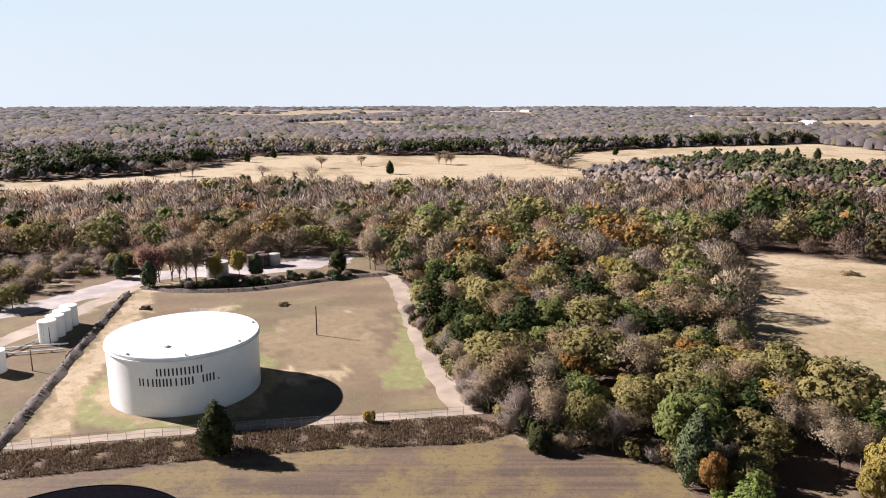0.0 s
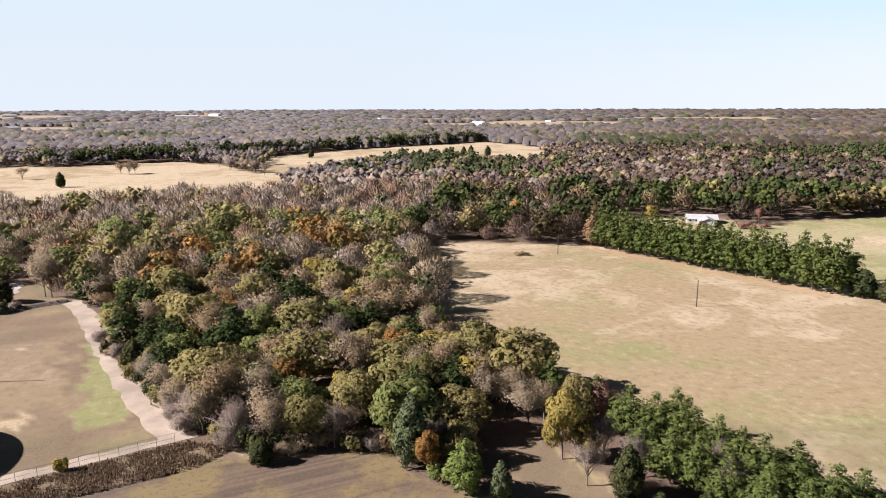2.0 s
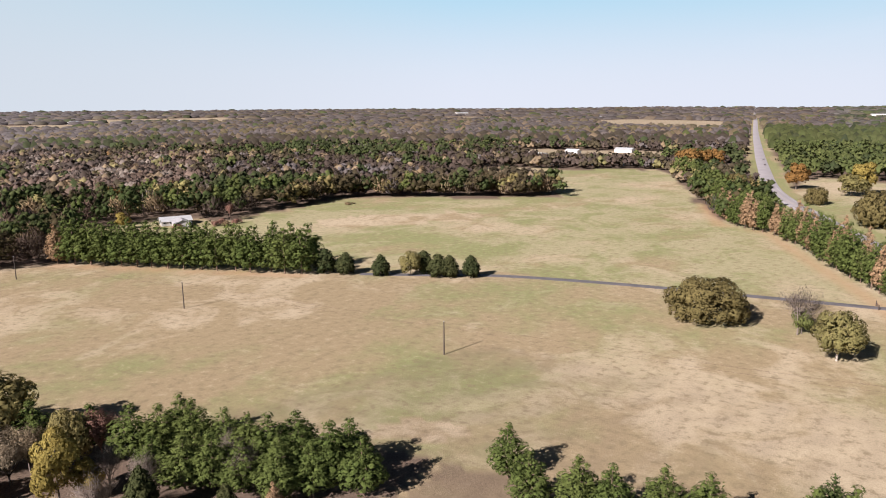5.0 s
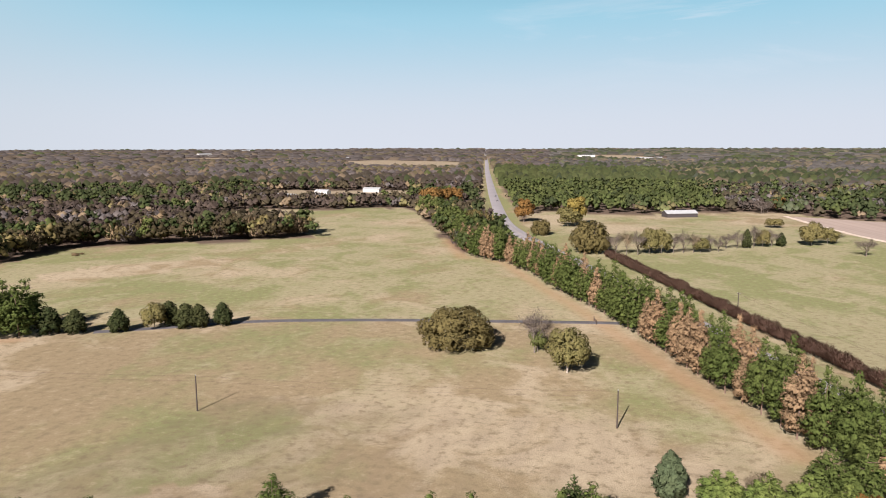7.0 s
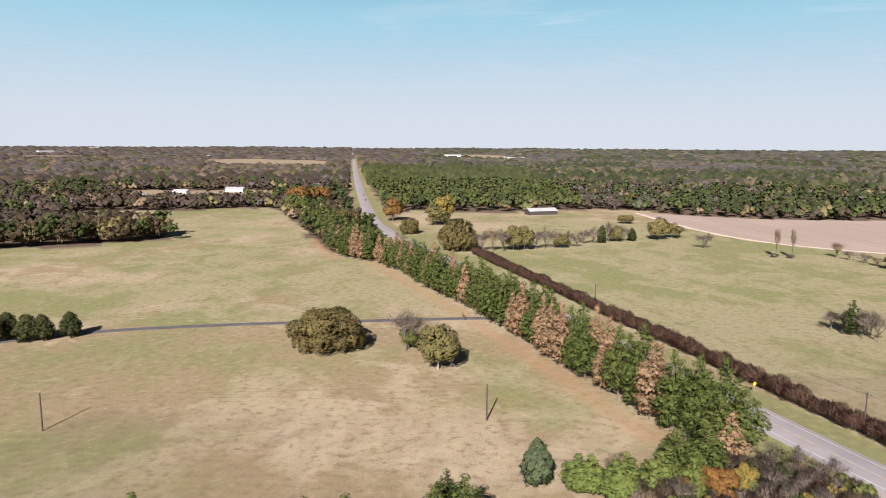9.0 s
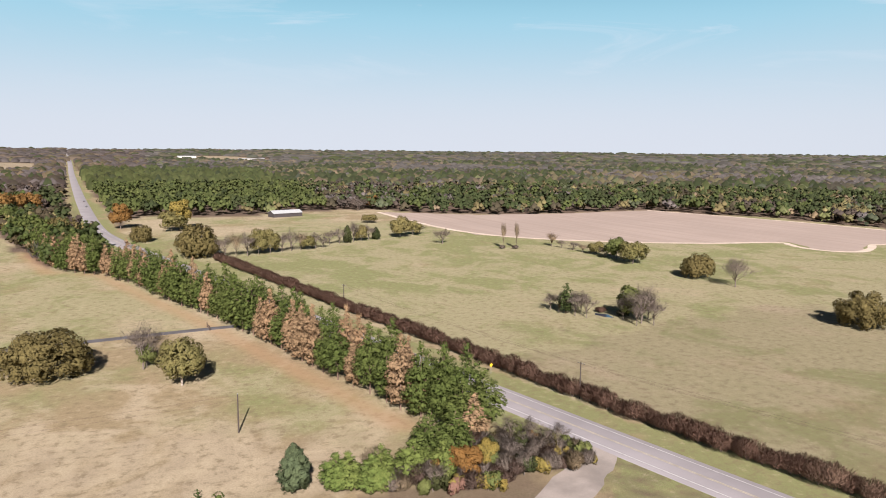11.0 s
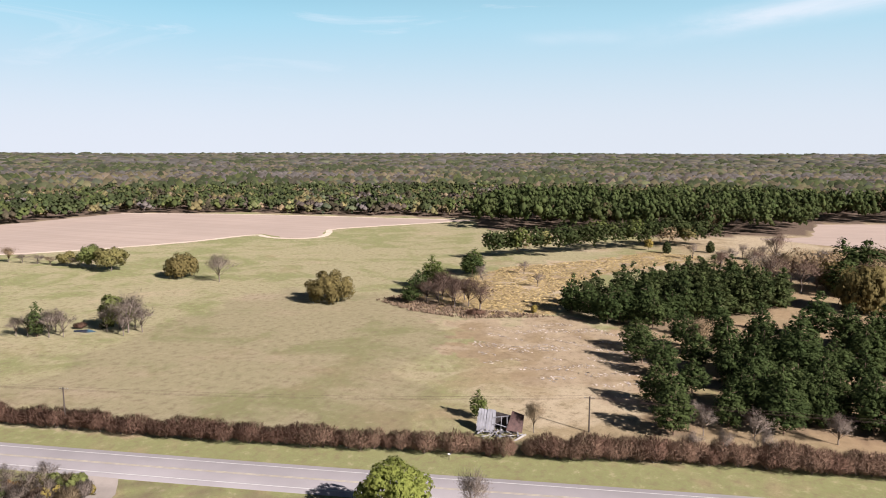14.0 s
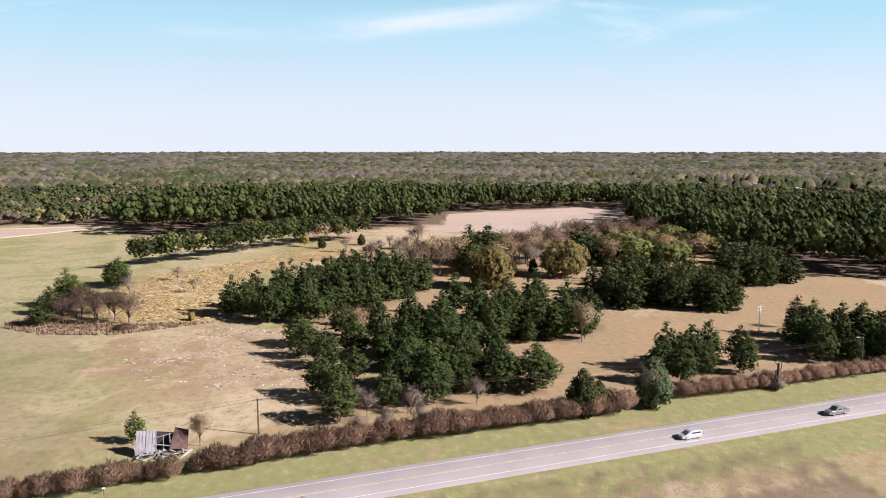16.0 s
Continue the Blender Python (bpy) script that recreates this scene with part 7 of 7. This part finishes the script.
SIMPLE = {}
g_s = np.random.default_rng(12)
for fine, (n, size, lob) in {2: (130, 0.9, 6), 3: (620, 0.55, 14), 4: (640, 0.52, 12)}.items():
    SIMPLE[("round", fine)] = [leafy(round_lobes(g_s, 12, 10.5, 0.15, lob), n, size, g_s, 0.78 if fine == 2 else 0.5, 0.62, (4, 1), 0.12, False, 4, lump=1.3) for _ in range(5)]
    SIMPLE[("bare", fine)] = [leafy(round_lobes(g_s, 10, 8.5, 0.15, lob), int(n * 1.3), size * 0.75, g_s, 0.55, 0.4, (4, 1), 0.25, False, 7, 3, lump=1.6) for _ in range(5)]
    SIMPLE[("pine", fine)] = [leafy(round_lobes(g_s, 13.5, 8.6, 0.22, lob), int(n * 1.1), size * 0.85, g_s, 0.75 if fine == 2 else 0.55, 0.5, (4, 1), 0.13, True, 8, lump=1.4) for _ in range(5)]

    if fine != 3:
        SIMPLE[("bare", fine)] = [haze_crown(g_s, 10.5, 9.5, {2: 230, 4: 1200}[fine], {2: 2.1, 4: 0.95}[fine]) for _ in range(6)]
        SIMPLE[("thin", fine)] = [haze_crown(g_s, 11.0, 9.5, {2: 290, 4: 1400}[fine], {2: 2.1, 4: 0.95}[fine]) for _ in range(6)]


SIMPLE[("pine", 5)] = [leafy(pine_lobes(g_s, 14, 9.2, 0.07, 6, 5, 2.3), 1300, 0.66, g_s, 0.6, 0.36, (4, 1), 0.16, True, 6) for _ in range(5)]


def dome(g, w, h, n=4):
    """The cap of a far crown: two uneven rings and a top."""
    a = np.arange(n) * 6.283 / n
    low = np.stack([np.cos(a) * w, np.sin(a) * w, np.full(n, h * 0.15)], 1)
    high = np.stack([np.cos(a + 0.4) * w * 0.72, np.sin(a + 0.4) * w * 0.72, np.full(n, h * 0.78)], 1)
    v = np.concatenate([low, high, [[0, 0, h]]]) * g.uniform(0.85, 1.15, (2 * n + 1, 1))
    i = np.arange(n)
    j = (i + 1) % n
    return v, np.concatenate([np.stack([i, j, n + i], 1), np.stack([j, n + j, n + i], 1), np.stack([n + i, n + j, np.full(n, 2 * n)], 1)])


def softened(v, f, h):
    """Rounded shading for a far crown."""
    return v, f, unit(unit(v - np.array([0, 0, h * 0.35])) + np.array([0, 0, 1.5]) + g_s.normal(0, 0.15, v.shape))


for sort, w, h in (("round", 6.0, 11), ("bare", 5.8, 10), ("pine", 4.6, 13)):
    SIMPLE[(sort, 0)] = [softened(*dome(g_s, w, h), h) for _ in range(6)]
for _ in range(6):
    for sort, lobes in (("round", round_lobes(g_s, 11.5, 11.5, 0.1, 4)), ("bare", round_lobes(g_s, 10.5, 11.5, 0.1, 4)), ("pine", round_lobes(g_s, 13.5, 9.0, 0.15, 4))):
        v, f, nrm = leafy(lobes, 26, 1.5, g_s, 0.92, 0.62, (4, 1), 0.12, False, 4, 5, lump=1.0)
        SIMPLE.setdefault((sort, 1), []).append((v, f, unit(nrm + np.array([0, 0, 0.9]))))


def far_points(r0, r1, gap, g):
    """Points all round between two distances where no clearing is."""
    n = int(r1 * 2 / gap) + 2
    x, y = np.meshgrid((np.arange(n) - n / 2) * gap, (np.arange(n) - n / 2) * gap)
    x, y = (x + g.uniform(-0.45, 0.45, x.shape) * gap).ravel(), (y + g.uniform(-0.45, 0.45, y.shape) * gap).ravel()
    d, az = np.hypot(x, y), np.degrees(np.arctan2(x, y))
    seen = (az > -42) | (az < -128)
    k = (d >= r0) & (d < r1) & seen
    x, y = x[k], y[k]
    k = ~is_clear(x, y)
    return x[k], y[k]


PINE_EAST = [(515, -12), (1700, -8), (1700, -60), (1500, -350), (640, -215), (625, -120), (615, -90), (640, -55), (530, -40)]
DECIDUOUS = {
    "near": {"bare": 22, "tan": 12, "brown": 24, "orange": 2, "olive": 32, "green": 5},
    "tank": {"olive": 20, "green": 12, "tan": 22, "brown": 12, "orange": 5, "bare": 18, "palemyrtle": 8},
    "tank_back": {"palebare": 44, "tan": 16, "palemyrtle": 14, "bare": 20, "olive": 4},
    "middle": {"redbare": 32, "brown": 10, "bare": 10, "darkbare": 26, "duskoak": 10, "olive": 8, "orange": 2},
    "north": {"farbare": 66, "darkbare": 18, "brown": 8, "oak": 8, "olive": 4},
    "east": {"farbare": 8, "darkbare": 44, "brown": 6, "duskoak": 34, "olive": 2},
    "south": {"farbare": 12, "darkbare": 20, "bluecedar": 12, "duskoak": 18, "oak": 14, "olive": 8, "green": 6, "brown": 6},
}
EVERGREEN = {"oldpine": 4, "darkpine": 6, "pine": 2.5, "oak": 1}


SCRUB = [(-180, 185), (-122, 185), (-124, 240), (-104, 258), (-112, 268), (-150, 268), (-180, 250)]


def big_pines(x, y):
    """Old tall pine blocks south of the old field."""
    return ((y < -480) & (y > -740) & (x < 190) & (x > -330)) | ((x < -180) & (y < -250) & (y > -560))


def kinds_at(x, y, g):
    """Stands of broadleaved trees and of pines, patch by patch."""
    az, d = np.degrees(np.arctan2(x, y)), np.hypot(x, y)
    place = np.where((az < -100) | (az > 95), "south", np.where((az > 35) & (d > 250), "east", np.where(d < 470, "near", "north")))
    place = np.where((d > 1250) & (((az > -100) & (az < 95)) | (waves(x, y, 650, 39) > 0.1)), "north", place)
    place = np.where((d < 560) & (az < 24) & (az > -100), np.where(d + 18 * waves(x, y, 60, 38) < 345, "tank", "tank_back"), place)
    place = np.where((d < 900) & (d > 250) & (az >= 24) & (az < 48), "middle", place)
    stand = waves(x, y, 150, 31) * 0.5 + waves(x, y, 480, 32) * 0.6 + g.normal(0, 0.45, len(x))
    limit = np.array([{"near": 0.5, "tank": 0.75, "tank_back": 1.35, "middle": 0.7, "north": 0.75, "east": 0.3, "south": -0.05}[p] for p in place])
    limit = limit + np.where((d > 900) & (az < 95) & (az > -100), 0.35, 0) + np.where((d > 1000) & ((az > 95) | (az < -100)), 0.35, 0)
    pines = stand > limit
    block = big_pines(x, y)
    pines |= inside(PINE_EAST, x, y) | (block & (g.uniform(0, 1, len(x)) < 0.94))
    out = np.empty(len(x), object)
    for p, table in DECIDUOUS.items():
        i = np.where((place == p) & ~pines)[0]
        if len(i):
            # like stands beside like
            mood = 0.5 * waves(x[i], y[i], 90, 35) + 0.6 * waves(x[i], y[i], 600, 36) + g.normal(0, 0.9, len(i))
            rank = np.argsort(np.argsort(mood)) / len(i)
            share = np.cumsum(list(table.values())) / sum(table.values())
            out[i] = np.array(list(table), object)[np.minimum(np.searchsorted(share, rank), len(table) - 1)]
    i = np.where(pines)[0]
    out[i] = pick(g, EVERGREEN, len(i))
    i = np.where(inside(PINE_EAST, x, y))[0]
    out[i] = pick(g, {"pine": 9, "darkpine": 1.5}, len(i))
    return list(out)


def wood_band(r0, r1, gap, fine, name, label, low, high, seed, squash=None, skip=None, haze_mix=0.0):
    g = np.random.default_rng(seed)
    x, y = far_points(r0, r1, gap, g)
    if skip is not None:
        k = ~inside(skip, x, y)
        x, y = x[k], y[k]
    k = ~big_pines(x, y) & ~inside(SCRUB, x, y)
    x, y = x[k], y[k]
    crowd(name, x, y, ground_z(x, y) - 0.3, g.uniform(low, high, len(x)), kinds_at(x, y, g), fine, label, g, squash, haze_mix)


g_b = np.random.default_rng(46)
bx, by = far_points(240, 860, 11.5, g_b)
k = big_pines(bx, by)
bx, by = bx[k], by[k]
crowd("tall_pine_wood", bx, by, ground_z(bx, by) - 0.3, g_b.uniform(1.2, 1.65, len(bx)), pick(g_b, {"oldpine": 9, "darkpine": 3, "duskoak": 0.6}, len(bx)), 2, "tall dark green pine wood behind the old field", g_b, 1.28)
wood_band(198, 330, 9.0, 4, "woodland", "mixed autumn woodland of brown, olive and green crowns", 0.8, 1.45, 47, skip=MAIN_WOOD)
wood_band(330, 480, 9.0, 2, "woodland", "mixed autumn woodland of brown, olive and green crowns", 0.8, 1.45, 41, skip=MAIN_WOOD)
# the farther the band, the more haze goes into its crown colours
wood_band(480, 1000, 11.5, 1, "distant_woodland", "mixed woodland of grey bare crowns and green pines, slightly hazed in colour", 0.9, 1.35, 42, haze_mix=0.2)
wood_band(1000, 1500, 14.5, 0, "far_woodland", "grey-brown winter woodland stretching far off, haze in its colour", 1.1, 1.75, 43, 0.85, haze_mix=0.45)
wood_band(1500, 2300, 20, 0, "far_woodland", "grey-brown winter woodland stretching far off, haze in its colour", 1.5, 2.3, 45, 0.6, haze_mix=0.6)
wood_band(2300, 4900, 54, 0, "horizon_woodland", "grey woodland reaching to the horizon, haze in its colour", 3.2, 5.2, 44, 0.24, haze_mix=0.7)

# the far end of the pine screen by the highway
far_row = smooth_line([(380, 2), (445, 22), (520, 36), (600, 54), (656, 66)], 2.2)
g_far = np.random.default_rng(77)
fx, fy = far_row[:, 0] + g_far.normal(0, 2, len(far_row)), far_row[:, 1] - g_far.uniform(0, 14, len(far_row))
crowd("pine_screen", fx, fy, ground_z(fx, fy), g_far.uniform(0.9, 1.3, len(fx)), pick(g_far, {"pine": 6, "olive": 2, "brown": 1}, len(fx)), 2, "row of green pines and rounded trees by the highway", g_far)

# pine belts at the far edge of the north pastures
for belt in ([(-70, 832), (-20, 838), (51, 848), (70, 838)], [(110, 870), (237, 945), (372, 1007), (464, 1034), (567, 1075)], [(-330, 560), (-262, 608), (-238, 700)]):
    p = smooth_line(belt, 5)
    bx, by = np.concatenate([p[:, 0], p[:, 0]]) + g_far.normal(0, 4, 2 * len(p)), np.concatenate([p[:, 1], p[:, 1] + 9]) + g_far.normal(0, 4, 2 * len(p))
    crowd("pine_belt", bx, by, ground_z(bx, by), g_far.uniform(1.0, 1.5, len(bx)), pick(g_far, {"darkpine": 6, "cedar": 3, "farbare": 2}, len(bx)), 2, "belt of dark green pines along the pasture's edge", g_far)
# line of olive and brown trees along the meadow's far edge
p = smooth_line([(342, 252), (397, 255), (424, 184), (438, 149), (454, 119), (475, 128)], 5)
bx, by = np.concatenate([p[:, 0] + 3, p[:, 0] + 8]) + g_far.normal(0, 2, 2 * len(p)), np.tile(p[:, 1] + 3, 2) + g_far.normal(0, 2, 2 * len(p))
crowd("wood_edge", bx, by, ground_z(bx, by), g_far.uniform(0.9, 1.45, len(bx)), pick(g_far, {"duskoak": 6, "oak": 2, "olive": 1, "brown": 1, "darkpine": 2}, len(bx)), 2, "edge of brown and olive trees along the meadow", g_far)

# the back of the groves, and the pine strip behind the old meadow
s = np.linspace(0, 1, 46)
far_pines = np.array(far_pines)
crowd("pine_grove", far_pines[:, 0], far_pines[:, 1], ground_z(far_pines[:, 0], far_pines[:, 1]), g_far.uniform(0.85, 1.2, len(far_pines)), pick(g_far, {"darkpine": 9, "oldpine": 3}, len(far_pines)), 5, "groves of dark green pines in the old field", g_far)
px = 114 - 112 * s + g_far.normal(0, 3, 46)
py = -362 - 108 * s - 10 * np.sin(3.1 * s) - (np.arange(46) % 2) * 9 + g_far.normal(0, 4, 46)
crowd("pine_grove", px, py, ground_z(px, py), g_far.uniform(1.05, 1.4, len(px)), pick(g_far, {"darkpine": 9, "pine": 1, "olive": 0.6, "brown": 0.6}, len(px)), 3, "grove of dark green pines in the old field", g_far)

# tall golden grass of the old meadow, pale stubble left on the bare ground beside the grove


def blades(name, x, y, wide, tall, lean, hue_a, hue_b, label, g):
    n = len(x)
    th, w, h = g.uniform(0, 6.28, n), g.uniform(*wide, n), g.uniform(*tall, n)
    a = np.stack([np.cos(th) * w, np.sin(th) * w, np.zeros(n)], 1)
    c = np.stack([x, y, ground_z(x, y) + 0.03], 1)
    out = g.uniform(0.5, 1.5, n) * lean
    tip = np.stack([-np.sin(th) * out, np.cos(th) * out, h], 1)
    v = np.stack([c - a, c + a, c + tip], 1).reshape(-1, 3)
    m = g.uniform(0, 1, (n, 1))
    col = (np.array(hue_a) * (1 - m) + np.array(hue_b) * m) * g.uniform(0.85, 1.15, (n, 1))
    nrm = unit(np.repeat(np.stack([g.normal(0, 0.3, n), g.normal(0, 0.3, n), np.ones(n)], 1), 3, 0))
    me = mesh_of(name, v, [np.arange(3 * n).reshape(n, 3)], [M_WOODS], np.repeat(np.column_stack([col, np.ones(n)]), 3, 0), False, nrm)
    return tagged(new(name, me), label, "grass", kind="stuff")


g_grass = np.random.default_rng(63)
sx, sy = spread(GOLD, 0.85, g_grass, 0.5)
k = waves(sx, sy, 18, 64) + 0.5 * waves(sx, sy, 6, 65) < 0.75
blades("tall_grass", sx[k], sy[k], (0.4, 0.8), (0.04, 0.14), 0.9, (0.52, 0.39, 0.18), (0.45, 0.34, 0.17), "tall dry golden grass in the old meadow", g_grass)
sx, sy = spread([(16, -166), (60, -185), (76, -222), (50, -240), (26, -232), (14, -200)], 1.25, g_grass, 0.5)
k = waves(sx * 0.35, sy, 7, 66) + 0.6 * waves(sx, sy, 26, 67) > 0.35
blades("dry_stubble", sx[k], sy[k], (0.3, 0.9), (0.01, 0.03), 0.5, (0.56, 0.49, 0.43), (0.48, 0.40, 0.36), "pale dry stubble lying on bare ground", g_grass)
